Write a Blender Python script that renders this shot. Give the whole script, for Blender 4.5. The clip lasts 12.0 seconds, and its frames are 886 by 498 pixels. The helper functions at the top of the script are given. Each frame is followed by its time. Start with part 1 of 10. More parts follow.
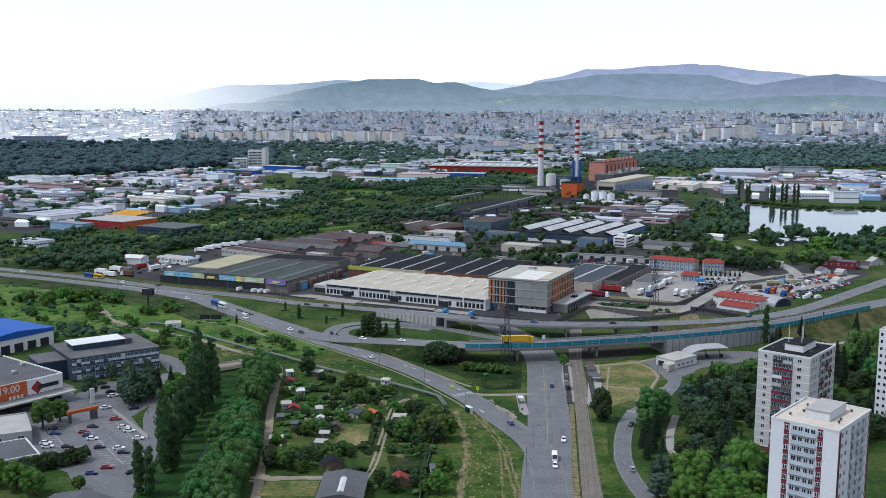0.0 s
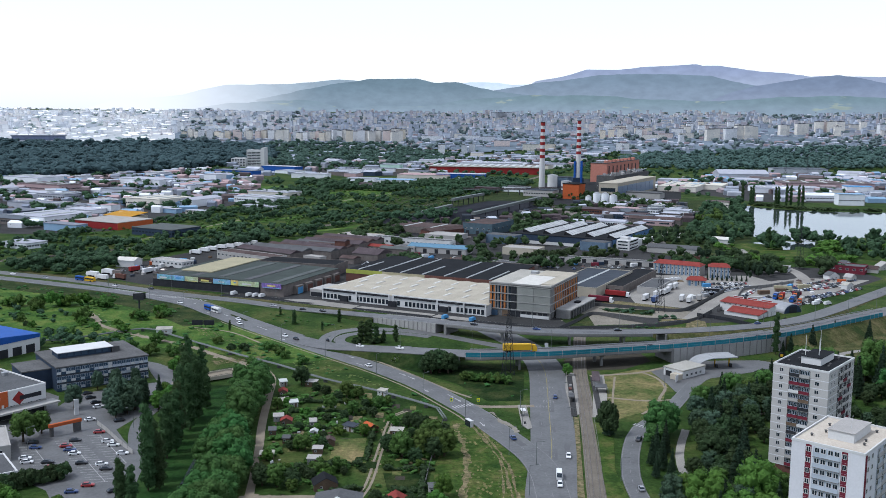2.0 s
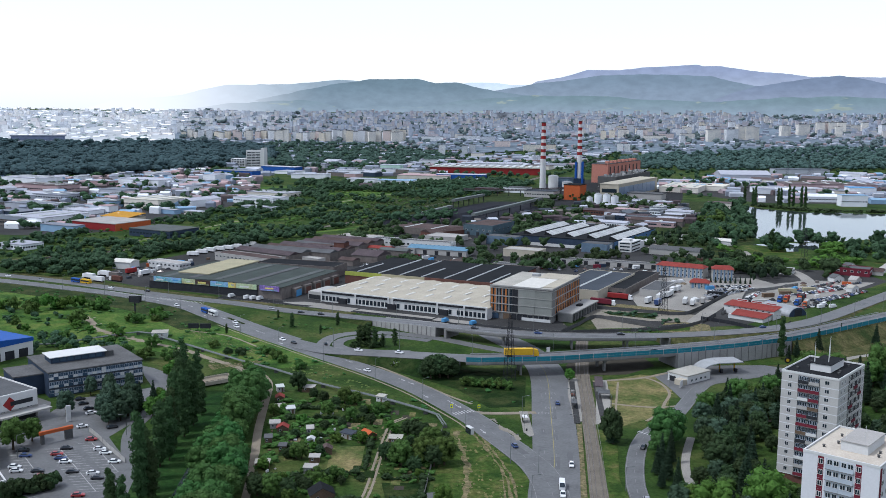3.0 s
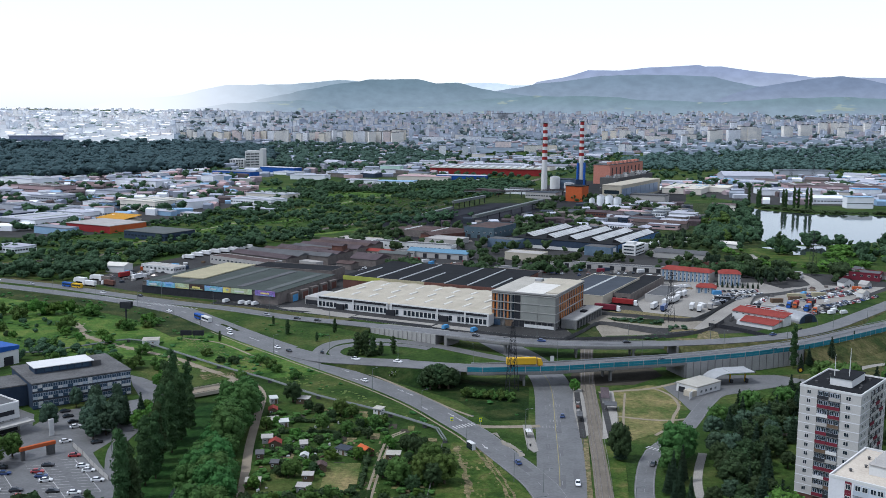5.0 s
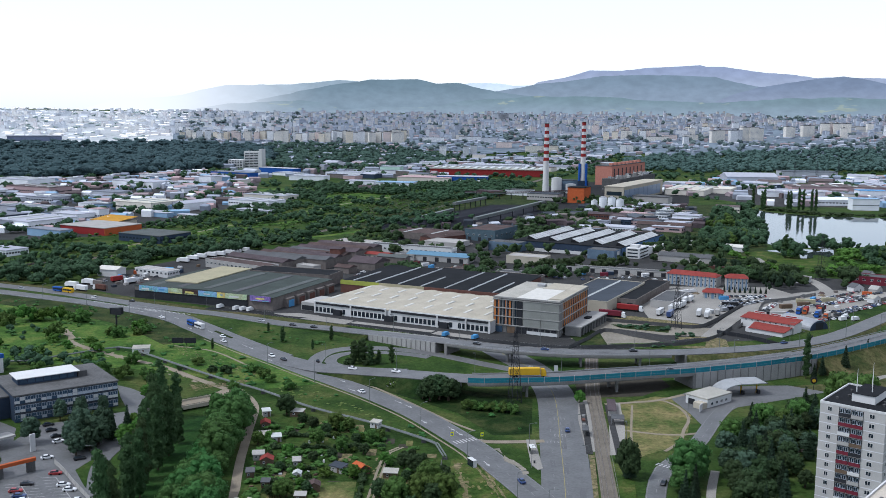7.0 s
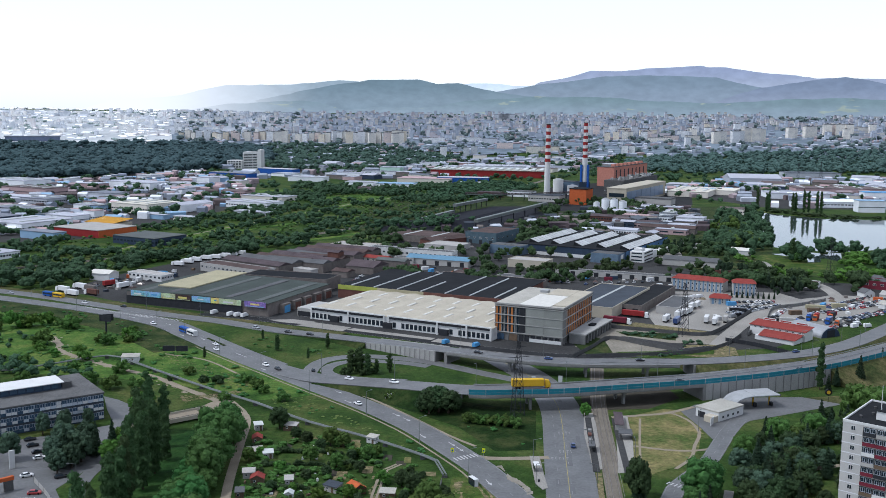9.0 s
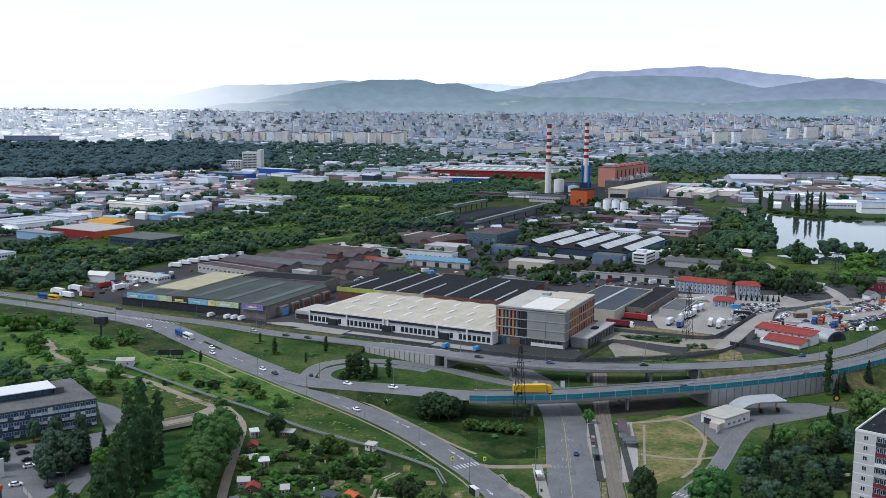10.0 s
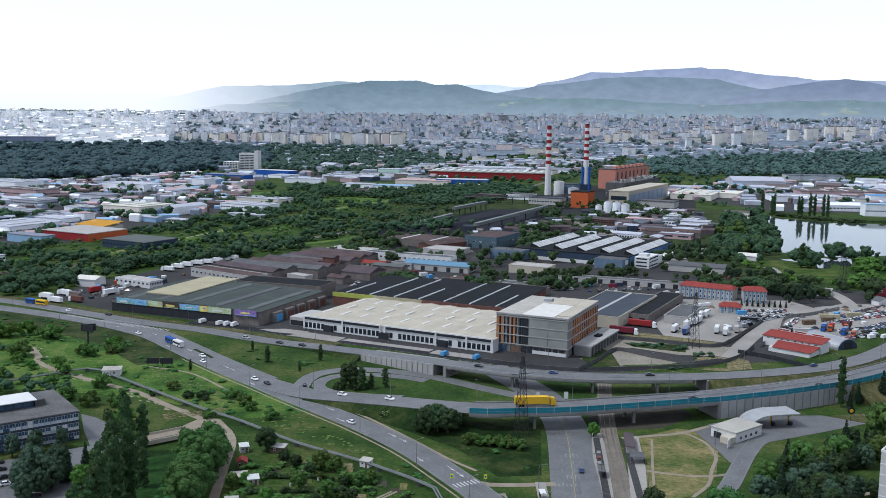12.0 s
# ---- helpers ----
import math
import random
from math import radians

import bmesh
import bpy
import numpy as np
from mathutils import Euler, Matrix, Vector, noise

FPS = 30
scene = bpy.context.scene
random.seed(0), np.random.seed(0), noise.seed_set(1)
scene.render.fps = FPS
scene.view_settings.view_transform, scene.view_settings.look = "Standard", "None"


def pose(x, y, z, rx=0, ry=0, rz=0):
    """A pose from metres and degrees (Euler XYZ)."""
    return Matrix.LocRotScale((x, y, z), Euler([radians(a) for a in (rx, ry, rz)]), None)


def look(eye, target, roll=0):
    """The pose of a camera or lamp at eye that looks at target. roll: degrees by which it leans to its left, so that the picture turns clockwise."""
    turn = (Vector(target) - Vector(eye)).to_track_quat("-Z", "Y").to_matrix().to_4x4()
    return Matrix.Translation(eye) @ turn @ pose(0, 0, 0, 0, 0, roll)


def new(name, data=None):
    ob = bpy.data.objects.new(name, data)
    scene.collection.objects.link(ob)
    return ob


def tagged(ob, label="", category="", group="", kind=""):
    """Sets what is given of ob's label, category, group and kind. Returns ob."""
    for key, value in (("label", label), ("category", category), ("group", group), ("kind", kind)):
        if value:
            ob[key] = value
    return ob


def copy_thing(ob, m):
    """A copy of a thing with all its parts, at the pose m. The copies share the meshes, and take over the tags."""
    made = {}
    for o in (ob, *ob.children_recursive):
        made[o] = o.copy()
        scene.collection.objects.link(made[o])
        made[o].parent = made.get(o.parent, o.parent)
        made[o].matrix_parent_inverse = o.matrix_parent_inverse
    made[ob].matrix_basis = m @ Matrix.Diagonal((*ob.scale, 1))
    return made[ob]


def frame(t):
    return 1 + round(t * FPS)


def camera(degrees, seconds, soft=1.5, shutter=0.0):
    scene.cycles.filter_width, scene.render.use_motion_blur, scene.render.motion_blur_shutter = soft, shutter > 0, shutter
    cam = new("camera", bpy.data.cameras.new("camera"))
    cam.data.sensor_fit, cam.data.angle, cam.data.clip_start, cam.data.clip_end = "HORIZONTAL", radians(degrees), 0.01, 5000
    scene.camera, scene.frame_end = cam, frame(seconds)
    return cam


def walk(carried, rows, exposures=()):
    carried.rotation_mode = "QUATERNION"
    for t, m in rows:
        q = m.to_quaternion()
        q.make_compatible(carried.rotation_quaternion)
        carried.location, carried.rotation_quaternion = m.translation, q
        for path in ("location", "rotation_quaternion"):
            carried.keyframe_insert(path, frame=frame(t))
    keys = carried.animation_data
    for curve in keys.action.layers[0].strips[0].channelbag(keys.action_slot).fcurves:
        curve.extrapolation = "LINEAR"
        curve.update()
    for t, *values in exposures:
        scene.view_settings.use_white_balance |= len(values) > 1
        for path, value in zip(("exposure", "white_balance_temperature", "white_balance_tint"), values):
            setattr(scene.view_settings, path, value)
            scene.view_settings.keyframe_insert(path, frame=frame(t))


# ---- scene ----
cam = camera(48.5, 12.0, 0.65)
PATH = [
    (0, (-0.03, -0.31, 120.81), (-6.2, 990.1, -17.2), 0.33),
    (0.5, (-0.00, 3.99, 120.82), (-6.2, 994.4, -17.2), 0.38),
    (1, (0.02, 8.25, 120.82), (-6.2, 998.6, -17.3), 0.43),
    (1.5, (0.04, 12.49, 120.81), (-6.0, 1002.9, -17.1), 0.46),
    (2, (0.05, 16.72, 120.81), (-6.3, 1007.1, -17.1), 0.49),
    (2.5, (0.06, 20.93, 120.80), (-6.4, 1011.4, -16.9), 0.51),
    (3, (0.07, 25.13, 120.80), (-6.6, 1015.6, -16.8), 0.53),
    (5, (0.10, 41.92, 120.86), (-7.1, 1032.4, -16.4), 0.56),
    (5.5, (0.11, 46.12, 120.90), (-7.2, 1036.6, -16.3), 0.57),
    (6, (0.11, 50.33, 120.93), (-7.4, 1040.9, -16.2), 0.58),
    (6.5, (0.12, 54.54, 120.97), (-7.4, 1045.1, -16.1), 0.59),
    (7, (0.12, 58.76, 121.01), (-7.5, 1049.3, -16.0), 0.60),
    (9, (0.10, 75.66, 121.13), (-7.9, 1066.2, -15.5), 0.65),
    (9.5, (0.08, 79.87, 121.13), (-8.2, 1070.5, -15.5), 0.67),
    (10, (0.05, 84.07, 121.10), (-8.2, 1074.7, -15.5), 0.69),
    (10.5, (0.00, 88.26, 121.05), (-7.9, 1078.9, -15.4), 0.71),
    (11, (-0.06, 92.42, 120.97), (-7.8, 1083.1, -15.2), 0.73),
    (11.5, (-0.14, 96.56, 120.85), (-7.5, 1087.3, -14.9), 0.75),
    (12, (-0.25, 100.66, 120.68), (-7.0, 1091.4, -14.6), 0.77),
]
walk(cam, [(t, look(eye, target, roll)) for t, eye, target, roll in PATH], [(0, 0.08, 5820, 10), (12, 0.08, 5820, 10)])

# ---- daylight: thin bright overcast, soft sun from the left ----
SUN_ELEV, SUN_AZ = 57.0, -104.0      # degrees; azimuth from +y, clockwise
world = bpy.data.worlds.new("sky")
scene.world = world
world.use_nodes = True
wn = world.node_tree
wn.nodes.clear()
w_sky = wn.nodes.new("ShaderNodeTexSky")
w_sky.sky_type = "NISHITA"
w_sky.sun_disc = False
w_sky.sun_elevation = radians(SUN_ELEV)
w_sky.sun_rotation = radians(SUN_AZ)
w_sky.dust_density = 1.0
w_sky.air_density = 1.0
w_b1 = wn.nodes.new("ShaderNodeBackground")
w_b1.inputs["Strength"].default_value = 0.07
w_b2 = wn.nodes.new("ShaderNodeBackground")     # white cloud veil
w_b2.inputs["Color"].default_value = (0.98, 0.985, 1.02, 1)
w_b2.inputs["Strength"].default_value = 0.74
w_add = wn.nodes.new("ShaderNodeAddShader")
w_out = wn.nodes.new("ShaderNodeOutputWorld")
wn.links.new(w_sky.outputs[0], w_b1.inputs["Color"])
wn.links.new(w_b1.outputs[0], w_add.inputs[0])
wn.links.new(w_b2.outputs[0], w_add.inputs[1])
wn.links.new(w_add.outputs[0], w_out.inputs["Surface"])
sun = new("sun", bpy.data.lights.new("sun", "SUN"))
sun.data.energy = 2.9
sun.data.angle = radians(8)
sun.data.color = (1.0, 0.97, 0.92)
sd = Vector((math.sin(radians(SUN_AZ)) * math.cos(radians(SUN_ELEV)), math.cos(radians(SUN_AZ)) * math.cos(radians(SUN_ELEV)), math.sin(radians(SUN_ELEV))))
sun.matrix_world = look(sd * 500, (0, 0, 0))


# ---- materials ----
TONE_SCALE = 0.75     # brightness factor put into every mat() colour, to sit below the white sky


def mat(name, rgb, rough=0.8, var=0.3, fine=8.0, coarse=0.35, bump=0.0, metal=0.0, rand=0.0, hue=0.0, spec=0.03):
    """A surface of one base colour with grain and stains at two scales, in metres; rand varies it from object to object."""
    m = bpy.data.materials.new(name)
    m.use_nodes = True
    nt = m.node_tree
    p = nt.nodes["Principled BSDF"]
    p.inputs["Roughness"].default_value = rough
    p.inputs["Metallic"].default_value = metal
    p.inputs["Specular IOR Level"].default_value = spec
    geo = nt.nodes.new("ShaderNodeNewGeometry")
    n1 = nt.nodes.new("ShaderNodeTexNoise")
    n1.inputs["Scale"].default_value = coarse
    n1.inputs["Detail"].default_value = 4
    n2 = nt.nodes.new("ShaderNodeTexNoise")
    n2.inputs["Scale"].default_value = fine
    n2.inputs["Detail"].default_value = 3
    nt.links.new(geo.outputs["Position"], n1.inputs["Vector"])
    nt.links.new(geo.outputs["Position"], n2.inputs["Vector"])
    mx = nt.nodes.new("ShaderNodeMath")
    mx.operation = "ADD"
    nt.links.new(n1.outputs["Fac"], mx.inputs[0])
    nt.links.new(n2.outputs["Fac"], mx.inputs[1])
    last = mx
    if rand:
        oi = nt.nodes.new("ShaderNodeObjectInfo")
        ma = nt.nodes.new("ShaderNodeMath")
        ma.operation = "MULTIPLY_ADD"
        ma.inputs[1].default_value = rand
        nt.links.new(oi.outputs["Random"], ma.inputs[0])
        nt.links.new(mx.outputs[0], ma.inputs[2])
        last = ma
    mr = nt.nodes.new("ShaderNodeMapRange")
    mr.inputs["From Min"].default_value = 0.55
    mr.inputs["From Max"].default_value = 1.45 + rand
    mr.inputs["To Min"].default_value = 1 - var
    mr.inputs["To Max"].default_value = 1 + var
    nt.links.new(last.outputs[0], mr.inputs["Value"])
    hs = nt.nodes.new("ShaderNodeHueSaturation")
    hs.inputs["Color"].default_value = (rgb[0] * TONE_SCALE, rgb[1] * TONE_SCALE, rgb[2] * TONE_SCALE, 1)
    nt.links.new(mr.outputs[0], hs.inputs["Value"])
    if hue:
        mh = nt.nodes.new("ShaderNodeMapRange")
        mh.inputs["From Min"].default_value = 0.3
        mh.inputs["From Max"].default_value = 0.7
        mh.inputs["To Min"].default_value = 0.5 - hue
        mh.inputs["To Max"].default_value = 0.5 + hue
        nt.links.new(n1.outputs["Fac"], mh.inputs["Value"])
        nt.links.new(mh.outputs[0], hs.inputs["Hue"])
    nt.links.new(hs.outputs[0], p.inputs["Base Color"])
    if bump:
        b = nt.nodes.new("ShaderNodeBump")
        b.inputs["Strength"].default_value = bump
        nt.links.new(n2.outputs["Fac"], b.inputs["Height"])
        nt.links.new(b.outputs[0], p.inputs["Normal"])
    return m


def leaf_mat(name, rgb, var=0.45):
    """Foliage: each clump of leaves has its own tone, each tree too."""
    m = bpy.data.materials.new(name)
    m.use_nodes = True
    nt = m.node_tree
    p = nt.nodes["Principled BSDF"]
    p.inputs["Roughness"].default_value = 0.65
    p.inputs["Specular IOR Level"].default_value = 0.04
    geo = nt.nodes.new("ShaderNodeNewGeometry")
    oi = nt.nodes.new("ShaderNodeObjectInfo")
    n1 = nt.nodes.new("ShaderNodeTexNoise")
    n1.inputs["Scale"].default_value = 0.09
    n1.inputs["Detail"].default_value = 3
    nt.links.new(geo.outputs["Position"], n1.inputs["Vector"])
    a1 = nt.nodes.new("ShaderNodeMath")
    a1.operation = "ADD"
    nt.links.new(geo.outputs["Random Per Island"], a1.inputs[0])
    nt.links.new(oi.outputs["Random"], a1.inputs[1])
    a2 = nt.nodes.new("ShaderNodeMath")
    a2.operation = "MULTIPLY_ADD"
    a2.inputs[1].default_value = 2.0
    nt.links.new(n1.outputs["Fac"], a2.inputs[0])
    nt.links.new(a1.outputs[0], a2.inputs[2])
    mr = nt.nodes.new("ShaderNodeMapRange")
    mr.inputs["From Min"].default_value = 0.8
    mr.inputs["From Max"].default_value = 3.2
    mr.inputs["To Min"].default_value = 1 - var
    mr.inputs["To Max"].default_value = 1 + var
    nt.links.new(a2.outputs[0], mr.inputs["Value"])
    mh = nt.nodes.new("ShaderNodeMapRange")
    mh.inputs["To Min"].default_value = 0.475
    mh.inputs["To Max"].default_value = 0.52
    nt.links.new(oi.outputs["Random"], mh.inputs["Value"])
    hs = nt.nodes.new("ShaderNodeHueSaturation")
    hs.inputs["Color"].default_value = (*rgb, 1)
    nt.links.new(mr.outputs[0], hs.inputs["Value"])
    nt.links.new(mh.outputs[0], hs.inputs["Hue"])
    nt.links.new(hs.outputs[0], p.inputs["Base Color"])
    tr = nt.nodes.new("ShaderNodeBsdfTranslucent")
    nt.links.new(hs.outputs[0], tr.inputs["Color"])
    ms = nt.nodes.new("ShaderNodeMixShader")
    ms.inputs[0].default_value = 0.25
    nt.links.new(p.outputs[0], ms.inputs[1])
    nt.links.new(tr.outputs[0], ms.inputs[2])
    nt.links.new(ms.outputs[0], nt.nodes["Material Output"].inputs["Surface"])
    return m


def facade_mat(name, rgb, win=(0.26, 0.28, 0.31), sx=3.0, sz=2.8, gap=0.3):
    """A far wall: painted panels with rows of windows at true storey height."""
    m = mat(name, rgb, 0.8, 0.15, 3.0, 0.05, rand=0.8)
    nt = m.node_tree
    p = nt.nodes["Principled BSDF"]
    old = p.inputs["Base Color"].links[0].from_socket
    tc = nt.nodes.new("ShaderNodeTexCoord")
    mp = nt.nodes.new("ShaderNodeMapping")
    nt.links.new(tc.outputs["UV"], mp.inputs["Vector"])
    br = nt.nodes.new("ShaderNodeTexBrick")
    br.offset = 0.0
    br.inputs["Scale"].default_value = 1.0
    br.inputs["Brick Width"].default_value = sx
    br.inputs["Row Height"].default_value = sz
    br.inputs["Mortar Size"].default_value = gap * 2
    br.inputs["Mortar Smooth"].default_value = 0.0
    br.inputs["Color1"].default_value = (1, 1, 1, 1)
    br.inputs["Color2"].default_value = (0.6, 0.6, 0.6, 1)
    br.inputs["Mortar"].default_value = (0, 0, 0, 1)
    nt.links.new(mp.outputs[0], br.inputs["Vector"])
    mi = nt.nodes.new("ShaderNodeMix")
    mi.data_type = "RGBA"
    nt.links.new(br.outputs["Color"], mi.inputs["Factor"])
    nt.links.new(old, mi.inputs[6])
    mi.inputs[7].default_value = (*win, 1)
    nt.links.new(mi.outputs[2], p.inputs["Base Color"])
    return m


def glass_mat(name, rgb=(0.02, 0.03, 0.04)):
    m = mat(name, rgb, 0.12, 0.3, 3.0, 0.6, rand=0.6, spec=0.3)
    return m


def ground_mat(name="meadow_grass", dark=(0.013, 0.029, 0.008), mid=(0.029, 0.054, 0.013), dry=(0.070, 0.078, 0.027), scale=0.028):
    """Meadow: patches of lush and dry grass, worn soil between."""
    m = bpy.data.materials.new(name)
    m.use_nodes = True
    nt = m.node_tree
    p = nt.nodes["Principled BSDF"]
    p.inputs["Roughness"].default_value = 0.9
    p.inputs["Specular IOR Level"].default_value = 0.03
    geo = nt.nodes.new("ShaderNodeNewGeometry")
    def nz(scale, detail=5, rough=0.6):
        n = nt.nodes.new("ShaderNodeTexNoise")
        n.inputs["Scale"].default_value = scale
        n.inputs["Detail"].default_value = detail
        n.inputs["Roughness"].default_value = rough
        nt.links.new(geo.outputs["Position"], n.inputs["Vector"])
        return n
    r1 = nt.nodes.new("ShaderNodeValToRGB")
    r1.color_ramp.elements[0].position = 0.36
    r1.color_ramp.elements[0].color = (*dark, 1)
    r1.color_ramp.elements[1].position = 0.66
    r1.color_ramp.elements[1].color = (*dry, 1)
    e = r1.color_ramp.elements.new(0.5)
    e.color = (*mid, 1)
    nt.links.new(nz(scale, 8, 0.7).outputs["Fac"], r1.inputs["Fac"])
    r2 = nt.nodes.new("ShaderNodeValToRGB")
    r2.color_ramp.elements[0].position = 0.3
    r2.color_ramp.elements[0].color = (0.55, 0.55, 0.55, 1)
    r2.color_ramp.elements[1].position = 0.7
    r2.color_ramp.elements[1].color = (1.35, 1.35, 1.3, 1)
    n2 = nz(0.6, 6, 0.7)
    nt.links.new(n2.outputs["Fac"], r2.inputs["Fac"])
    mu = nt.nodes.new("ShaderNodeMix")
    mu.data_type = "RGBA"
    mu.blend_type = "MULTIPLY"
    mu.inputs["Factor"].default_value = 1.0
    nt.links.new(r1.outputs[0], mu.inputs[6])
    nt.links.new(r2.outputs[0], mu.inputs[7])
    nt.links.new(mu.outputs[2], p.inputs["Base Color"])
    b = nt.nodes.new("ShaderNodeBump")
    b.inputs["Strength"].default_value = 0.6
    b.inputs["Distance"].default_value = 0.4
    nt.links.new(n2.outputs["Fac"], b.inputs["Height"])
    nt.links.new(b.outputs[0], p.inputs["Normal"])
    return m


M = {}
M["ground"] = ground_mat()
M["lawn"] = ground_mat("mown_lawn", (0.005, 0.013, 0.004), (0.012, 0.025, 0.007), (0.042, 0.050, 0.018), 0.05)
M["bank_dry"] = ground_mat("dry_bank_grass", (0.026, 0.040, 0.014), (0.055, 0.058, 0.024), (0.105, 0.092, 0.046), 0.09)
M["meadow"] = ground_mat("lush_meadow", (0.016, 0.040, 0.010), (0.048, 0.096, 0.020), (0.110, 0.132, 0.036), 0.045)
M["rough"] = ground_mat("rough_bank_grass", (0.012, 0.023, 0.008), (0.024, 0.038, 0.013), (0.056, 0.058, 0.024), 0.08)
M["creek_grass"] = ground_mat("creek_bank_grass", (0.008, 0.026, 0.007), (0.018, 0.046, 0.012), (0.034, 0.062, 0.018), 0.06)
M["verge"] = ground_mat("rough_verge", (0.017, 0.038, 0.009), (0.040, 0.068, 0.015), (0.095, 0.092, 0.034), 0.10)
M["dry"] = ground_mat("dry_grass", (0.045, 0.070, 0.020), (0.105, 0.105, 0.042), (0.185, 0.150, 0.075), 0.07)
M["soil"] = mat("bare_soil", (0.17, 0.135, 0.095), 0.95, 0.4, 2.0, 0.2, 0.4)
M["soil_dry"] = ground_mat("dusty_soil_and_weeds", (0.050, 0.070, 0.022), (0.125, 0.105, 0.060), (0.20, 0.165, 0.10), 0.45)
M["sandy"] = mat("dusty_sand", (0.235, 0.215, 0.178), 0.95, 0.35, 0.8, 0.06, 0.3)
M["bare_dark"] = mat("packed_earth", (0.055, 0.050, 0.040), 0.95, 0.4, 1.5, 0.15, 0.4)
M["path"] = mat("trodden_path", (0.25, 0.215, 0.165), 0.95, 0.25, 2.0, 0.2, 0.3)
M["asphalt"] = mat("worn_asphalt", (0.104, 0.105, 0.106), 0.66, 0.42, 0.9, 0.13, spec=0.5)
M["asphalt_patch"] = mat("asphalt_repair", (0.102, 0.104, 0.106), 0.75, 0.3, 3.0, 0.1, spec=0.4)
M["asphalt_dark"] = mat("dark_asphalt", (0.030, 0.031, 0.033), 0.9, 0.45, 3.0, 0.12)
M["concrete_yard"] = mat("concrete_yard", (0.050, 0.050, 0.050), 0.9, 0.5, 0.8, 0.035)
M["line_worn"] = mat("worn_road_paint", (0.27, 0.27, 0.265), 0.8, 0.4, 4.0, 0.3)
M["line"] = mat("road_paint", (0.46, 0.46, 0.455), 0.7, 0.2, 4.0, 0.5)
M["line_yellow"] = mat("yellow_road_paint", (0.33, 0.29, 0.12), 0.7, 0.2, 4.0, 0.5)
M["concrete"] = mat("weathered_concrete", (0.215, 0.212, 0.204), 0.9, 0.3, 2.5, 0.15, 0.2)
M["concrete_pale"] = mat("raw_concrete", (0.34, 0.335, 0.32), 0.9, 0.25, 2.5, 0.15, 0.2)
M["concrete_green"] = mat("greenish_concrete_panel", (0.245, 0.255, 0.235), 0.9, 0.25, 2.5, 0.15, 0.2, rand=0.4)
M["concrete_dark"] = mat("stained_concrete", (0.10, 0.10, 0.10), 0.9, 0.35, 2.5, 0.15, 0.2)
M["ballast"] = mat("track_ballast", (0.165, 0.146, 0.120), 0.95, 0.4, 6.0, 0.2, 0.5)
M["rail"] = mat("steel_rail", (0.25, 0.22, 0.20), 0.45, 0.3, metal=0.8)
M["teal"] = mat("teal_barrier_panel", (0.032, 0.19, 0.245), 0.5, 0.25, 2.0, 0.3, rand=0.6)
M["steel"] = mat("galvanised_steel", (0.38, 0.39, 0.40), 0.5, 0.2, metal=0.6)
M["steel_dark"] = mat("dark_painted_steel", (0.035, 0.037, 0.042), 0.55, 0.3)
M["white"] = mat("white_plaster", (0.62, 0.62, 0.61), 0.8, 0.12, 2.0, 0.15, rand=0.2)
M["grey_wall"] = mat("grey_pebbledash_panel", (0.40, 0.39, 0.37), 0.9, 0.15, 5.0, 0.2, 0.2, rand=0.3)
M["cream"] = mat("cream_plaster", (0.45, 0.41, 0.33), 0.85, 0.15, 2.0, 0.15, rand=0.3)
M["roof_white"] = mat("dirty_white_roof_sheet", (0.385, 0.37, 0.325), 0.75, 0.28, 1.2, 0.12)
M["roof_grey"] = mat("grey_roof_felt", (0.105, 0.108, 0.112), 0.85, 0.3, 1.5, 0.1)
M["roof_felt"] = mat("dark_grey_felt", (0.115, 0.115, 0.115), 0.9, 0.45, 1.5, 0.1)
M["roof_dark"] = mat("black_roof_felt", (0.020, 0.0215, 0.024), 0.9, 0.35, 1.5, 0.1)
M["roof_brown"] = mat("rusty_roof_sheet", (0.088, 0.064, 0.060), 0.8, 0.55, 1.5, 0.1)
M["roof_green"] = mat("greenish_grey_roof_sheet", (0.062, 0.074, 0.068), 0.8, 0.25, 1.2, 0.08)
M["roof_yellow"] = mat("pale_yellow_roof_sheet", (0.36, 0.33, 0.22), 0.8, 0.2, 1.2, 0.1)
M["roof_light"] = mat("light_grey_gravel_roof", (0.37, 0.355, 0.335), 0.9, 0.22, 2.5, 0.15)
M["roof_maroon"] = mat("maroon_roof_sheet", (0.086, 0.069, 0.074), 0.85, 0.5, 1.5, 0.1)
M["red_roof"] = mat("red_tile_roof", (0.23, 0.050, 0.042), 0.7, 0.3, 2.0, 0.3)
M["red"] = mat("red_paint", (0.27, 0.035, 0.035), 0.55, 0.2)
M["crimson"] = mat("crimson_panel", (0.16, 0.03, 0.045), 0.7, 0.2)
M["orange"] = mat("orange_paint", (0.45, 0.11, 0.04), 0.6, 0.2)
M["orange_panel"] = mat("orange_wall_panel", (0.40, 0.16, 0.055), 0.7, 0.3, rand=0.8)
M["yellow"] = mat("yellow_paint", (0.62, 0.38, 0.03), 0.5, 0.15)
M["amber_roof"] = mat("amber_sheet_roof", (0.46, 0.24, 0.035), 0.7, 0.25)
M["block_clad"] = mat("grey_blue_block_cladding", (0.12, 0.17, 0.23), 0.7, 0.25)
M["blue_glazing"] = mat("dusty_blue_glazing", (0.15, 0.21, 0.31), 0.4, 0.3, rand=0.4, spec=0.5)
M["stadium_wall"] = mat("slate_blue_sheet", (0.17, 0.20, 0.29), 0.7, 0.3)
M["teal_clad"] = mat("faded_teal_cladding", (0.085, 0.125, 0.150), 0.7, 0.3)
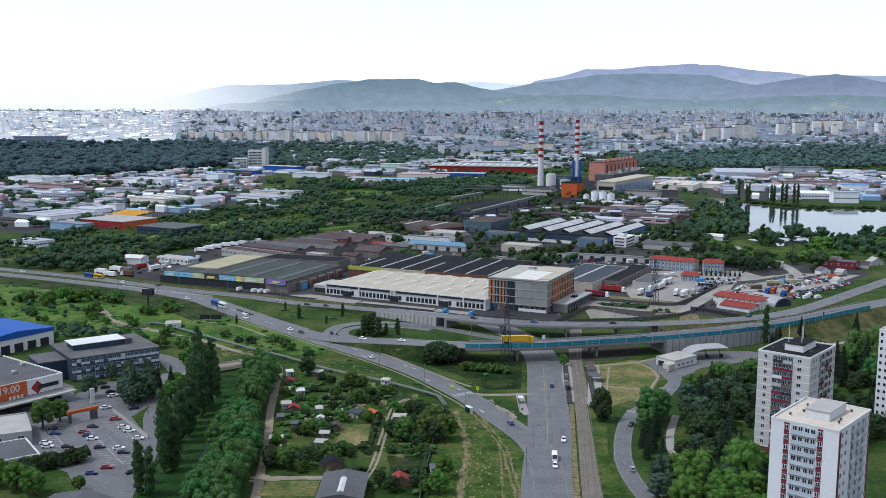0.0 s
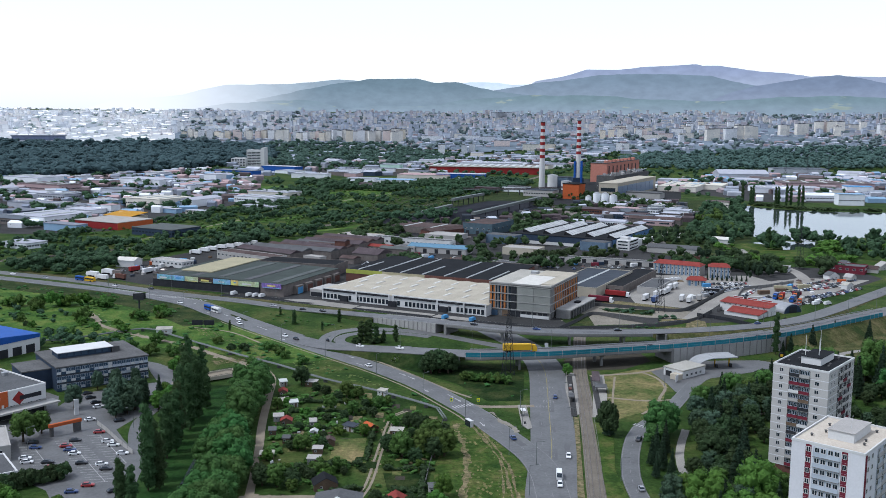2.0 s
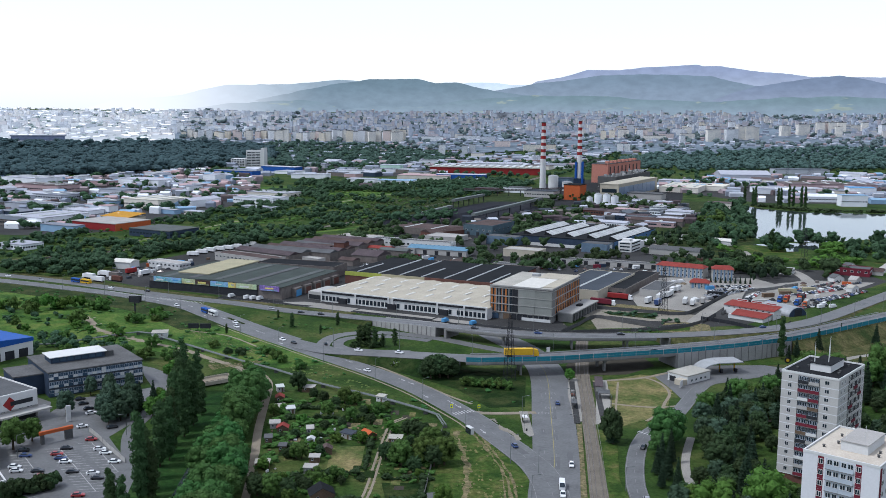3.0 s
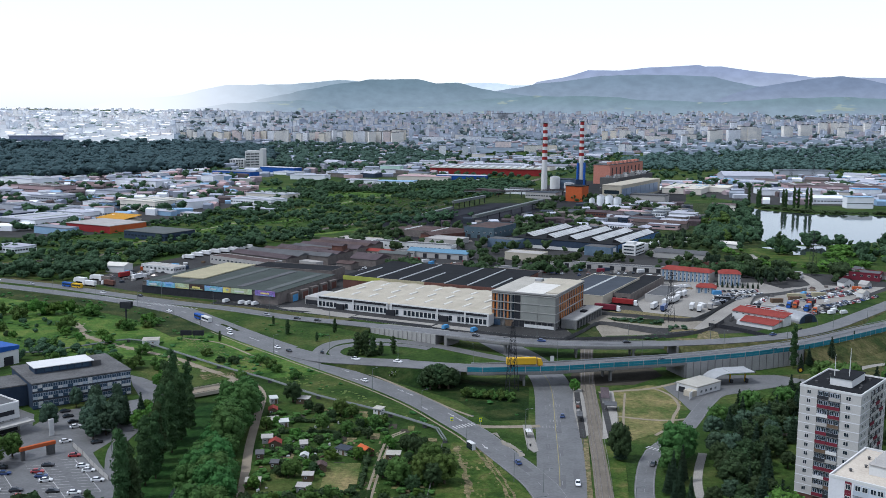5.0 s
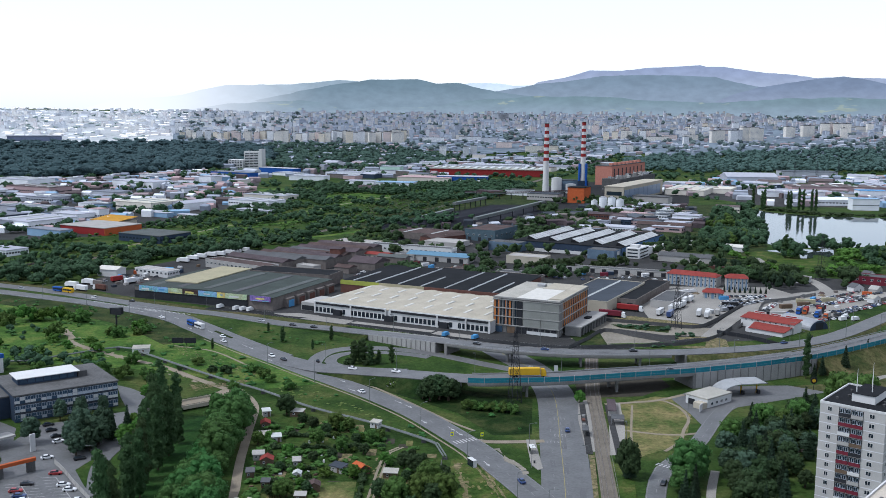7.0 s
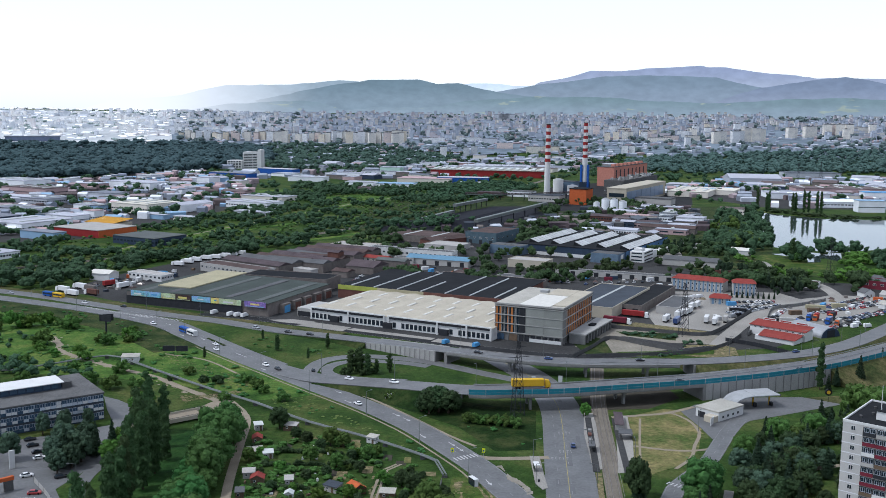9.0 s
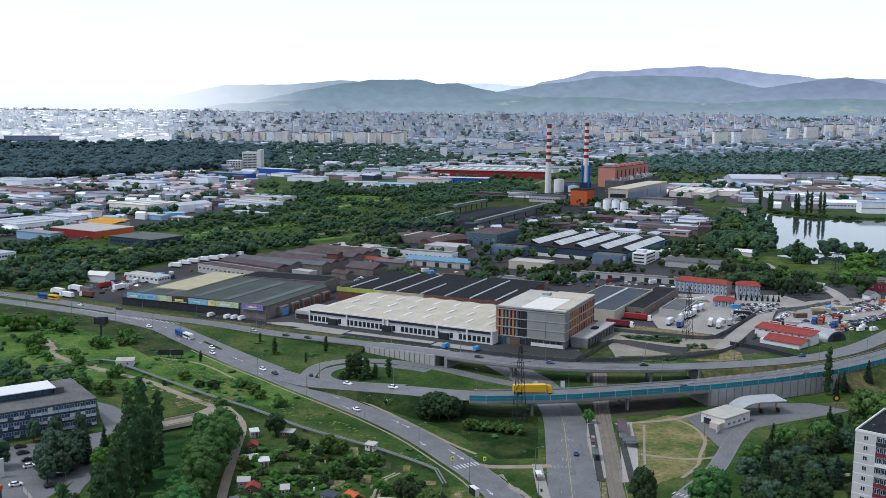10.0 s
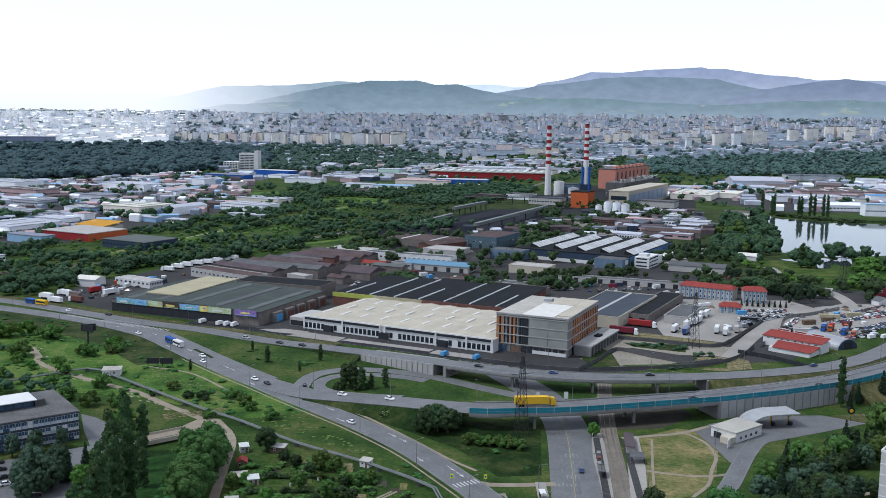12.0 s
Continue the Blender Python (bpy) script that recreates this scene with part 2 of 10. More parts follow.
M["blue"] = mat("blue_paint", (0.03, 0.10, 0.36), 0.5, 0.2)
M["sky_blue"] = mat("light_blue_paint", (0.10, 0.30, 0.55), 0.5, 0.2)
M["navy"] = mat("blue_grey_cladding", (0.040, 0.058, 0.090), 0.6, 0.25)
M["tan"] = mat("tan_cladding", (0.17, 0.150, 0.138), 0.8, 0.35)
M["brick"] = mat("red_brick", (0.135, 0.068, 0.055), 0.9, 0.35, 6.0, 0.4)
M["wood"] = mat("weathered_boards", (0.14, 0.10, 0.07), 0.85, 0.35, 4.0, 0.4)
M["bark"] = mat("bark", (0.07, 0.055, 0.04), 0.95, 0.4, 8.0, 0.8, 0.4)
M["fluo"] = mat("fluorescent_yellow", (0.75, 0.80, 0.02), 0.5, 0.05)
M["tower_grey"] = mat("tower_pebbledash_panel", (0.47, 0.46, 0.44), 0.9, 0.12, 5.0, 0.2, 0.2)
M["canopy"] = mat("grey_canopy_sheet", (0.32, 0.33, 0.335), 0.6, 0.2)
M["skylight_old"] = mat("cloudy_roof_light", (0.46, 0.47, 0.47), 0.5, 0.3, 2.0, 0.3, rand=0.6)
M["salmon"] = mat("salmon_wall", (0.48, 0.21, 0.16), 0.7, 0.2)
M["pale_yard"] = mat("pale_concrete_yard", (0.275, 0.262, 0.238), 0.9, 0.4, 2.5, 0.035)
M["tower_roof"] = mat("sandy_gravel_roof", (0.52, 0.465, 0.39), 0.9, 0.22, 2.0, 0.15)
M["white_tower"] = mat("white_tower_plaster", (0.66, 0.66, 0.685), 0.8, 0.08, 2.0, 0.1)
# City leaves paled and blued, to carry the haze over them.
M["leaf_city"] = leaf_mat("hazy_city_trees", (0.125, 0.165, 0.165), 0.15)
M["roof_light_strip"] = mat("weathered_roof_strip", (0.105, 0.115, 0.112), 0.8, 0.3, 1.5, 0.1)
# Plain ground colour lightened: the bright western haze is painted in.
M["plain"] = mat("haze_pale_plain", (0.46, 0.48, 0.49), 0.9, 0.3, 0.03, 0.004)
# City ground tinted blue-grey, with the haze put into its colour.
M["city_ground"] = mat("haze_tint_city_ground", (0.15, 0.185, 0.22), 0.9, 0.55, 0.03, 0.004)
M["coal"] = mat("coal", (0.014, 0.015, 0.020), 0.7, 0.4, 2.0, 0.1, 0.5)
M["roof_blue"] = mat("grey_blue_roof_sheet", (0.055, 0.064, 0.078), 0.7, 0.3, 1.5, 0.1)
M["cyan_roof"] = mat("light_blue_roof_sheet", (0.13, 0.24, 0.33), 0.7, 0.2)
M["silver"] = mat("silver_car_paint", (0.42, 0.43, 0.45), 0.3, 0.1, metal=0.5, spec=0.5)
M["car_white"] = mat("white_car_paint", (0.75, 0.75, 0.75), 0.3, 0.06, spec=0.5)
M["car_black"] = mat("black_car_paint", (0.02, 0.021, 0.024), 0.25, 0.1, spec=0.5)
M["car_blue"] = mat("dark_blue_car_paint", (0.03, 0.06, 0.17), 0.3, 0.1, spec=0.5)
M["car_red"] = mat("red_car_paint", (0.32, 0.025, 0.025), 0.3, 0.1, spec=0.5)
M["glass"] = glass_mat("window_glass")
M["glass_blue"] = glass_mat("tinted_window_glass", (0.05, 0.085, 0.135))
M["black"] = mat("black_rubber", (0.015, 0.015, 0.016), 0.7, 0.2)
M["loggia_grey"] = mat("grey_blue_loggia_panel", (0.44, 0.49, 0.55), 0.7, 0.2, rand=0.5)
M["skylight"] = mat("milky_skylight", (0.52, 0.54, 0.52), 0.4, 0.15)
M["pipe"] = mat("pipe_insulation", (0.17, 0.185, 0.18), 0.5, 0.25, metal=0.3)
M["leaf"] = leaf_mat("green_leaves", (0.060, 0.108, 0.028))
M["leaf_fresh"] = leaf_mat("fresh_green_leaves", (0.064, 0.128, 0.026))
M["leaf_dark"] = leaf_mat("dark_green_leaves", (0.036, 0.060, 0.026))
M["needle"] = leaf_mat("dark_needles", (0.025, 0.044, 0.025))
M["leaf_pine"] = leaf_mat("blue_green_needles", (0.052, 0.086, 0.054))
M["leaf_tuft"] = leaf_mat("dry_grass_blades", (0.105, 0.130, 0.040), 0.3)
M["leaf_poplar"] = leaf_mat("poplar_leaves", (0.043, 0.076, 0.031))
M["leaf_creek"] = leaf_mat("creek_leaves", (0.050, 0.115, 0.034), 0.3)
M["roof_cream"] = mat("cream_roof_sheet", (0.42, 0.385, 0.31), 0.8, 0.2, 1.2, 0.1)
M["roof_box"] = mat("cream_roof_light", (0.60, 0.58, 0.53), 0.6, 0.15)
# Woodland green with a little haze blue mixed in.
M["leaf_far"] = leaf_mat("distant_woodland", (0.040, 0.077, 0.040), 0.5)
# Suburb leaves washed pale, the haze being part of their colour.
M["leaf_suburb"] = leaf_mat("haze_pale_trees", (0.30, 0.36, 0.34), 0.15)
# Leaf greens pushed towards blue in place of haze over far woods.
M["leaf_farther"] = leaf_mat("hazy_far_woodland", (0.062, 0.104, 0.088), 0.22)
M["leaf_forest"] = leaf_mat("haze_blue_forest", (0.047, 0.079, 0.082), 0.3)
# Sheet colours of distant halls, paled and blued to hold the haze.
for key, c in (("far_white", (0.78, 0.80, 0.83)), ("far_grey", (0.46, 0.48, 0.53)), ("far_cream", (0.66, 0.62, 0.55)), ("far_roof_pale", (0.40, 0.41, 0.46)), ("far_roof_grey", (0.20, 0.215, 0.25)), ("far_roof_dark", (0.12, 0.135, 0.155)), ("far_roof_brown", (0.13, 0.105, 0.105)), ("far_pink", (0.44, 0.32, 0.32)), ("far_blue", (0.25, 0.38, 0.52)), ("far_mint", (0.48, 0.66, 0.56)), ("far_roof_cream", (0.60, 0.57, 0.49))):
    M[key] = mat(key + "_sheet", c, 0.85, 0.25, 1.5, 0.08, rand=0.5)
w = bpy.data.materials.new("lake_water")
w.use_nodes = True
wp = w.node_tree.nodes["Principled BSDF"]
wp.inputs["Base Color"].default_value = (0.03, 0.04, 0.04, 1)
wp.inputs["Roughness"].default_value = 0.06
wp.inputs["IOR"].default_value = 1.33
wnz = w.node_tree.nodes.new("ShaderNodeTexNoise")
wnz.inputs["Scale"].default_value = 0.25
wbp = w.node_tree.nodes.new("ShaderNodeBump")
wbp.inputs["Strength"].default_value = 0.04
w.node_tree.links.new(wnz.outputs["Fac"], wbp.inputs["Height"])
w.node_tree.links.new(wbp.outputs[0], wp.inputs["Normal"])
M["water"] = w


# ---- mesh helpers ----
class Mesh:
    """Collects faces; made() turns them into one mesh."""
    def __init__(self):
        self.v, self.f, self.uv = [], [], []

    def quad(self, *pts):
        i = len(self.v)
        self.v += [tuple(p) for p in pts]
        self.f.append(tuple(range(i, i + len(pts))))

    def box(self, x0, x1, y0, y1, z0, z1):
        i = len(self.v)
        self.v += [(x0, y0, z0), (x1, y0, z0), (x1, y1, z0), (x0, y1, z0), (x0, y0, z1), (x1, y0, z1), (x1, y1, z1), (x0, y1, z1)]
        for q in ((0, 1, 5, 4), (1, 2, 6, 5), (2, 3, 7, 6), (3, 0, 4, 7), (4, 5, 6, 7), (3, 2, 1, 0)):
            self.f.append(tuple(i + k for k in q))
        return self

    def chamfer_box(self, x0, x1, y0, y1, z0, z1, c=0.1):
        """A box whose upper edges are cut off."""
        self.loft([[(x0, y0, z0), (x1, y0, z0), (x1, y1, z0), (x0, y1, z0)], [(x0, y0, z1 - c), (x1, y0, z1 - c), (x1, y1, z1 - c), (x0, y1, z1 - c)],
                   [(x0 + c, y0 + c, z1), (x1 - c, y0 + c, z1), (x1 - c, y1 - c, z1), (x0 + c, y1 - c, z1)]])
        return self

    def loft(self, rings, caps=True):
        i, n = len(self.v), len(rings[0])
        for r in rings:
            self.v += [tuple(p) for p in r]
        for k in range(len(rings) - 1):
            for j in range(n):
                a, b = i + k * n + j, i + k * n + (j + 1) % n
                self.f.append((a, b, b + n, a + n))
        if caps:
            self.f.append(tuple(i + j for j in reversed(range(n))))
            self.f.append(tuple(i + (len(rings) - 1) * n + j for j in range(n)))
        return self

    def tube(self, a, b, r0, r1=None, n=8, caps=True):
        a, b = Vector(a), Vector(b)
        r1 = r0 if r1 is None else r1
        q = (b - a).to_track_quat("Z", "Y")
        ring = [Vector((math.cos(2 * math.pi * k / n), math.sin(2 * math.pi * k / n), 0)) for k in range(n)]
        return self.loft([[a + q @ (p * r0) for p in ring], [b + q @ (p * r1) for p in ring]], caps)

    def prism(self, outline, z0, z1):
        return self.loft([[(x, y, z0) for x, y in outline], [(x, y, z1) for x, y in outline]])

    def made(self, name):
        me = bpy.data.meshes.new(name)
        me.from_pydata(self.v, [], self.f)
        me.update()
        return me


def part(name, m, material, parent=None, label="", at=None):
    """Links a Mesh (or mesh data) as one object under its thing."""
    me = m.made(name) if isinstance(m, Mesh) else m
    if material is not None and not me.materials:
        me.materials.append(material)
    ob = new(name, me)
    if parent is not None:
        ob.parent = parent
    if at is not None:
        ob.matrix_basis = at
    if label:
        tagged(ob, label)
    return ob


def thing(name, label, category, at, group="", kind=""):
    e = new(name)
    e.empty_display_size = 0.5
    e.matrix_basis = at
    return tagged(e, label, category, group, kind)


def spline(pts, step=6.0):
    """Smooth line through the points, sampled about every step metres."""
    P = [Vector(p) for p in pts]
    P = [P[0] * 2 - P[1]] + P + [P[-1] * 2 - P[-2]]
    out = []
    for i in range(1, len(P) - 2):
        n = max(1, int((P[i + 1] - P[i]).length / step))
        for k in range(n):
            t = k / n
            a, b, c, d = P[i - 1], P[i], P[i + 1], P[i + 2]
            out.append(0.5 * ((2 * b) + (c - a) * t + (2 * a - 5 * b + 4 * c - d) * t * t + (3 * b - a - 3 * c + d) * t ** 3))
    out.append(P[-2].copy())
    return out


def sides(line):
    """Unit vectors to the left of a line, level."""
    out = []
    for i in range(len(line)):
        d = line[min(i + 1, len(line) - 1)] - line[max(i - 1, 0)]
        d.z = 0
        d.normalize()
        out.append(Vector((-d.y, d.x, 0)))
    return out


def band(line, l0, l1, z0=0.0, z1=None, floor=None):
    """A strip along a line between two offsets to its left, z0 above it; with z1 it is a solid between both heights;
    with floor it reaches from z0 down to that height."""
    m = Mesh()
    s = sides(line)
    rings = []
    for p, n in zip(line, s):
        a, b = p + n * l0, p + n * l1
        top = p.z + (z0 if z1 is None else z1)
        low = floor if floor is not None else (top - 0.25 if z1 is None else p.z + z0)
        rings.append([(a.x, a.y, low), (b.x, b.y, low), (b.x, b.y, top), (a.x, a.y, top)])
    return m.loft(rings)


def dashes(line, off, length=3.0, gap=6.0, w=0.2, z=0.02):
    """Painted dashes along a line."""
    m = Mesh()
    s = sides(line)
    cum = [0.0]
    for i in range(len(line) - 1):
        cum.append(cum[-1] + (line[i + 1] - line[i]).length)
    tot = cum[-1]

    def at(d):
        for i in range(len(cum) - 1):
            if d <= cum[i + 1]:
                t = (d - cum[i]) / max(1e-6, cum[i + 1] - cum[i])
                return line[i].lerp(line[i + 1], t), s[i].lerp(s[i + 1], t)
        return line[-1], s[-1]
    d = 0.0
    while d < tot - length:
        (a, na), (b, nb) = at(d), at(d + length)
        q = [a + na * (off - w / 2), b + nb * (off - w / 2), b + nb * (off + w / 2), a + na * (off + w / 2)]
        m.quad(*[(p.x, p.y, p.z + z) for p in q])
        d += length + gap
    return m


def ground_z(x, y):
    """Flat valley floor that climbs gently towards the far hills."""
    d = math.hypot(x, y)
    if d < 2800:
        return 0.0
    return 118.0 * min(1.0, (d - 2800) / 2000.0) ** 1.05


FAR = Matrix.Identity(4)


# ---- ground, lake, hills ----
def build_ground():
    m = Mesh()
    xs = [-5200, -4000, -3000, -2400] + list(range(-2000, 2001, 200)) + [2400, 3000, 4000, 5200]
    ys = [-1500, -700, 0] + list(range(200, 2700, 250)) + list(range(2700, 4900, 110)) + [5000, 5400]
    for y in ys:
        for x in xs:
            m.v.append((x, y, ground_z(x, y)))
    n = len(xs)
    for j in range(len(ys) - 1):
        for i in range(n - 1):
            m.f.append((j * n + i, j * n + i + 1, (j + 1) * n + i + 1, (j + 1) * n + i))
    tagged(part("ground", m, M["ground"]), "green and dry meadow ground of a wide valley", "ground", kind="structure")


LAYER = [0.0]


def patch(name, outline, material, label, z=0.03, category="pavement"):
    """A level paved or mown area, slightly proud of the ground; each lies a little above the last."""
    LAYER[0] += 0.0017
    z += LAYER[0]
    return tagged(part(name, Mesh().prism(outline, -0.5, z), material), label, category, kind="structure")


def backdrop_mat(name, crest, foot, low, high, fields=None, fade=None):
    """Distant wooded hills that emit their colour, with haze painted in, paler towards the valley; fields: tone of pale
    meadows; fade: eastings between which painted glare whitens the ridge.
    """
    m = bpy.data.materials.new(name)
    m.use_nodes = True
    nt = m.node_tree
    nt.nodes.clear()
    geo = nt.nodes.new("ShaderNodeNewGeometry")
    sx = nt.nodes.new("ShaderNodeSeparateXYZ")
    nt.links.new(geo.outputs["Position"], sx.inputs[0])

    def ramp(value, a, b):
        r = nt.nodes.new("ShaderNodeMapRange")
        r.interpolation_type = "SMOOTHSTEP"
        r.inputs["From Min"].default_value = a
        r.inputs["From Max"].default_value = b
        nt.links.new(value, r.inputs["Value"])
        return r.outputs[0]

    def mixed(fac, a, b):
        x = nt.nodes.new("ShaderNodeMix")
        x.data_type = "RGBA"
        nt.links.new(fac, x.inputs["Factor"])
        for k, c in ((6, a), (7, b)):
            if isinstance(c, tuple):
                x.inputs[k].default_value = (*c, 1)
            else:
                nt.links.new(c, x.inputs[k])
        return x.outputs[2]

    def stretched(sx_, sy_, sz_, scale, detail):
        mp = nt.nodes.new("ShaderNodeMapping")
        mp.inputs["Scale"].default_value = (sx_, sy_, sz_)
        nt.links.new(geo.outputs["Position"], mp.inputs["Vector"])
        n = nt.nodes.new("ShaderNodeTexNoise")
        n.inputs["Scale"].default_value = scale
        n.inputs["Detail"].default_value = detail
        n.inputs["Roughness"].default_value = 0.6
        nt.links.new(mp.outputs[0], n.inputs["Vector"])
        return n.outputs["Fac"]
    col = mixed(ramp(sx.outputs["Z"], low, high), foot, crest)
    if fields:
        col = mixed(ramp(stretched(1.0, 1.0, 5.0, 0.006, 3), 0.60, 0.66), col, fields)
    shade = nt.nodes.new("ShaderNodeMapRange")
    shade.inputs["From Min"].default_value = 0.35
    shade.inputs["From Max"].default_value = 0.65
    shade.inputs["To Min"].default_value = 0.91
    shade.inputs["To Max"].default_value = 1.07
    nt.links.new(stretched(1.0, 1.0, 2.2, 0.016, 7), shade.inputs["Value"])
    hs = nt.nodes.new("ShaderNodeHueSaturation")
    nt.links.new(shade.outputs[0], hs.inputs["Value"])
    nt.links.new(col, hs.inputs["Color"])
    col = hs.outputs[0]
    # Glare put into the colour: the ridge runs to white westwards.
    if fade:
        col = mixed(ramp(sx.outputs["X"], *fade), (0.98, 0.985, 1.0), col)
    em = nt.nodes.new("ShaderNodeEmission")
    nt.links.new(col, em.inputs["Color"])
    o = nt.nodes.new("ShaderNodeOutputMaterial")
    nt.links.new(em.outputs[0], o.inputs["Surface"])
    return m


def hill(knots, d, material, label, rough=6.0, depth=250):
    """A ridge at distance d; knots: bearing in degrees and height in metres."""
    m = Mesh()
    b = [k[0] for k in knots]
    h = [k[1] for k in knots]
    rows = []
    n = 260
    for i in range(n + 1):
        a = b[0] + (b[-1] - b[0]) * i / n
        top = float(np.interp(a, b, h))
        top += rough * noise.fractal(Vector((a * 0.9, d * 0.01, 0)), 0.9, 2.0, 5)
        s, c = math.sin(radians(a)), math.cos(radians(a))
        col = []
        for k in range(9):
            u = k / 8
            dd = d - depth * (1 - u) ** 1.3
            z = 40 + (top - 40) * (u ** 0.8) + (0 if k in (0, 8) else rough * 1.2 * noise.fractal(Vector((a * 0.6, u * 3.0, d * 0.1)), 0.9, 2.0, 4))
            col.append((s * dd, c * dd, z))
        rows.append(col)
    for col in rows:
        m.v += col
    for i in range(n):
        for k in range(8):
            m.f.append((i * 9 + k, i * 9 + k + 1, (i + 1) * 9 + k + 1, (i + 1) * 9 + k))
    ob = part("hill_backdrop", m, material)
    for p in ob.data.polygons:
        p.use_smooth = True
    return tagged(ob, label, "hills", kind="structure")


build_ground()
# Ridge tones hold the haze: palest at the back, self-lit.
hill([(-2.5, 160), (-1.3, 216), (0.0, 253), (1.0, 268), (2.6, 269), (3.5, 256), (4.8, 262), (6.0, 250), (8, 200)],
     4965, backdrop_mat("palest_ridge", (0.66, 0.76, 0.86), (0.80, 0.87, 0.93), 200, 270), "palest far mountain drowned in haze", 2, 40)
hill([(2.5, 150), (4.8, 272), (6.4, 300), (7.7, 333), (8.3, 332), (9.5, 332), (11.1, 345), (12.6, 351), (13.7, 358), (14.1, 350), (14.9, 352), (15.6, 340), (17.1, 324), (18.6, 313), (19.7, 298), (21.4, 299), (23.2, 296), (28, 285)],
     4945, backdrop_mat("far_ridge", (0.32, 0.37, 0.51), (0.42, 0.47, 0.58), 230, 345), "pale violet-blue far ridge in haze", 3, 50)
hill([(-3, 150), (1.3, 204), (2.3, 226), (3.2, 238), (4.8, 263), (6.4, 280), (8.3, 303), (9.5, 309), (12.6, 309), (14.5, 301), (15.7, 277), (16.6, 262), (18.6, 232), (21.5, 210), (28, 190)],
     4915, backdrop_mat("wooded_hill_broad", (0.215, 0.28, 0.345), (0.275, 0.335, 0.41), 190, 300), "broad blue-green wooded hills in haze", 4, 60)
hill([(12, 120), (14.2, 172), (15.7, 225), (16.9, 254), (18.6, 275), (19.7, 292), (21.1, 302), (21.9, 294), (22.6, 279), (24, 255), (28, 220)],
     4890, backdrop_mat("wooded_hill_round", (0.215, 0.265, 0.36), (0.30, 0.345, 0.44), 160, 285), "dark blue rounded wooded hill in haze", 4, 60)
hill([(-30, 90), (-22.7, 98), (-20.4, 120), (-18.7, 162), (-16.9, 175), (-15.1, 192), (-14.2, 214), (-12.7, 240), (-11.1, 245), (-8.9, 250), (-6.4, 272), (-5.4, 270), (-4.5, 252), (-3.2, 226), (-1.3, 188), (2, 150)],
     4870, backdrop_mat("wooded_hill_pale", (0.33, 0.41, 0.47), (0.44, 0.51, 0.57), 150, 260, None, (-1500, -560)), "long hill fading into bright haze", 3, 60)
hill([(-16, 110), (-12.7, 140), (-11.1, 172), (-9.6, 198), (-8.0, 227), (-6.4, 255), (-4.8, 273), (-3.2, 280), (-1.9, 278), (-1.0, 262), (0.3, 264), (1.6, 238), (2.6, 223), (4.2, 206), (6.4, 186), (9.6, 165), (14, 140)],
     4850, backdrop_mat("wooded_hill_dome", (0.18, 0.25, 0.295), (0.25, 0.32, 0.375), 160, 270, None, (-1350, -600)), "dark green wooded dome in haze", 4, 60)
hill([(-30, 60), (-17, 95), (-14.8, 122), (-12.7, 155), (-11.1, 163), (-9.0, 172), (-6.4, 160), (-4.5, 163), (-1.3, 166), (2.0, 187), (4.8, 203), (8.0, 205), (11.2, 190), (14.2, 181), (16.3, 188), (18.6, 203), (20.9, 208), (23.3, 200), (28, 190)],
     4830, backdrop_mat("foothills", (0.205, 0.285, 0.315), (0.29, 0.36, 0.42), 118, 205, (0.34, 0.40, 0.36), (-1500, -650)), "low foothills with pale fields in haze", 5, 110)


def hazy_plain():
    """Pale ground and roofs of the western plain, with bright haze painted into the colour."""
    m = Mesh()
    n = 14
    for j in range(13):
        for i in range(n + 1):
            a = radians(-32 + 16.5 * i / n)
            d = 3130 + j * 130
            m.v.append((d * math.sin(a), d * math.cos(a), ground_z(d * math.sin(a), d * math.cos(a)) + 3.6))
    for j in range(12):
        for i in range(n):
            k = j * (n + 1) + i
            m.f.append((k, k + 1, k + n + 2, k + n + 1))
    tagged(part("plain_ground", m, M["plain"]), "plain with far suburbs, pale with painted haze", "ground", kind="structure")


def far_floor():
    """Built-up ground of the far city, lying on the slope."""
    m = Mesh()
    n = 40
    for j in range(21):
        for i in range(n + 1):
            a = radians(-30 + 60 * i / n)
            d = 2930 + j * 88 + (60 * math.sin(i * 1.7) if j == 0 else 0)
            m.v.append((d * math.sin(a), d * math.cos(a), ground_z(d * math.sin(a), d * math.cos(a)) + 2.5))
    for j in range(20):
        for i in range(n):
            k = j * (n + 1) + i
            m.f.append((k, k + 1, k + n + 2, k + n + 1))
    tagged(part("city_ground", m, M["city_ground"]), "built-up ground of a far city, tinted with painted haze", "ground", kind="structure")


far_floor()
hazy_plain()
LAKE = [(394, 1340), (345, 1200), (318, 1090), (300, 1000), (318, 975), (352, 966), (400, 985), (440, 1010), (700, 1060), (760, 1240), (560, 1250), (455, 1262), (415, 1300)]
tagged(part("water", Mesh().prism(LAKE, -0.6, 0.05), M["water"]), "calm grey lake mirroring a white sky", "lake", kind="structure")

# ---- roads ----
UPPER = spline([(-640, 868, 0), (-450, 787, 0), (-313, 726, 0), (-264, 703, 0), (-217, 676, 0), (-174, 653, 0), (-135, 635, 0), (-97, 613, 0), (-62, 594, 1.2), (-29, 571, 3.4), (1.5, 549, 5.4),
                (30, 533, 6.2), (57, 526.5, 6.3), (85, 526.4, 6.3), (114, 530, 6.2), (144, 538, 6), (176, 552.5, 5.4), (203, 575, 4), (228, 604, 2.2), (258, 641, 0.6), (330, 722, 0), (430, 830, 0)])
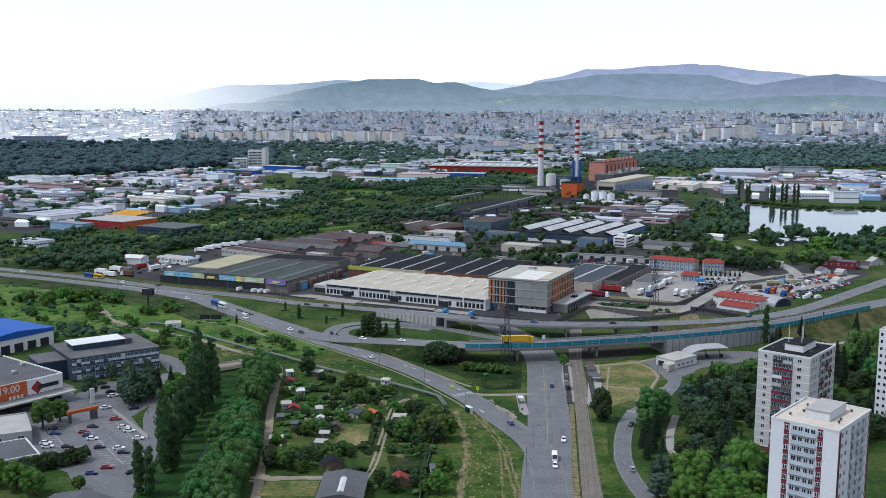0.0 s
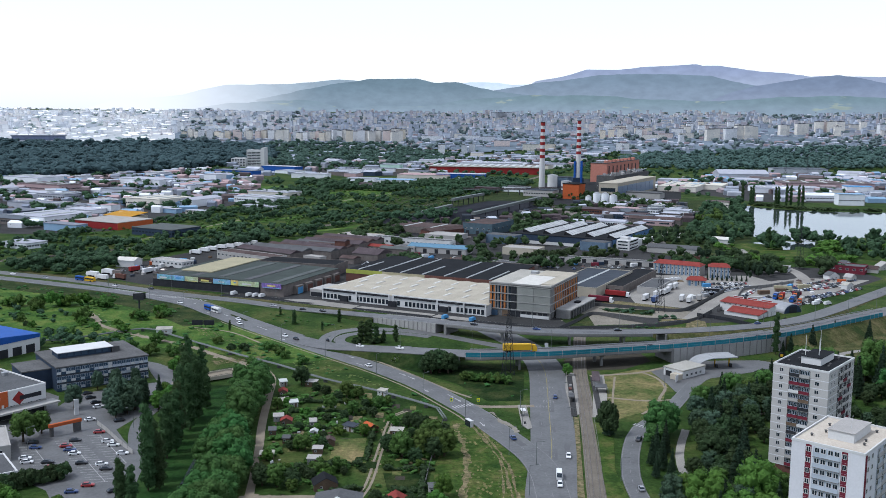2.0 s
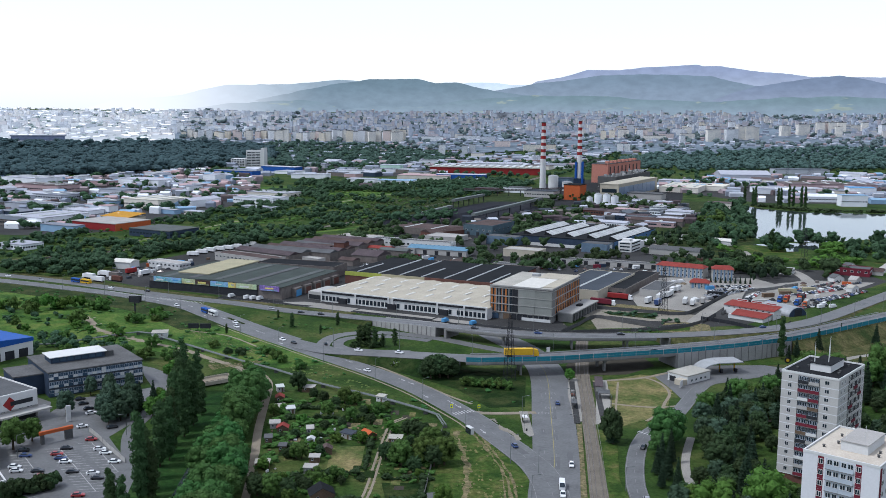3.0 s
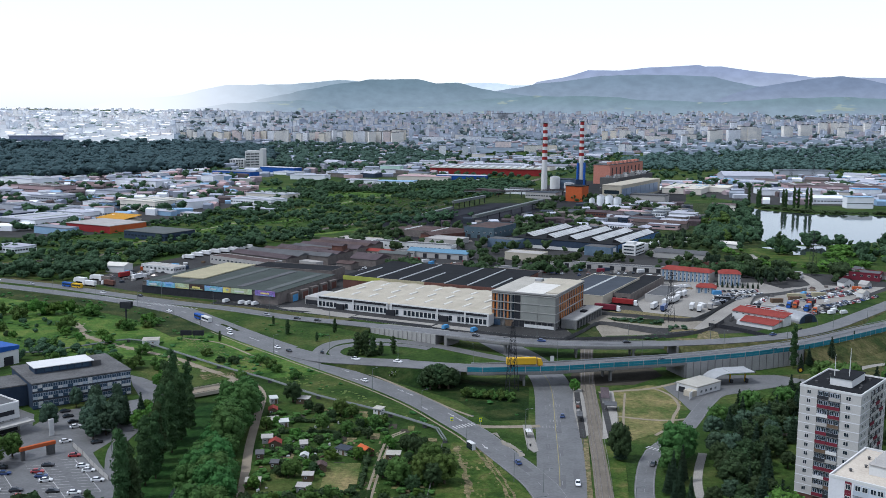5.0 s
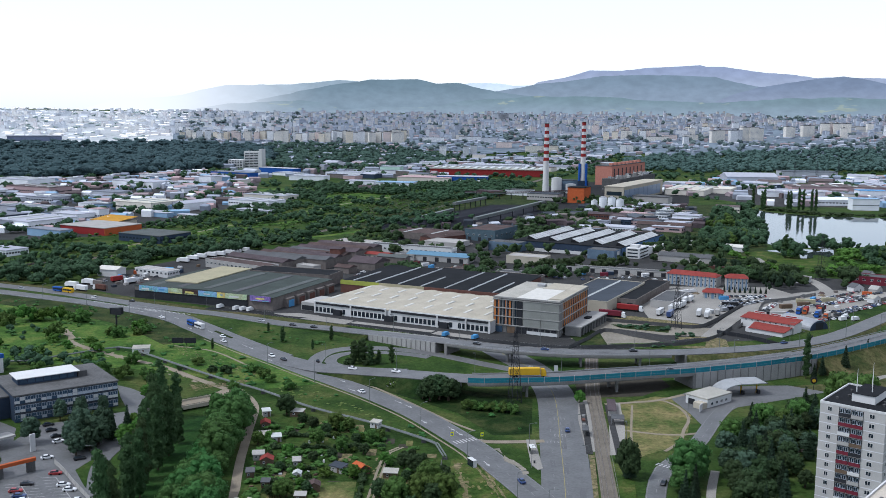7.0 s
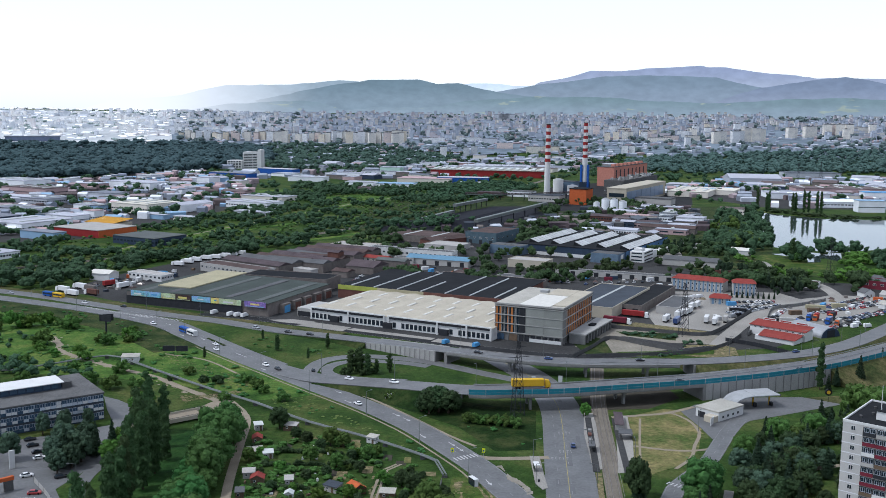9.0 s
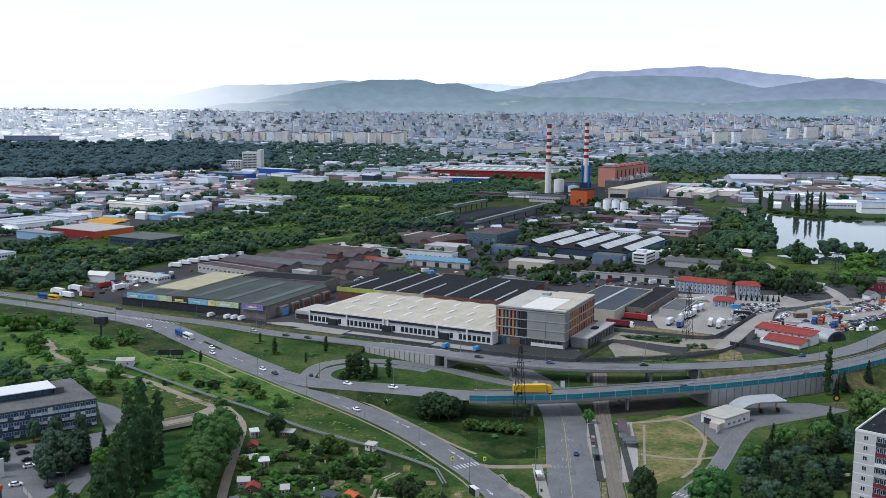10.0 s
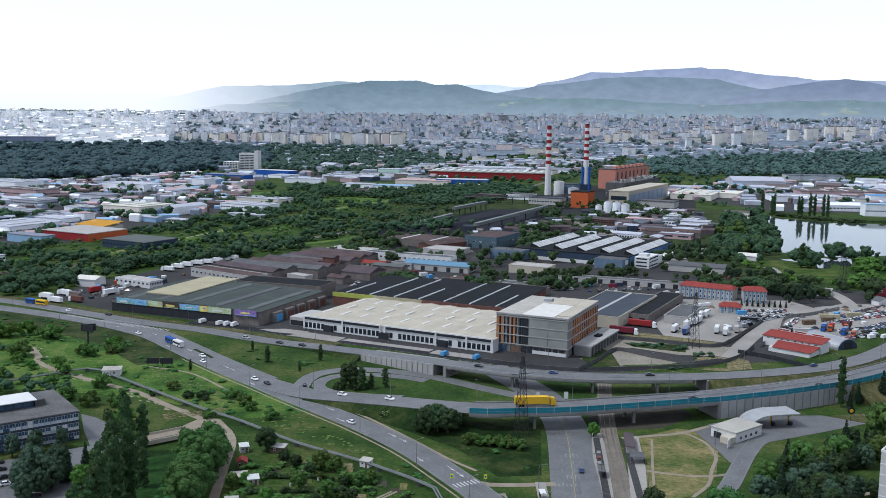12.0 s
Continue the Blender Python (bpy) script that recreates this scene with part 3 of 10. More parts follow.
LOWER = spline([(-650, 852, 0), (-460, 770, 0), (-320, 710, 0), (-268, 686, 0), (-216, 660, 0), (-168, 627, 0), (-143, 598.5, 0), (-121, 571, 0), (-100, 546, 0), (-82, 526, 0), (-66, 507.5, 0), (-50, 490, 0), (-36, 474.5, 0),
                (-23, 458.5, 0), (-10.5, 441, 0), (2, 419, 0), (11.5, 401, 0), (18.3, 383.4, 0), (24.5, 368.5, 0), (31, 350.5, 0), (33.4, 335, 0), (33.8, 320, 0), (33, 300, 0), (26, 200, 0), (17, 60, 0), (5, -300, 0)])
FLYOVER = spline([(-84, 532, 0), (-64, 515, 0.3), (-47, 506, 1.4), (-22, 491.5, 4), (2, 477.5, 6.3), (15.2, 473.8, 6.8), (27, 474.6, 7), (39.8, 475.9, 7), (52.2, 478.4, 7), (65.9, 482.4, 7), (79.9, 486.4, 7), (93.9, 490.4, 7), (107.5, 494.4, 7),
                  (122.2, 500.1, 7), (137.9, 506.3, 7), (153.5, 513.8, 7), (171, 523.2, 6.9), (189.5, 536.2, 6.8), (210.2, 552.2, 6.6), (235, 573, 6.1), (300, 628, 4), (380, 700, 1), (450, 770, 0)])
LOOP = spline([(36, 512, 0), (16, 526.5, 0), (-6, 544, 0), (-22, 552, 0), (-38, 556, 0), (-51, 554.5, 0), (-61, 547, 0), (-65, 535, 0), (-66, 520, 0), (-70, 512, 0)], 4)
LOOP_IN = spline([(-10, 538, 0), (-22, 544, 0), (-37, 547, 0), (-49, 545, 0), (-56.5, 538, 0), (-58, 527, 0), (-52, 517, 0.3), (-38, 510, 1.0), (-20, 500, 3.2)], 4)
MAIN = spline([(20, 566, 0), (29, 545, 0), (38.5, 522, 0), (44.2, 497, 0), (46.4, 467, 0), (42.6, 411, 0), (38.2, 355, 0), (32.8, 310, 0), (24, 200, 0), (13, 60, 0), (1, -300, 0)])
TRAM = spline([(74, 556, 0), (70, 530, 0), (66, 500, 0), (61.8, 464, 0), (54.5, 380, 0), (46, 297, 0), (37, 200, 0), (24, 60, 0), (12, -300, 0)])
SIDE = spline([(118, 462, 0), (108, 444, 0), (99, 425, 0), (91, 409, 0), (82, 396, 0), (74.7, 385, 0), (70.4, 374, 0), (66.4, 359, 0), (63.7, 346, 0), (62, 335, 0), (61.3, 321, 0), (62, 307, 0), (64.7, 285, 0), (70, 262, 0), (84, 200, 0), (112, 60, 0), (130, -300, 0)])
SERVICE = spline([(-150, 655, 0), (-120, 645, 0), (-90, 631, 0), (-40, 606, 0), (17, 577, 0), (60, 562, 0), (100, 568, 0), (140, 585, 0)])
YARD_ROAD = spline([(143, 590, 0), (159, 621, 0), (176.5, 652, 0), (198, 686, 0), (219, 708, 0), (245, 729, 0), (262, 735, 0), (269, 774, 0), (265.6, 812, 0), (259.6, 864, 0), (262, 900, 0)])


def road(line, w, name, label, z=0.06, material="asphalt", centre=True, edges=True, floor=None):
    r = tagged(part(name, band(line, -w / 2, w / 2, z, floor=floor), M[material]), label, "road", kind="structure")
    if edges:
        for o in (-w / 2 + 0.4, w / 2 - 0.4):
            part("edge_line", band(line, o - 0.07, o + 0.07, z + 0.012, z + 0.02), M["line_worn"], r)
    if centre:
        part("lane_dashes", dashes(line, 0, 3, 6, 0.16, z + 0.02), M["line_worn"], r)
    return r


road(UPPER, 11, "road_upper", "worn grey asphalt highway carriageway", 0.14)
road(LOWER, 11.5, "road_lower", "worn grey asphalt dual-lane road curving downhill", 0.15)
road(FLYOVER, 14, "road_flyover", "grey asphalt deck of the flyover", 0.16)
road(LOOP, 7.5, "road_loop", "grey asphalt slip road turning in a loop", 0.115, centre=False)
road(LOOP_IN, 6.0, "road_loop_inner", "inner slip road of the loop", 0.11, centre=False)
mr = road(MAIN, 17.0, "road_main", "wide patched asphalt street under the flyover", 0.10, edges=False)
rr = np.random.default_rng(15)
for line, half, n, zz, par in ((MAIN, 7.5, 26, 0.112, mr), (LOWER, 4.8, 22, 0.162, None), (UPPER, 4.6, 14, 0.152, None)):
    s_ = sides(line)
    pm = Mesh()
    for _ in range(n):
        i_ = int(rr.integers(2, len(line) - 3))
        o_, w_, m_ = float(rr.uniform(-half, half - 3)), float(rr.uniform(1.5, 3.2)), int(rr.integers(1, 3))
        seg_ = line[i_:i_ + m_ + 1]
        for k_ in range(len(seg_) - 1):
            a_, b_, na_, nb_ = seg_[k_], seg_[k_ + 1], s_[i_ + k_], s_[i_ + k_ + 1]
            up_ = Vector((0, 0, zz))
            pm.quad(a_ + na_ * o_ + up_, b_ + nb_ * o_ + up_, b_ + nb_ * (o_ + w_) + up_, a_ + na_ * (o_ + w_) + up_)
    tagged(part("asphalt_repair", pm, M["asphalt_patch"], par), "" if par else "darker asphalt repairs in the road", "" if par else "road patch", kind="stuff" if par else "structure")
part("lane_dashes", dashes(MAIN, -4.2, 3, 9, 0.16, 0.12), M["line_worn"], mr)
part("centre_line", band(MAIN, -0.9, -0.7, 0.105, 0.12), M["line_yellow"], mr)
road(SIDE, 6.5, "road_side", "narrow grey side street between trees", 0.12)
road(SERVICE, 9, "road_service", "dark asphalt street before the white hall", 0.125, "asphalt_dark", False)
road(YARD_ROAD, 9, "road_yard", "pale concrete access road beside the yards", 0.13, "pale_yard", False, False)

turn = [p for p in LOWER if 528 < p.y < 655]
r = tagged(part("road_turn", band(turn, 4.5, 11.5, 0.145), M["asphalt"]), "grey asphalt turning lanes beside the road", "road", kind="structure")
part("lane_dashes", dashes(turn, 8.4, 3, 6, 0.18, 0.17), M["line_worn"], r)
tagged(part("traffic_island", band([p for p in LOWER if 566 < p.y < 592], 4.6, 6.2, 0.05, 0.32), M["lawn"]), "narrow grassed traffic island with kerb", "traffic island", kind="structure")
tagged(part("bare_ground", Mesh().prism([(57, 470), (84, 474), (100, 490), (98, 506), (62, 502), (57, 490)], -0.4, 0.02), M["bare_dark"]), "dusty shaded ground under the flyover", "ground", kind="structure")

# painted hatching where the carriageways part, arrows down the slope
hz = Mesh()
for i in range(16):
    x, y = -188 + 2.1 * i, 648.5 - 1.05 * i
    hz.quad((x, y, 0.19), (x + 0.7, y - 0.35, 0.19), (x + 1.9, y + 2.4, 0.19), (x + 1.2, y + 2.7, 0.19))
tagged(part("gore_hatching", hz, M["line"]), "white hatching between the parting carriageways", "road marking", kind="structure")
ar = Mesh()
sl = sides(LOWER)
for y0, off in ((600, -2.8), (585, 2.6), (556, 2.6), (530, -2.8), (505, 2.6), (480, -2.8), (455, 2.6), (436, -2.8), (420, 2.6), (392, -2.8), (640, 0.5), (622, 3.0)):
    i = min(range(len(LOWER)), key=lambda k: abs(LOWER[k].y - y0))
    p, n = LOWER[i] + sl[i] * off, sl[i]
    d = Vector((n.y, -n.x, 0))
    up = Vector((0, 0, 0.178))
    ar.quad(p - n * 0.18 - d * 2.6 + up, p + n * 0.18 - d * 2.6 + up, p + n * 0.18 + d * 0.8 + up, p - n * 0.18 + d * 0.8 + up)
    ar.quad(p - n * 0.75 + d * 0.8 + up, p + n * 0.75 + d * 0.8 + up, p + d * 2.9 + up)
tagged(part("lane_arrows", ar, M["line"]), "white lane arrows painted on the asphalt", "road marking", kind="structure")

# tram line
tb = tagged(part("tram_track", band(TRAM, -3.3, 3.3, 0.085), M["ballast"]), "double tram track on brown ballast", "tram track", kind="structure")
for o in (-2.5, -1.07, 1.07, 2.5):
    part("rail", band(TRAM, o - 0.07, o + 0.07, 0.09, 0.22), M["rail"], tb)


# ---- bridges and retaining walls ----
def cut(line, x0, x1):
    return [p for p in line if x0 <= p.x <= x1]


def embankment(line, half, name, slope=1.6):
    m = Mesh()
    rings = []
    for p, n in zip(line, sides(line)):
        top = p.z - 0.18
        w = half + slope * max(0.0, top) + 0.3
        a, b, c, d = p - n * w, p - n * half, p + n * half, p + n * w
        rings.append([(a.x, a.y, -0.3), (b.x, b.y, top), (c.x, c.y, top), (d.x, d.y, -0.3)])
    m.loft(rings)
    return tagged(part(name, m, M["bank_dry"] if "dry" in name else M["lawn"]), "grassed road embankment", "embankment", kind="structure")


def parapet(line, off, parent, h=0.9):
    part("parapet", band(line, off - 0.15, off + 0.15, 0.0, h), M["concrete"], parent)


def guard_rail(line, off, label="low steel crash barrier along the road"):
    t = thing("guard_rail", label, "crash barrier", FAR)
    part("beam", band(line, off - 0.06, off + 0.06, 0.5, 0.8), M["steel"], t)
    s = sides(line)
    me = Mesh().box(-0.06, 0.06, -0.06, 0.06, -0.1, 0.75).made("post")
    me.materials.append(M["steel"])
    for p, n in list(zip(line, s))[::2]:
        q = p + n * (off + 0.12)
        part("post", me, None, t, at=Matrix.Translation(q))
    return t


def bridge(line, half, label, depth=1.3):
    t = thing("road_bridge", label, "bridge", FAR)
    part("deck", band(line, -half, half, -depth, -0.02), M["concrete"], t)
    part("edge_beam", band(line, half, half + 0.35, -depth * 0.6, 0.35), M["concrete"], t)
    part("edge_beam", band(line, -half - 0.35, -half, -depth * 0.6, 0.35), M["concrete"], t)
    return t


def piers(t, line, half, where, depth=1.3):
    s = sides(line)
    for x in where:
        i = min(range(len(line)), key=lambda k: abs(line[k].x - x))
        p, n = line[i], s[i]
        ang = math.atan2(n.y, n.x)
        m = Mesh().box(-half * 0.8, half * 0.8, -0.7, 0.7, p.z - depth - 1.0, p.z - depth)
        for o in (-half * 0.55, half * 0.55):
            m.chamfer_box(o - 0.7, o + 0.7, -0.5, 0.5, -0.2, p.z - depth - 0.99, 0.02)
        part("pier", m, M["concrete"], t, at=Matrix.Translation((p.x, p.y, 0)) @ Matrix.Rotation(ang, 4, "Z"))


b_up = cut(UPPER, -2, 112)
t = bridge(b_up, 5.9, "long low concrete road bridge with steel railing")
piers(t, b_up, 5.9, (4, 32, 62, 90))
part("railing", band(b_up, -6.1, -6.0, 0.85, 1.0), M["steel"], t)
b_fl = cut(FLYOVER, 3, 108)
t = bridge(b_fl, 7.4, "concrete flyover on slab piers with stained edges")
piers(t, b_fl, 7.4, (32.5, 70))
for line, lo, hi in ((UPPER, -100, -38), (UPPER, 110, 330), (FLYOVER, -60, 5), (FLYOVER, 168, 450)):
    embankment(cut(line, lo, hi), 7.8 if line is FLYOVER else 6.3, "embankment_dry" if lo > 100 else "embankment")


def wall_run(line, off, name, label, step=3.0):
    """Retaining wall of upright concrete panels with ribs."""
    w = tagged(part(name, band(line, off - 0.3, off + 0.3, 0.3, floor=-0.3), M["concrete_pale"]), label, "retaining wall", kind="structure")
    s = sides(line)
    ends = [(p, n) for p, n in zip(line, s)]
    for p, n in ends + [((a[0] + b[0]) / 2, a[1]) for a, b in zip(ends, ends[1:])]:
        q = p + n * (off - 0.42 if off < 0 else off + 0.42)
        ang = math.atan2(n.y, n.x)
        part("rib", Mesh().box(-0.08, 0.08, -0.16, 0.16, -0.2, p.z + 0.2), M["concrete"], w, at=Matrix.Translation((q.x, q.y, 0)) @ Matrix.Rotation(ang, 4, "Z"))
    return w


for line, lo, hi, off, nm in ((UPPER, -40, 0, -6.0, "wall_upper"), (UPPER, -40, 0, 6.0, "wall_upper_back"), (FLYOVER, 104, 174, -7.5, "wall_flyover"), (FLYOVER, 104, 174, 7.5, "wall_flyover_back")):
    wall_run(cut(line, lo, hi), off, nm, "grey concrete retaining wall of ribbed panels")
for line, lo, hi, half in ((UPPER, -40, 0, 5.7), (FLYOVER, 104, 174, 7.2)):
    tagged(part("road_fill", band(cut(line, lo, hi), -half, half, -0.02, floor=-0.3), M["concrete"]), "fill below the raised road", "road base", kind="structure")
for x, line in ((104.5, FLYOVER), (-0.5, UPPER), (112, UPPER), (4, FLYOVER)):
    i = min(range(len(line)), key=lambda k: abs(line[k].x - x))
    p, n = line[i], sides(line)[i]
    tagged(part("abutment", Mesh().box(-7.7 if line is FLYOVER else -6.2, 7.7 if line is FLYOVER else 6.2, -0.8, 0.8, -0.3, p.z - 0.25), M["concrete"], at=Matrix.Translation((p.x, p.y, 0)) @ Matrix.Rotation(math.atan2(n.y, n.x), 4, "Z")),
           "concrete bridge abutment", "abutment", kind="structure")

# teal noise barrier along the flyover
nb = thing("noise_barrier", "teal panelled noise barrier along the flyover edge", "noise barrier", FAR)
bl = cut(FLYOVER, 3, 250)
bs = sides(bl)
for i in range(len(bl) - 1):
    a, b = bl[i] - bs[i] * 7.65, bl[i + 1] - bs[i + 1] * 7.65
    n = (b - a).normalized()
    k = Vector((-n.y, n.x, 0)) * 0.06
    m = Mesh()
    up = Vector((0, 0, 2.5))
    for z0, z1 in ((0.15, 1.2), (1.27, 2.45)):
        m.loft([[a - k + Vector((0, 0, z0)), a + k + Vector((0, 0, z0)), a + k + Vector((0, 0, z1)), a - k + Vector((0, 0, z1))],
                [b - k + Vector((0, 0, z0)), b + k + Vector((0, 0, z0)), b + k + Vector((0, 0, z1)), b - k + Vector((0, 0, z1))]])
    part("panel", m, M["teal"], nb)
    part("post", Mesh().box(a.x - 0.12, a.x + 0.12, a.y - 0.12, a.y + 0.12, a.z - 0.3, a.z + 2.7), M["steel"], nb)
tagged(part("bank_upper", band(cut(UPPER, -330, -60), 5.6, 12.5, 0.10), M["bank_dry"]), "dull weedy verge between highway and yards", "bank", kind="structure")
guard_rail(cut(UPPER, -260, -5), -6.0)
guard_rail(cut(LOWER, -330, -150), -6.3)
guard_rail(cut(FLYOVER, 5, 260), 7.2)
guard_rail(cut(FLYOVER, 70, 260), 1.6, "low steel crash barrier between the lanes of the flyover")


# ---- buildings ----
def place(corner, left_deg, length, z=0.0):
    """Local frame of a building: x runs along its front to the named corner, y to its back."""
    a = radians(left_deg)
    return Matrix.Translation((corner[0] + length * math.cos(a), corner[1] + length * math.sin(a), z)) @ Matrix.Rotation(a - math.pi, 4, "Z")


def uv_walls(me):
    """Metre-true wall coordinates for the far facades."""
    uv = me.uv_layers.new(name="UVMap")
    for p in me.polygons:
        n = p.normal
        for li in p.loop_indices:
            c = me.vertices[me.loops[li].vertex_index].co
            uv.data[li].uv = (c.x if abs(n.y) > 0.5 else c.y, c.z) if abs(n.z) < 0.5 else (0.05, 0.05)
    return me


WIN = {}


def window(parent, x, y, z, w, h, turn=0, frame_m="white", glass="glass"):
    """A window: frame with a recessed pane; turn: 0 front, 1 right, 2 back, 3 left side."""
    key = (round(w, 2), round(h, 2), frame_m, glass)
    if key not in WIN:
        f = Mesh()
        t = 0.09
        f.box(-w / 2, w / 2, -0.06, 0.05, 0, t).box(-w / 2, w / 2, -0.06, 0.05, h - t, h)
        f.box(-w / 2, -w / 2 + t, -0.06, 0.05, t, h - t).box(w / 2 - t, w / 2, -0.06, 0.05, t, h - t)
        if w > 1.1:
            f.box(-t / 2, t / 2, -0.06, 0.05, t, h - t)
        fm = f.made("window")
        fm.materials.append(M[frame_m])
        g = Mesh().box(-w / 2 + 0.05, w / 2 - 0.05, -0.02, 0.03, 0.05, h - 0.05).made("pane")
        g.materials.append(M[glass])
        WIN[key] = (fm, g)
    fm, g = WIN[key]
    at = Matrix.Translation((x, y, z)) @ Matrix.Rotation(turn * math.pi / 2, 4, "Z")
    wo = part("window", fm, None, parent, at=at)
    part("pane", g, None, wo)
    return wo


def shell(t, L, W, h, wall, roof, parapet_h=0.5, roof_m=None):
    """Walls with a parapet and a flat roof set inside it."""
    wm = Mesh()
    wm.box(0, L, 0, W, -0.3, h - parapet_h)
    part("wall", wm, M[wall], t)
    pm = Mesh()
    c = 0.35
    pm.box(-0.1, L + 0.1, -0.1, c, h - parapet_h + 0.003, h).box(-0.1, L + 0.1, W - c, W + 0.1, h - parapet_h + 0.003, h)
    pm.box(-0.1, c, c, W - c, h - parapet_h + 0.003, h).box(L - c, L + 0.1, c, W - c, h - parapet_h + 0.003, h)
    part("parapet", pm, M[wall], t)
    part("roof", Mesh().box(c + 0.004, L - c - 0.004, c + 0.004, W - c - 0.004, h - parapet_h + 0.004, h - parapet_h + 0.12), M[roof], t)


def far_hall(label, corner, left, L, W, h, wall, roof, ridges, wins, name, pitched, group):
    """A distant hall: its windows are too small to pick apart."""
    # Grouped halls take the paler sheets that have haze mixed into their colour.
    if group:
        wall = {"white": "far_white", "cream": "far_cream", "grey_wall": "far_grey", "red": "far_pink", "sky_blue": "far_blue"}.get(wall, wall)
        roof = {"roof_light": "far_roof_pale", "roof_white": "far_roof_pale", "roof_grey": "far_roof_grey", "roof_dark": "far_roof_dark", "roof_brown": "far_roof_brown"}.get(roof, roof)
    t = tagged(part(name, Mesh().box(0, L, 0, W, -0.3, h), M[wall]), label, "warehouse", group)
    t.matrix_basis = place(corner, left, L)
    rise = min(W, L) * 0.1 + 0.5 if pitched else 0.5
    if pitched and L >= W:
        r = Mesh().loft([[(-0.4, -0.5, h), (-0.4, W + 0.5, h), (-0.4, W / 2, h + rise)], [(L + 0.4, -0.5, h), (L + 0.4, W + 0.5, h), (L + 0.4, W / 2, h + rise)]])
    elif pitched:
        r = Mesh().loft([[(-0.5, -0.4, h), (L / 2, -0.4, h + rise), (L + 0.5, -0.4, h)], [(-0.5, W + 0.4, h), (L / 2, W + 0.4, h + rise), (L + 0.5, W + 0.4, h)]])
    else:
        r = Mesh().box(-0.4, L + 0.4, -0.4, W + 0.4, h + 0.003, h + rise)
        for i in range(ridges):
            x = L * (i + 0.5) / ridges
            part("roof_light", Mesh().chamfer_box(x - 1.2, x + 1.2, W * 0.15, W * 0.85, h + rise, h + rise + 1.0, 0.4), M["skylight"], t)
    part("roof", r, M[roof], t)
    if wins and corner[1] < 1500:
        m = Mesh()
        for i in range(wins * 2):
            x, y = L * (i + 0.5) / wins / 2, W * (i + 0.5) / wins / 2
            m.box(x - L / wins * 0.17, x + L / wins * 0.17, -0.06, 0.02, h * 0.4, h * 0.4 + 1.5).box(L - 0.02, L + 0.06, y - W / wins * 0.17, y + W / wins * 0.17, h * 0.4, h * 0.4 + 1.5)
        tagged(part("glazing", m, M["glass"], t), kind="stuff")
    return t


def hall(label, corner, left, L, W, h, wall="grey_wall", roof="roof_grey", ridges=0, sky=0, doors=0, wins=0, name="warehouse", pitched=False, group="", door_m="steel_dark", far=False):
    if far:
        return far_hall(label, corner, left, L, W, h, wall, roof, ridges, wins, name, pitched, group)
    t = thing(name, label, "warehouse", place(corner, left, L), group)
    if pitched:
        part("wall", Mesh().box(0, L, 0, W, -0.3, h), M[wall], t)
        rise = min(W, L) * 0.12 + 0.6
        r = Mesh()
        if L >= W:
            r.loft([[(-0.4, -0.5, h), (-0.4, W + 0.5, h), (-0.4, W / 2, h + rise)], [(L + 0.4, -0.5, h), (L + 0.4, W + 0.5, h), (L + 0.4, W / 2, h + rise)]])
        else:
            r.loft([[(-0.5, -0.4, h), (L / 2, -0.4, h + rise), (L + 0.5, -0.4, h)], [(-0.5, W + 0.4, h), (L / 2, W + 0.4, h + rise), (L + 0.5, W + 0.4, h)]])
        part("roof", r, M[roof], t)
        top = h
    else:
        shell(t, L, W, h, wall, roof)
        top = h - 0.38
    for i in range(ridges):
        x = L * (i + 0.5) / ridges
        part("roof_light", Mesh().loft([[(x - 0.8, 1.5, top), (x + 0.8, 1.5, top), (x, 1.5, top + 0.7)], [(x - 0.8, W - 1.5, top), (x + 0.8, W - 1.5, top), (x, W - 1.5, top + 0.7)]]), M["skylight"], t)
    for i in range(doors):
        x = L * (i + 0.5) / doors
        part("door", Mesh().box(x - 1.7, x + 1.7, -0.08, 0.02, 0, min(3.6, h - 0.8)), M[door_m], t)
    for i in range(wins):
        window(t, L * (i + 0.5) / wins, -0.03, h * 0.45, min(2.2, L / wins * 0.7), min(1.5, h * 0.35))
        window(t, L + 0.03, W * (i + 0.5) / wins, h * 0.45, min(2.2, W / wins * 0.7), min(1.5, h * 0.35), 1)
    return t


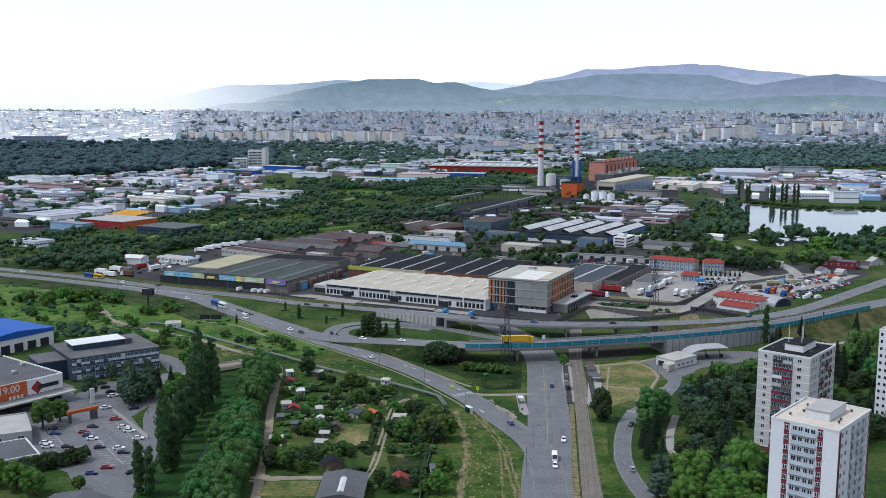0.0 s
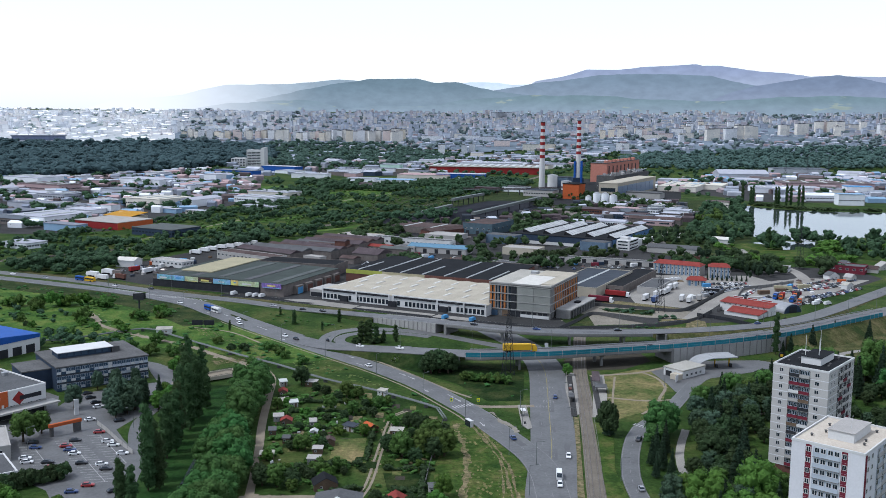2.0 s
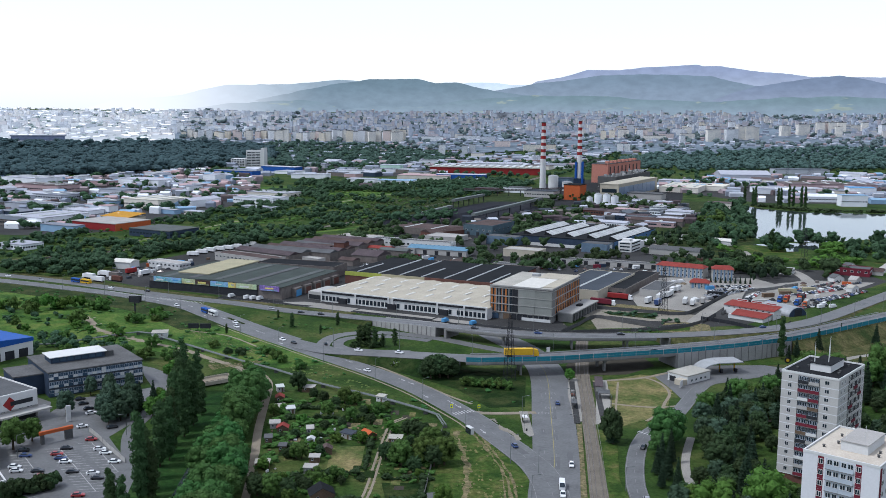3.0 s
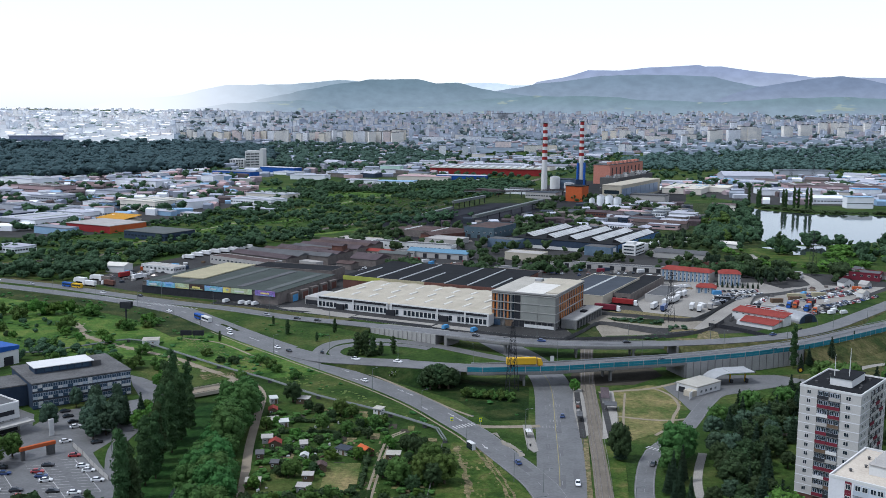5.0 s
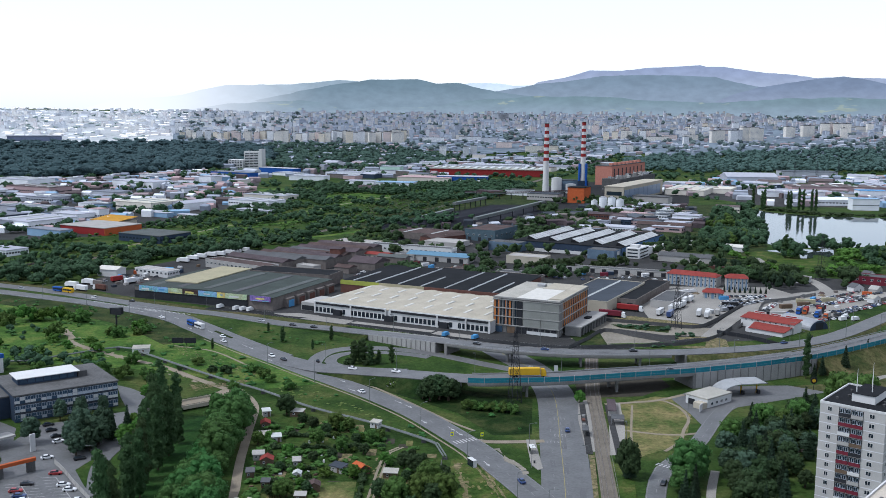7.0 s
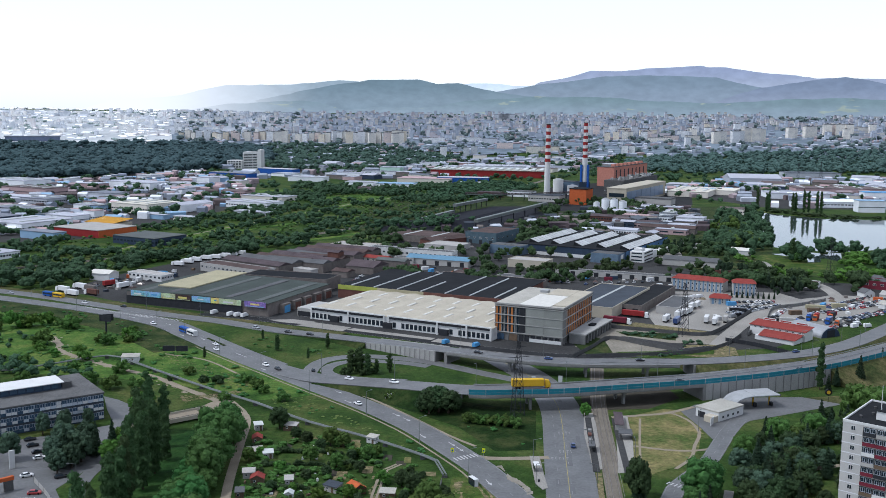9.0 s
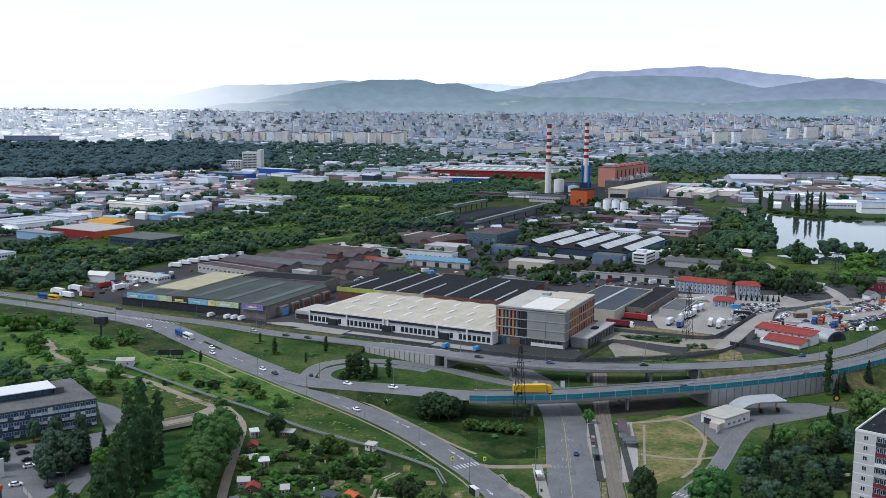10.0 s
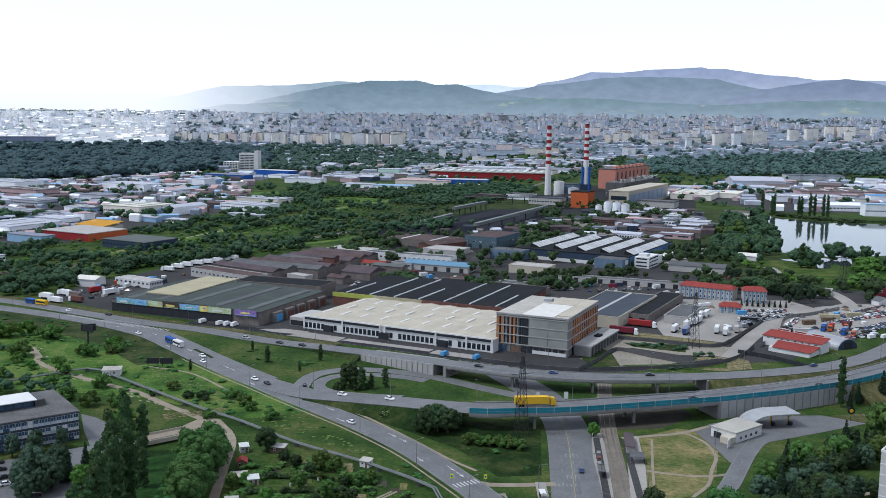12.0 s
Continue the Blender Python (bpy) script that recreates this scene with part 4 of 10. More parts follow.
def tower_block(label, corner, left, red, side=True):
    """Twelve-storey panel block with loggias on a brick base."""
    L, W, base, st = 18.6, 25.6, 2.6, 2.85
    top = base + 12 * st + 0.8
    t = thing("tower_block", label, "apartment block", place(corner, left, L))
    wall = "white_tower" if red else "tower_grey"
    part("base", Mesh().box(0.15, L - 0.15, 0.15, W - 0.15, -0.3, base), M["brick"], t)
    wm = Mesh()
    wm.box(0, L, 0, W, base + 0.002, top - 0.7)
    part("wall", wm, M[wall], t)
    pm = Mesh().box(-0.08, L + 0.08, -0.08, 0.3, top - 0.697, top).box(-0.08, L + 0.08, W - 0.3, W + 0.08, top - 0.697, top)
    pm.box(-0.08, 0.3, 0.3, W - 0.3, top - 0.697, top).box(L - 0.3, L + 0.08, 0.3, W - 0.3, top - 0.697, top)
    part("parapet", pm, M["white"], t)
    part("roof", Mesh().box(0.304, L - 0.304, 0.304, W - 0.304, top - 0.696, top - 0.45), M["tower_roof" if red else "roof_dark"], t)
    ph = part("lift_house", Mesh().chamfer_box(L * 0.36, L * 0.72, W * 0.28, W * 0.78, top - 0.446, top + 2.0, 0.12), M["white"], t)
    part("cap", Mesh().box(L * 0.35, L * 0.73, W * 0.27, W * 0.79, top + 2.004, top + 2.15), M["roof_light" if red else "roof_dark"], ph)
    for x, y in ((0.15, 0.25), (0.25, 0.45), (0.18, 0.7), (0.85, 0.3), (0.82, 0.42), (0.8, 0.8)):
        v = Mesh().tube((L * x, W * y, top - 0.45), (L * x, W * y, top + 0.15), 0.3, 0.3).tube((L * x, W * y, top + 0.151), (L * x, W * y, top + 0.3), 0.5, 0.2)
        part("vent", v, M["concrete_dark"], t)
    for x, y, hh in ((0.4, 0.35, 7), (0.6, 0.45, 6), (0.5, 0.7, 7.5)):
        part("mast", Mesh().tube((L * x, W * y, top + 2.15), (L * x, W * y, top + 2.15 + (hh if not red else 1.6)), 0.16 if not red else 0.05, 0.05), M["white"], t)
    slab = "white" if not red else "grey_wall"
    for s in range(12):
        z = base + s * st
        if not red:
            part("panel_joint", Mesh().box(-0.03, L + 0.03, -0.035, 0.02, z - 0.13, z + 0.13).box(L - 0.02, L + 0.035, 0.021, W, z - 0.13, z + 0.13), M["white_tower"], t)
        # front
        if not red:
            window(t, L * 0.155, -0.04, z + 1.0, 1.25, 1.35)
            window(t, L * 0.80, -0.04, z + 1.0, 1.5, 1.35)
        for k, x in enumerate((0.39, 0.58) if not red else (0.40, 0.585)):
            # Flat panel; on the grey tower its dark colour stands in for recess shade.
            lg = part("loggia", Mesh().box(L * x - 1.72, L * x + 1.72, -0.05, 0.02, z + 0.15, z + 2.6), M["loggia_grey" if red else "steel_dark"], t)
            window(lg, L * x - 0.75, -0.08, z + 1.15, 1.3, 1.3, 0, "white" if red else "loggia_grey")
            if side:
                window(lg, L * x + 0.85, -0.08, z + 1.15, 1.3, 1.3, 0, "white" if red else "loggia_grey")
            part("balcony_front", Mesh().chamfer_box(L * x - 1.7, L * x + 1.7, -0.42, -0.34, z + 0.1, z + 1.12, 0.02), M[("crimson", "wood", "crimson", "grey_wall", "crimson", "steel_dark", "white")[(s * 3 + k * 5) % 7] if not red else "loggia_grey"], lg)
            part("balcony_slab", Mesh().box(L * x - 1.75, L * x + 1.75, -0.45, -0.052, z - 0.06, z + 0.09), M["concrete"], lg)
        # side
        if not side:
            for x in (0.06, 0.17, 0.26):
                window(t, L * x, -0.04, z + 1.0, 1.1, 1.35)
            continue
        for y in (0.10, 0.22):
            window(t, L + 0.04, W * y, z + 1.0, 1.2, 1.35, 1)
        for y in (0.45, 0.62, 0.78):
            lg = part("loggia", Mesh().box(L - 0.02, L + 0.05, W * y - 1.9, W * y + 1.9, z + 0.15, z + 2.6), M["loggia_grey" if red else "steel_dark"], t)
            window(lg, L + 0.09, W * y - 0.9, z + 1.15, 1.5, 1.3, 1)
            part("balcony_front", Mesh().box(L + 0.34, L + 0.42, W * y - 1.88, W * y + 1.88, z + 0.1, z + 1.1), M["tower_grey"] if (s + int(y * 10)) % 4 else M["crimson" if not red else "white"], lg)
            part("balcony_slab", Mesh().box(L + 0.052, L + 0.45, W * y - 1.92, W * y + 1.92, z - 0.06, z + 0.09), M["concrete"], lg)
        window(t, L + 0.04, W * 0.93, z + 1.0, 1.2, 1.35, 1)
        if red:
            for x in (0.24, 0.735):
                part("red_panel", Mesh().box(L * x - 0.75, L * x + 0.75, -0.03, 0.02, z + 0.02, z + st - 0.02), M["crimson"], t)
                window(t, L * x, -0.09, z + 0.95, 1.15, 1.35)
            for y in (0.04, 0.97):
                part("red_panel", Mesh().box(L - 0.02, L + 0.03, W * y - 0.7, W * y + 0.7, z + 0.02, z + st - 0.02), M["crimson"], t)
    return t


tower_block("grey panel apartment tower with white joints and crimson loggias", (125, 331.4), 140.5, False)
tower_block("white apartment tower with crimson window strips and pale roof", (104, 252.5), 139.5, True)
tower_block("white apartment tower with rows of windows among trees", (183, 366), 139.5, True, False)


# unfinished office block
def office_block():
    L, W, h = 38.4, 55.0, 20.0
    t = thing("office_block", "bare concrete office block with orange wall panels, unfinished", "office building", place((59.6, 584), 156.0, L))
    st = 4.75
    part("core", Mesh().box(0.5, L - 0.5, 0.5, W - 0.5, 0, h - 0.6), M["concrete"], t)
    part("roof", Mesh().box(-0.2, L + 0.2, -0.2, W + 0.2, h - 0.6, h - 0.1), M["roof_white"], t)
    part("roof_screen", Mesh().box(L * 0.36, L * 0.80, 0.4, W * 0.62, h - 0.096, h + 0.3), M["roof_box"], t, "white roof membrane")
    part("roof_strip", Mesh().box(L * 0.805, L + 0.15, 5.5, W + 0.15, h - 0.096, h + 0.35).box(L * 0.45, L * 0.80, W * 0.63, W + 0.15, h - 0.096, h + 0.35), M["roof_cream"], t, "beige raised roof strip")
    part("parapet", Mesh().box(-0.3, L + 0.3, -0.32, -0.05, h - 0.55, h + 0.3).box(L + 0.05, L + 0.32, -0.05, W, h - 0.55, h + 0.4), M["concrete_pale"], t)
    part("roof_unit", Mesh().chamfer_box(L * 0.3, L * 0.42, W * 0.75, W * 0.82, h - 0.096, h + 1.4, 0.1), M["steel"], t)
    for s in range(5):
        z = 0.2 + s * st
        if s < 4:
            part("floor_slab", Mesh().box(-0.25, L + 0.35, -0.3, W, z + st - 0.75, z + st - 0.35), M["concrete_pale"], t)
    for x in [i * L / 10 for i in range(11)]:
        part("column", Mesh().box(max(0, x - 0.3), min(L, x + 0.3), 0.02, 0.55, 0, h - 0.6), M["concrete"], t)
    for y in [i * W / 14 for i in range(15)]:
        part("column", Mesh().box(L - 0.55, L - 0.02, max(0.02, y - 0.3), min(W, y + 0.3), 0, h - 0.6), M["concrete"], t)
    # blank concrete panels on the front, orange ones at its end
    for s in range(1, 4):
        z = 0.2 + s * st - 0.4
        for i in range(2):
            x0 = L * 0.46 + i * L * 0.27
            part("wall_panel", Mesh().box(x0, x0 + L * 0.265, -0.08, 0.015, z, z + st - 0.15), M["concrete_green"], t)
        for i in range(6):
            x0 = 0.4 + i * 2.2
            if i % 3 != 2:
                part("wall_panel", Mesh().box(x0, x0 + 1.1, 0.05, 0.35, z + 0.1, z + st - 0.6), M["orange_panel"], t, "orange insulated panel")
            part("pane", Mesh().box(x0 + 1.12, x0 + 2.1, 0.15, 0.4, z + 0.1, z + st - 0.6), M["glass"], t)
        for i in range(14):
            y0 = W * 0.12 + i * W * 0.0625
            part("wall_panel", Mesh().box(L - 0.4, L - 0.05, y0, y0 + 1.7, z + 0.1, z + st - 0.6), M["orange_panel"], t, "orange insulated panel")
            part("pane", Mesh().box(L - 0.45, L - 0.15, y0 + 1.72, y0 + 3.2, z + 0.1, z + st - 0.6), M["glass"], t)
        part("wall_panel", Mesh().box(L - 0.015, L + 0.08, 0.02, W * 0.115, z, z + st - 0.15), M["concrete"], t)
    part("shopfront", Mesh().box(0.5, L * 0.14, -0.05, 0.3, 0.1, 3.4), M["glass_blue"], t, "teal glazed shopfront")
    part("debris_screen", Mesh().box(L * 0.52, L * 0.98, -0.1, 0.0, 0.4, 2.2), M["white"], t)
    part("wall_panel", Mesh().box(L * 0.22, L * 0.34, -0.08, 0.0, 0.1, 3.6), M["wood"], t, "brown boarded opening")
    # Dark sheets on the wall in place of the shade inside unglazed bays.
    for i in range(7):
        x0 = L * 0.36 + i * L * 0.088
        part("opening", Mesh().box(x0, x0 + L * 0.07, -0.04, 0.01, 2.25 if i > 1 else 0.3, 3.7), M["steel_dark"], t, "dark sheet for the shade of an unglazed opening")
    # Dark sheet that paints the shade of the open stairwell.
    part("stair_bay", Mesh().box(L * 0.36, L * 0.45, -0.03, 0.012, 4.9, h - 1.3), M["steel_dark"], t, "dark sheet for the shade of an open stair bay")
    # low annex
    a = thing("annex", "low concrete annex with open bays along its side", "annex", place((72, 587), 153, 9))
    part("roof", Mesh().box(-0.3, 9.3, -0.3, 46, 5.0, 5.7), M["concrete_pale"], a)
    part("wall", Mesh().box(0, 8.2, 0, 45, -0.2, 5.0), M["concrete_dark"], a)
    part("front_wall", Mesh().box(0, 9, -0.25, -0.01, -0.2, 5.0), M["concrete"], a)
    for i in range(10):
        part("column", Mesh().box(8.4, 9.0, 0.5 + i * 4.8, 1.1 + i * 4.8, -0.2, 5.0), M["concrete"], a)
    part("roof_hatch", Mesh().chamfer_box(3, 6, 22, 27, 5.704, 6.6, 0.1), M["roof_dark"], a)


office_block()


def white_hall():
    L, W, h = 117.0, 69.0, 7.0
    t = thing("white_hall", "long white shop hall with black window bands and pale roof", "shop hall", place((22.8, 593), 153.5, L))
    part("wall", Mesh().box(0, L, 0, W, -0.3, h - 0.6), M["white"], t)
    # shallow gabled bays
    n = 9
    bw = L / n
    for i in range(n):
        x0 = i * bw
        part("roof_bay", Mesh().loft([[(x0 + 0.01, -0.2, h - 0.6), (x0 + bw - 0.01, -0.2, h - 0.6), (x0 + bw - 0.01, -0.2, h - 0.25), (x0 + bw / 2, -0.2, h + 0.35), (x0 + 0.01, -0.2, h - 0.25)],
                                      [(x0 + 0.01, W, h - 0.6), (x0 + bw - 0.01, W, h - 0.6), (x0 + bw - 0.01, W, h - 0.25), (x0 + bw / 2, W, h + 0.35), (x0 + 0.01, W, h - 0.25)]]), M["roof_cream"], t)
        for y in (0.18, 0.45, 0.72):
            xm = x0 + bw * (0.3 if int(y * 10) % 2 else 0.7)
            part("roof_light", Mesh().chamfer_box(xm - 0.9, xm + 0.9, W * y, W * y + 10, h - 0.1, h + 0.6, 0.3), M["roof_box"], t)
    for x0, x1 in ((0, 26), (26, 50), (53, 84), (84, 102), (102, 117)):
        part("fascia", Mesh().box(x0 + 0.2, x1 - 0.2, -0.5, -0.01, h - 1.5, h - 0.2), M["steel_dark"], t, "black fascia band")
        part("cornice", Mesh().box(x0 + 0.1, x1 - 0.1, -0.6, -0.01, h - 0.19, h + 0.5), M["white"], t)
    x = 1.6
    k = 0
    while x < L - 2:
        if k % 13 == 8:
            pass
        elif k % 13 in (5, 6):
            part("entrance", Mesh().box(x - 1.4, x + 1.4, -1.6, -0.01, 0, 3.4), M["steel_dark"], t, "dark entrance porch")
        elif not 50 < x < 53.5:
            window(t, x, -0.05, 0.9, 1.95, 2.9, 0, "steel_dark", "glass")
        x += 2.75
        k += 1
    for x in (0.5, 26, 50, 53, 84, 102, 116.5):
        part("pier", Mesh().box(x - 0.5, x + 0.5, -0.8, -0.61, -0.2, h + 0.5), M["white"], t)
    part("side_unit", Mesh().chamfer_box(-12, -0.05, 3, 25, -0.2, 5.2, 0.1), M["grey_wall"], t)
    part("side_band", Mesh().box(-11.5, -0.5, 2.85, 2.99, 0.3, 3.2), M["steel_dark"], t)


white_hall()


def black_hall():
    L, W, h = 117.0, 76.0, 8.5
    t = thing("black_roof_hall", "low hall with black felt roof and painted parapet", "warehouse", place((33.8, 668), 157.0, L))
    part("wall", Mesh().box(0, L, 0, W, -0.3, h - 0.4), M["brick"], t)
    part("roof", Mesh().box(0.0, L, 0.3, W, h - 0.396, h), M["roof_dark"], t)
    for x0, x1, mt, lab in ((0, 29, "lawn_paint", "yellow-green painted parapet"), (29, 62, "roof_yellow", "ochre painted parapet"), (62, 117, "brick", "red-brown parapet")):
        part("parapet", Mesh().box(x0, x1 - 0.02, -0.25, 0.29, h - 2.6, h + 0.25), M[mt], t, lab)
    for i in range(7):
        x = 9 + i * L / 7
        part("roof_light", Mesh().chamfer_box(x - 0.45, x + 0.45, 2, W - 2 if i % 3 else W * 0.55, h, h + 0.6, 0.2), M["skylight_old"], t)


M["lawn_paint"] = mat("yellow_green_paint", (0.33, 0.36, 0.08), 0.8, 0.2)
black_hall()


def billboard_hall():
    """Hall with billboards along its front."""
    L, W, h = 104.0, 76.0, 8.0
    t = thing("market_hall", "dark green-roofed hall with tan walls and front billboards", "warehouse", place((-108, 649), 158.5, L))
    part("wall", Mesh().box(0, L, 0, W, -0.3, h - 0.3), M["tan"], t)
    part("roof", Mesh().loft([[(-0.3, -0.3, h - 0.3), (L + 0.3, -0.3, h - 0.3), (L + 0.3, -0.3, h), (L / 2, -0.3, h + 1.3), (-0.3, -0.3, h)],
                              [(-0.3, W, h - 0.3), (L + 0.3, W, h - 0.3), (L + 0.3, W, h), (L / 2, W, h + 1.3), (-0.3, W, h)]]), M["roof_green"], t)
    for i in range(5):
        x = 8 + i * 21
        zr = h + 1.3 * (1 - abs(x - L / 2) / (L / 2))
        part("roof_strip", Mesh().chamfer_box(x, x + 5, 4, W - 4, zr - 0.15, zr + 0.22, 0.05), M["roof_grey" if i % 2 else "roof_light_strip"], t)
    part("front_wall", Mesh().box(0, L - 18, -0.6, -0.31, 0, h - 2.8), M["steel_dark"], t)
    for n, (x0, x1, mt) in enumerate(((4, 17, "poster_sea"), (17, 27, "poster_sea"), (27, 38, "poster_leaf"), (38, 50, "poster_dark"), (50, 64, "poster_sea"), (64, 70, "poster_yellow"), (70, 86, "poster_leaf"), (88, 103, "poster_violet"))):
        b = part("billboard", Mesh().box(x0, x1 - 0.3, -1.0, -0.62, h - 2.8, h + 0.5), M[mt], t)
        w = x1 - x0
        part("print", Mesh().box(x0 + w * (0.18 + 0.1 * (n % 3)), x0 + w * (0.62 + 0.08 * (n % 2)), -1.04, -1.003, h - 1.9 + 0.3 * (n % 3), h - 0.9 + 0.25 * (n % 2)), M[("white", "sky_blue", "white", "poster_yellow")[n % 4]], b)
        part("print", Mesh().box(x0 + w * 0.08, x0 + w * 0.9, -1.035, -1.003, h - 2.6, h - 2.2), M[("poster_leaf", "poster_sea", "poster_yellow")[n % 3]], b)
    for i in range(5):
        y = 12 + i * 13
        part("loading_bay", Mesh().chamfer_box(L + 0.01, L + 3.2, y, y + 9, -0.2, 5.6, 0.1), M["tan"], t)
        part("bay_door", Mesh().box(L + 3.2, L + 3.28, y + 1.2, y + 7.8, 0, 4.4), M["brick" if i else "sky_blue"], t)
    y = thing("yellow_roof_hall", "long hall with pale yellow sheet roof", "warehouse", place((-165, 690), 160, 24))
    part("wall", Mesh().box(0, 24, 0, 66, -0.2, 9), M["grey_wall"], y)
    part("roof", Mesh().box(-0.4, 24.4, -0.4, 66.4, 9.003, 9.6), M["roof_yellow"], y)


M["violet"] = mat("violet_poster", (0.12, 0.05, 0.25), 0.6, 0.2)
for key, lo, hi in (("sea", (0.22, 0.42, 0.58), 0.6), ("leaf", (0.42, 0.48, 0.30), 0.6), ("dark", (0.07, 0.05, 0.045), 0.8), ("yellow", (0.62, 0.52, 0.18), 0.4), ("violet", (0.24, 0.16, 0.40), 0.6)):
    M["poster_" + key] = mat("poster_" + key, lo, 0.6, hi, 1.2, 0.25, hue=0.06)
billboard_hall()


def low_office():
    """Three-storey glazed office at the car park."""
    L, W, h = 40.0, 33.5, 11.0
    a = place((-168 + 40 * math.cos(radians(37)), 426.1 + 40 * math.sin(radians(37))), 217, L)
    t = thing("glazed_office", "three-storey office with dark blue glazed bands and felt roof", "office building", a)
    part("wall", Mesh().box(0, L, 0, W, -0.3, h - 0.5), M["navy"], t)
    part("roof", Mesh().box(-0.4, L + 0.4, -0.4, W + 0.4, h - 0.496, h), M["roof_felt"], t)
    r = np.random.default_rng(41)
    for s in range(3):
        z = 0.4 + s * 3.5
        part("floor_band", Mesh().box(-0.1, L + 0.1, -0.15, -0.01, z + 2.75, z + 3.4), M["roof_blue"], t)
        for i in range(20):
            x = 1.0 + i * 2.0
            window(t, x, -0.06, z + 1.2, 1.8, 1.5, 0, "loggia_grey", "white" if r.random() < 0.16 else "glass_blue")
            part("spandrel", Mesh().box(x - 0.95, x + 0.95, -0.07, -0.012, z + 0.1, z + 1.15), M[("white", "white", "loggia_grey", "loggia_grey", "glass_blue")[int(r.integers(5))]], t)
        for i in range(9):
            window(t, L + 0.06, 1.2 + i * 3.5, z + 1.2, 1.8, 1.5, 1, "steel", "glass_blue")
    part("penthouse", Mesh().box(L * 0.12, L * 0.7, W * 0.42, W * 0.72, h + 0.004, h + 2.6), M["navy"], t)
    part("penthouse_roof", Mesh().box(L * 0.10, L * 0.72, W * 0.38, W * 0.75, h + 2.604, h + 2.9), M["white"], t)
    part("rear_wing", Mesh().box(-12, -0.02, 8, 26, -0.3, 8.5), M["navy"], t)
    part("wing_roof", Mesh().box(-12.3, -0.03, 7.7, 26.3, 8.503, 9.0), M["roof_felt"], t)
    for i in range(7):
        part("penthouse_window", Mesh().box(L * 0.14 + i * 3.1, L * 0.14 + i * 3.1 + 2.6, W * 0.42 - 0.1, W * 0.42 + 0.02, h + 0.6, h + 2.3), M["glass_blue"], t)
    part("lift_house", Mesh().chamfer_box(L * 0.71, L * 0.8, W * 0.42, W * 0.6, h + 0.004, h + 2.4, 0.1), M["concrete_dark"], t)


low_office()


def sign_shop():
    L, W, h = 46.0, 47.0, 11.2
    t = thing("store", "grey-roofed store with orange and white sign boards", "store", place((-162.4, 401), 233, L))
    # front faces the car park
    part("wall", Mesh().box(0, L, 0, W, -0.3, h - 0.4), M["grey_wall"], t)
    part("roof", Mesh().box(0.3, L - 0.3, 0.3, W - 0.3, h - 0.396, h - 0.2), M["roof_grey"], t)
    part("parapet", Mesh().box(-0.1, L + 0.1, -0.1, 0.29, h - 0.396, h + 0.3).box(L - 0.29, L + 0.1, 0.291, W, h - 0.396, h + 0.3), M["white"], t)
    sg = part("sign_board", Mesh().box(L - 16, L - 0.2, -0.5, -0.12, h - 6.0, h + 0.2), M["white"], t, "white sign board with red diamond")
    d = Mesh().loft([[(L - 14.5, y, h - 3.4), (L - 11.6, y, h - 6.2), (L - 8.7, y, h - 3.4), (L - 11.6, y, h - 0.6)] for y in (-0.56, -0.503)])
    part("diamond", d, M["red"], sg)
    part("bar", Mesh().box(L - 11.4, L - 2.2, -0.60, -0.563, h - 4.3, h - 2.6), M["steel_dark"], sg)
    so = part("sign_board", Mesh().box(0.2, L - 16.2, -0.5, -0.12, h - 6.0, h + 0.2), M["orange"], t, "orange sign board with white lettering")
    tx = bpy.data.curves.new("lettering", "FONT")
    tx.body, tx.size, tx.extrude = "19.00", 4.2, 0.02
    tx.materials.append(M["white"])
    to = new("lettering", tx)
    to.parent = so
    to.matrix_basis = pose(L - 28.5, -0.53, h - 3.4, 90, 0, 0)
    for i in range(4):
        part("bar", Mesh().box(L - 24 + i * 1.7, L - 23 + i * 1.7, -0.54, -0.503, h - 6.4, h - 4.9), M["white"], so)
    for i in range(2, 5):
        part("bar", Mesh().box(L - 19 - i * 5.4, L - 17 - i * 5.4, -0.54, -0.503, h - 4.6, h - 1.4), M["white"], so)
    part("canopy", Mesh().box(-0.5, L + 3, -5.5, -0.02, 3.6, 4.3), M["grey_wall"], t)
    part("shop_window", Mesh().box(1, L - 1, -0.1, 0.0, 0.2, 3.4), M["steel_dark"], t)
    for i in range(12):
        window(t, 3 + i * 3.6, -0.04, 4.7, 2.2, 1.0)
    for x, y in ((0.7, 0.3), (0.9, 0.5), (0.5, 0.7)):
        part("roof_unit", Mesh().chamfer_box(L * x, L * x + 2, W * y, W * y + 2, h - 0.196, h + 1.2, 0.2), M["steel"], t)
    b = thing("blue_hall", "white warehouse with bright blue sheet roof", "warehouse", place((-206, 500), 239, 42) @ Matrix.Translation((0, 0, 0)))
    part("wall", Mesh().box(0, 42, 0, 40, -0.2, 7), M["white"], b)
    part("fascia", Mesh().box(-0.3, 42.3, -0.3, 40.3, 7.003, 8.6), M["blue"], b)
    part("roof", Mesh().loft([[(-0.4, -0.4, 8.603), (42.4, -0.4, 8.603), (42.4, -0.4, 8.8), (21, -0.4, 10.5), (-0.4, -0.4, 8.8)], [(-0.4, 40.4, 8.603), (42.4, 40.4, 8.603), (42.4, 40.4, 8.8), (21, 40.4, 10.5), (-0.4, 40.4, 8.8)]]), M["blue"], b)
    for i in range(5):
        part("door", Mesh().box(4 + i * 7.5, 9 + i * 7.5, -0.1, 0.02, 0, 4.2), M["steel_dark"], b)


sign_shop()


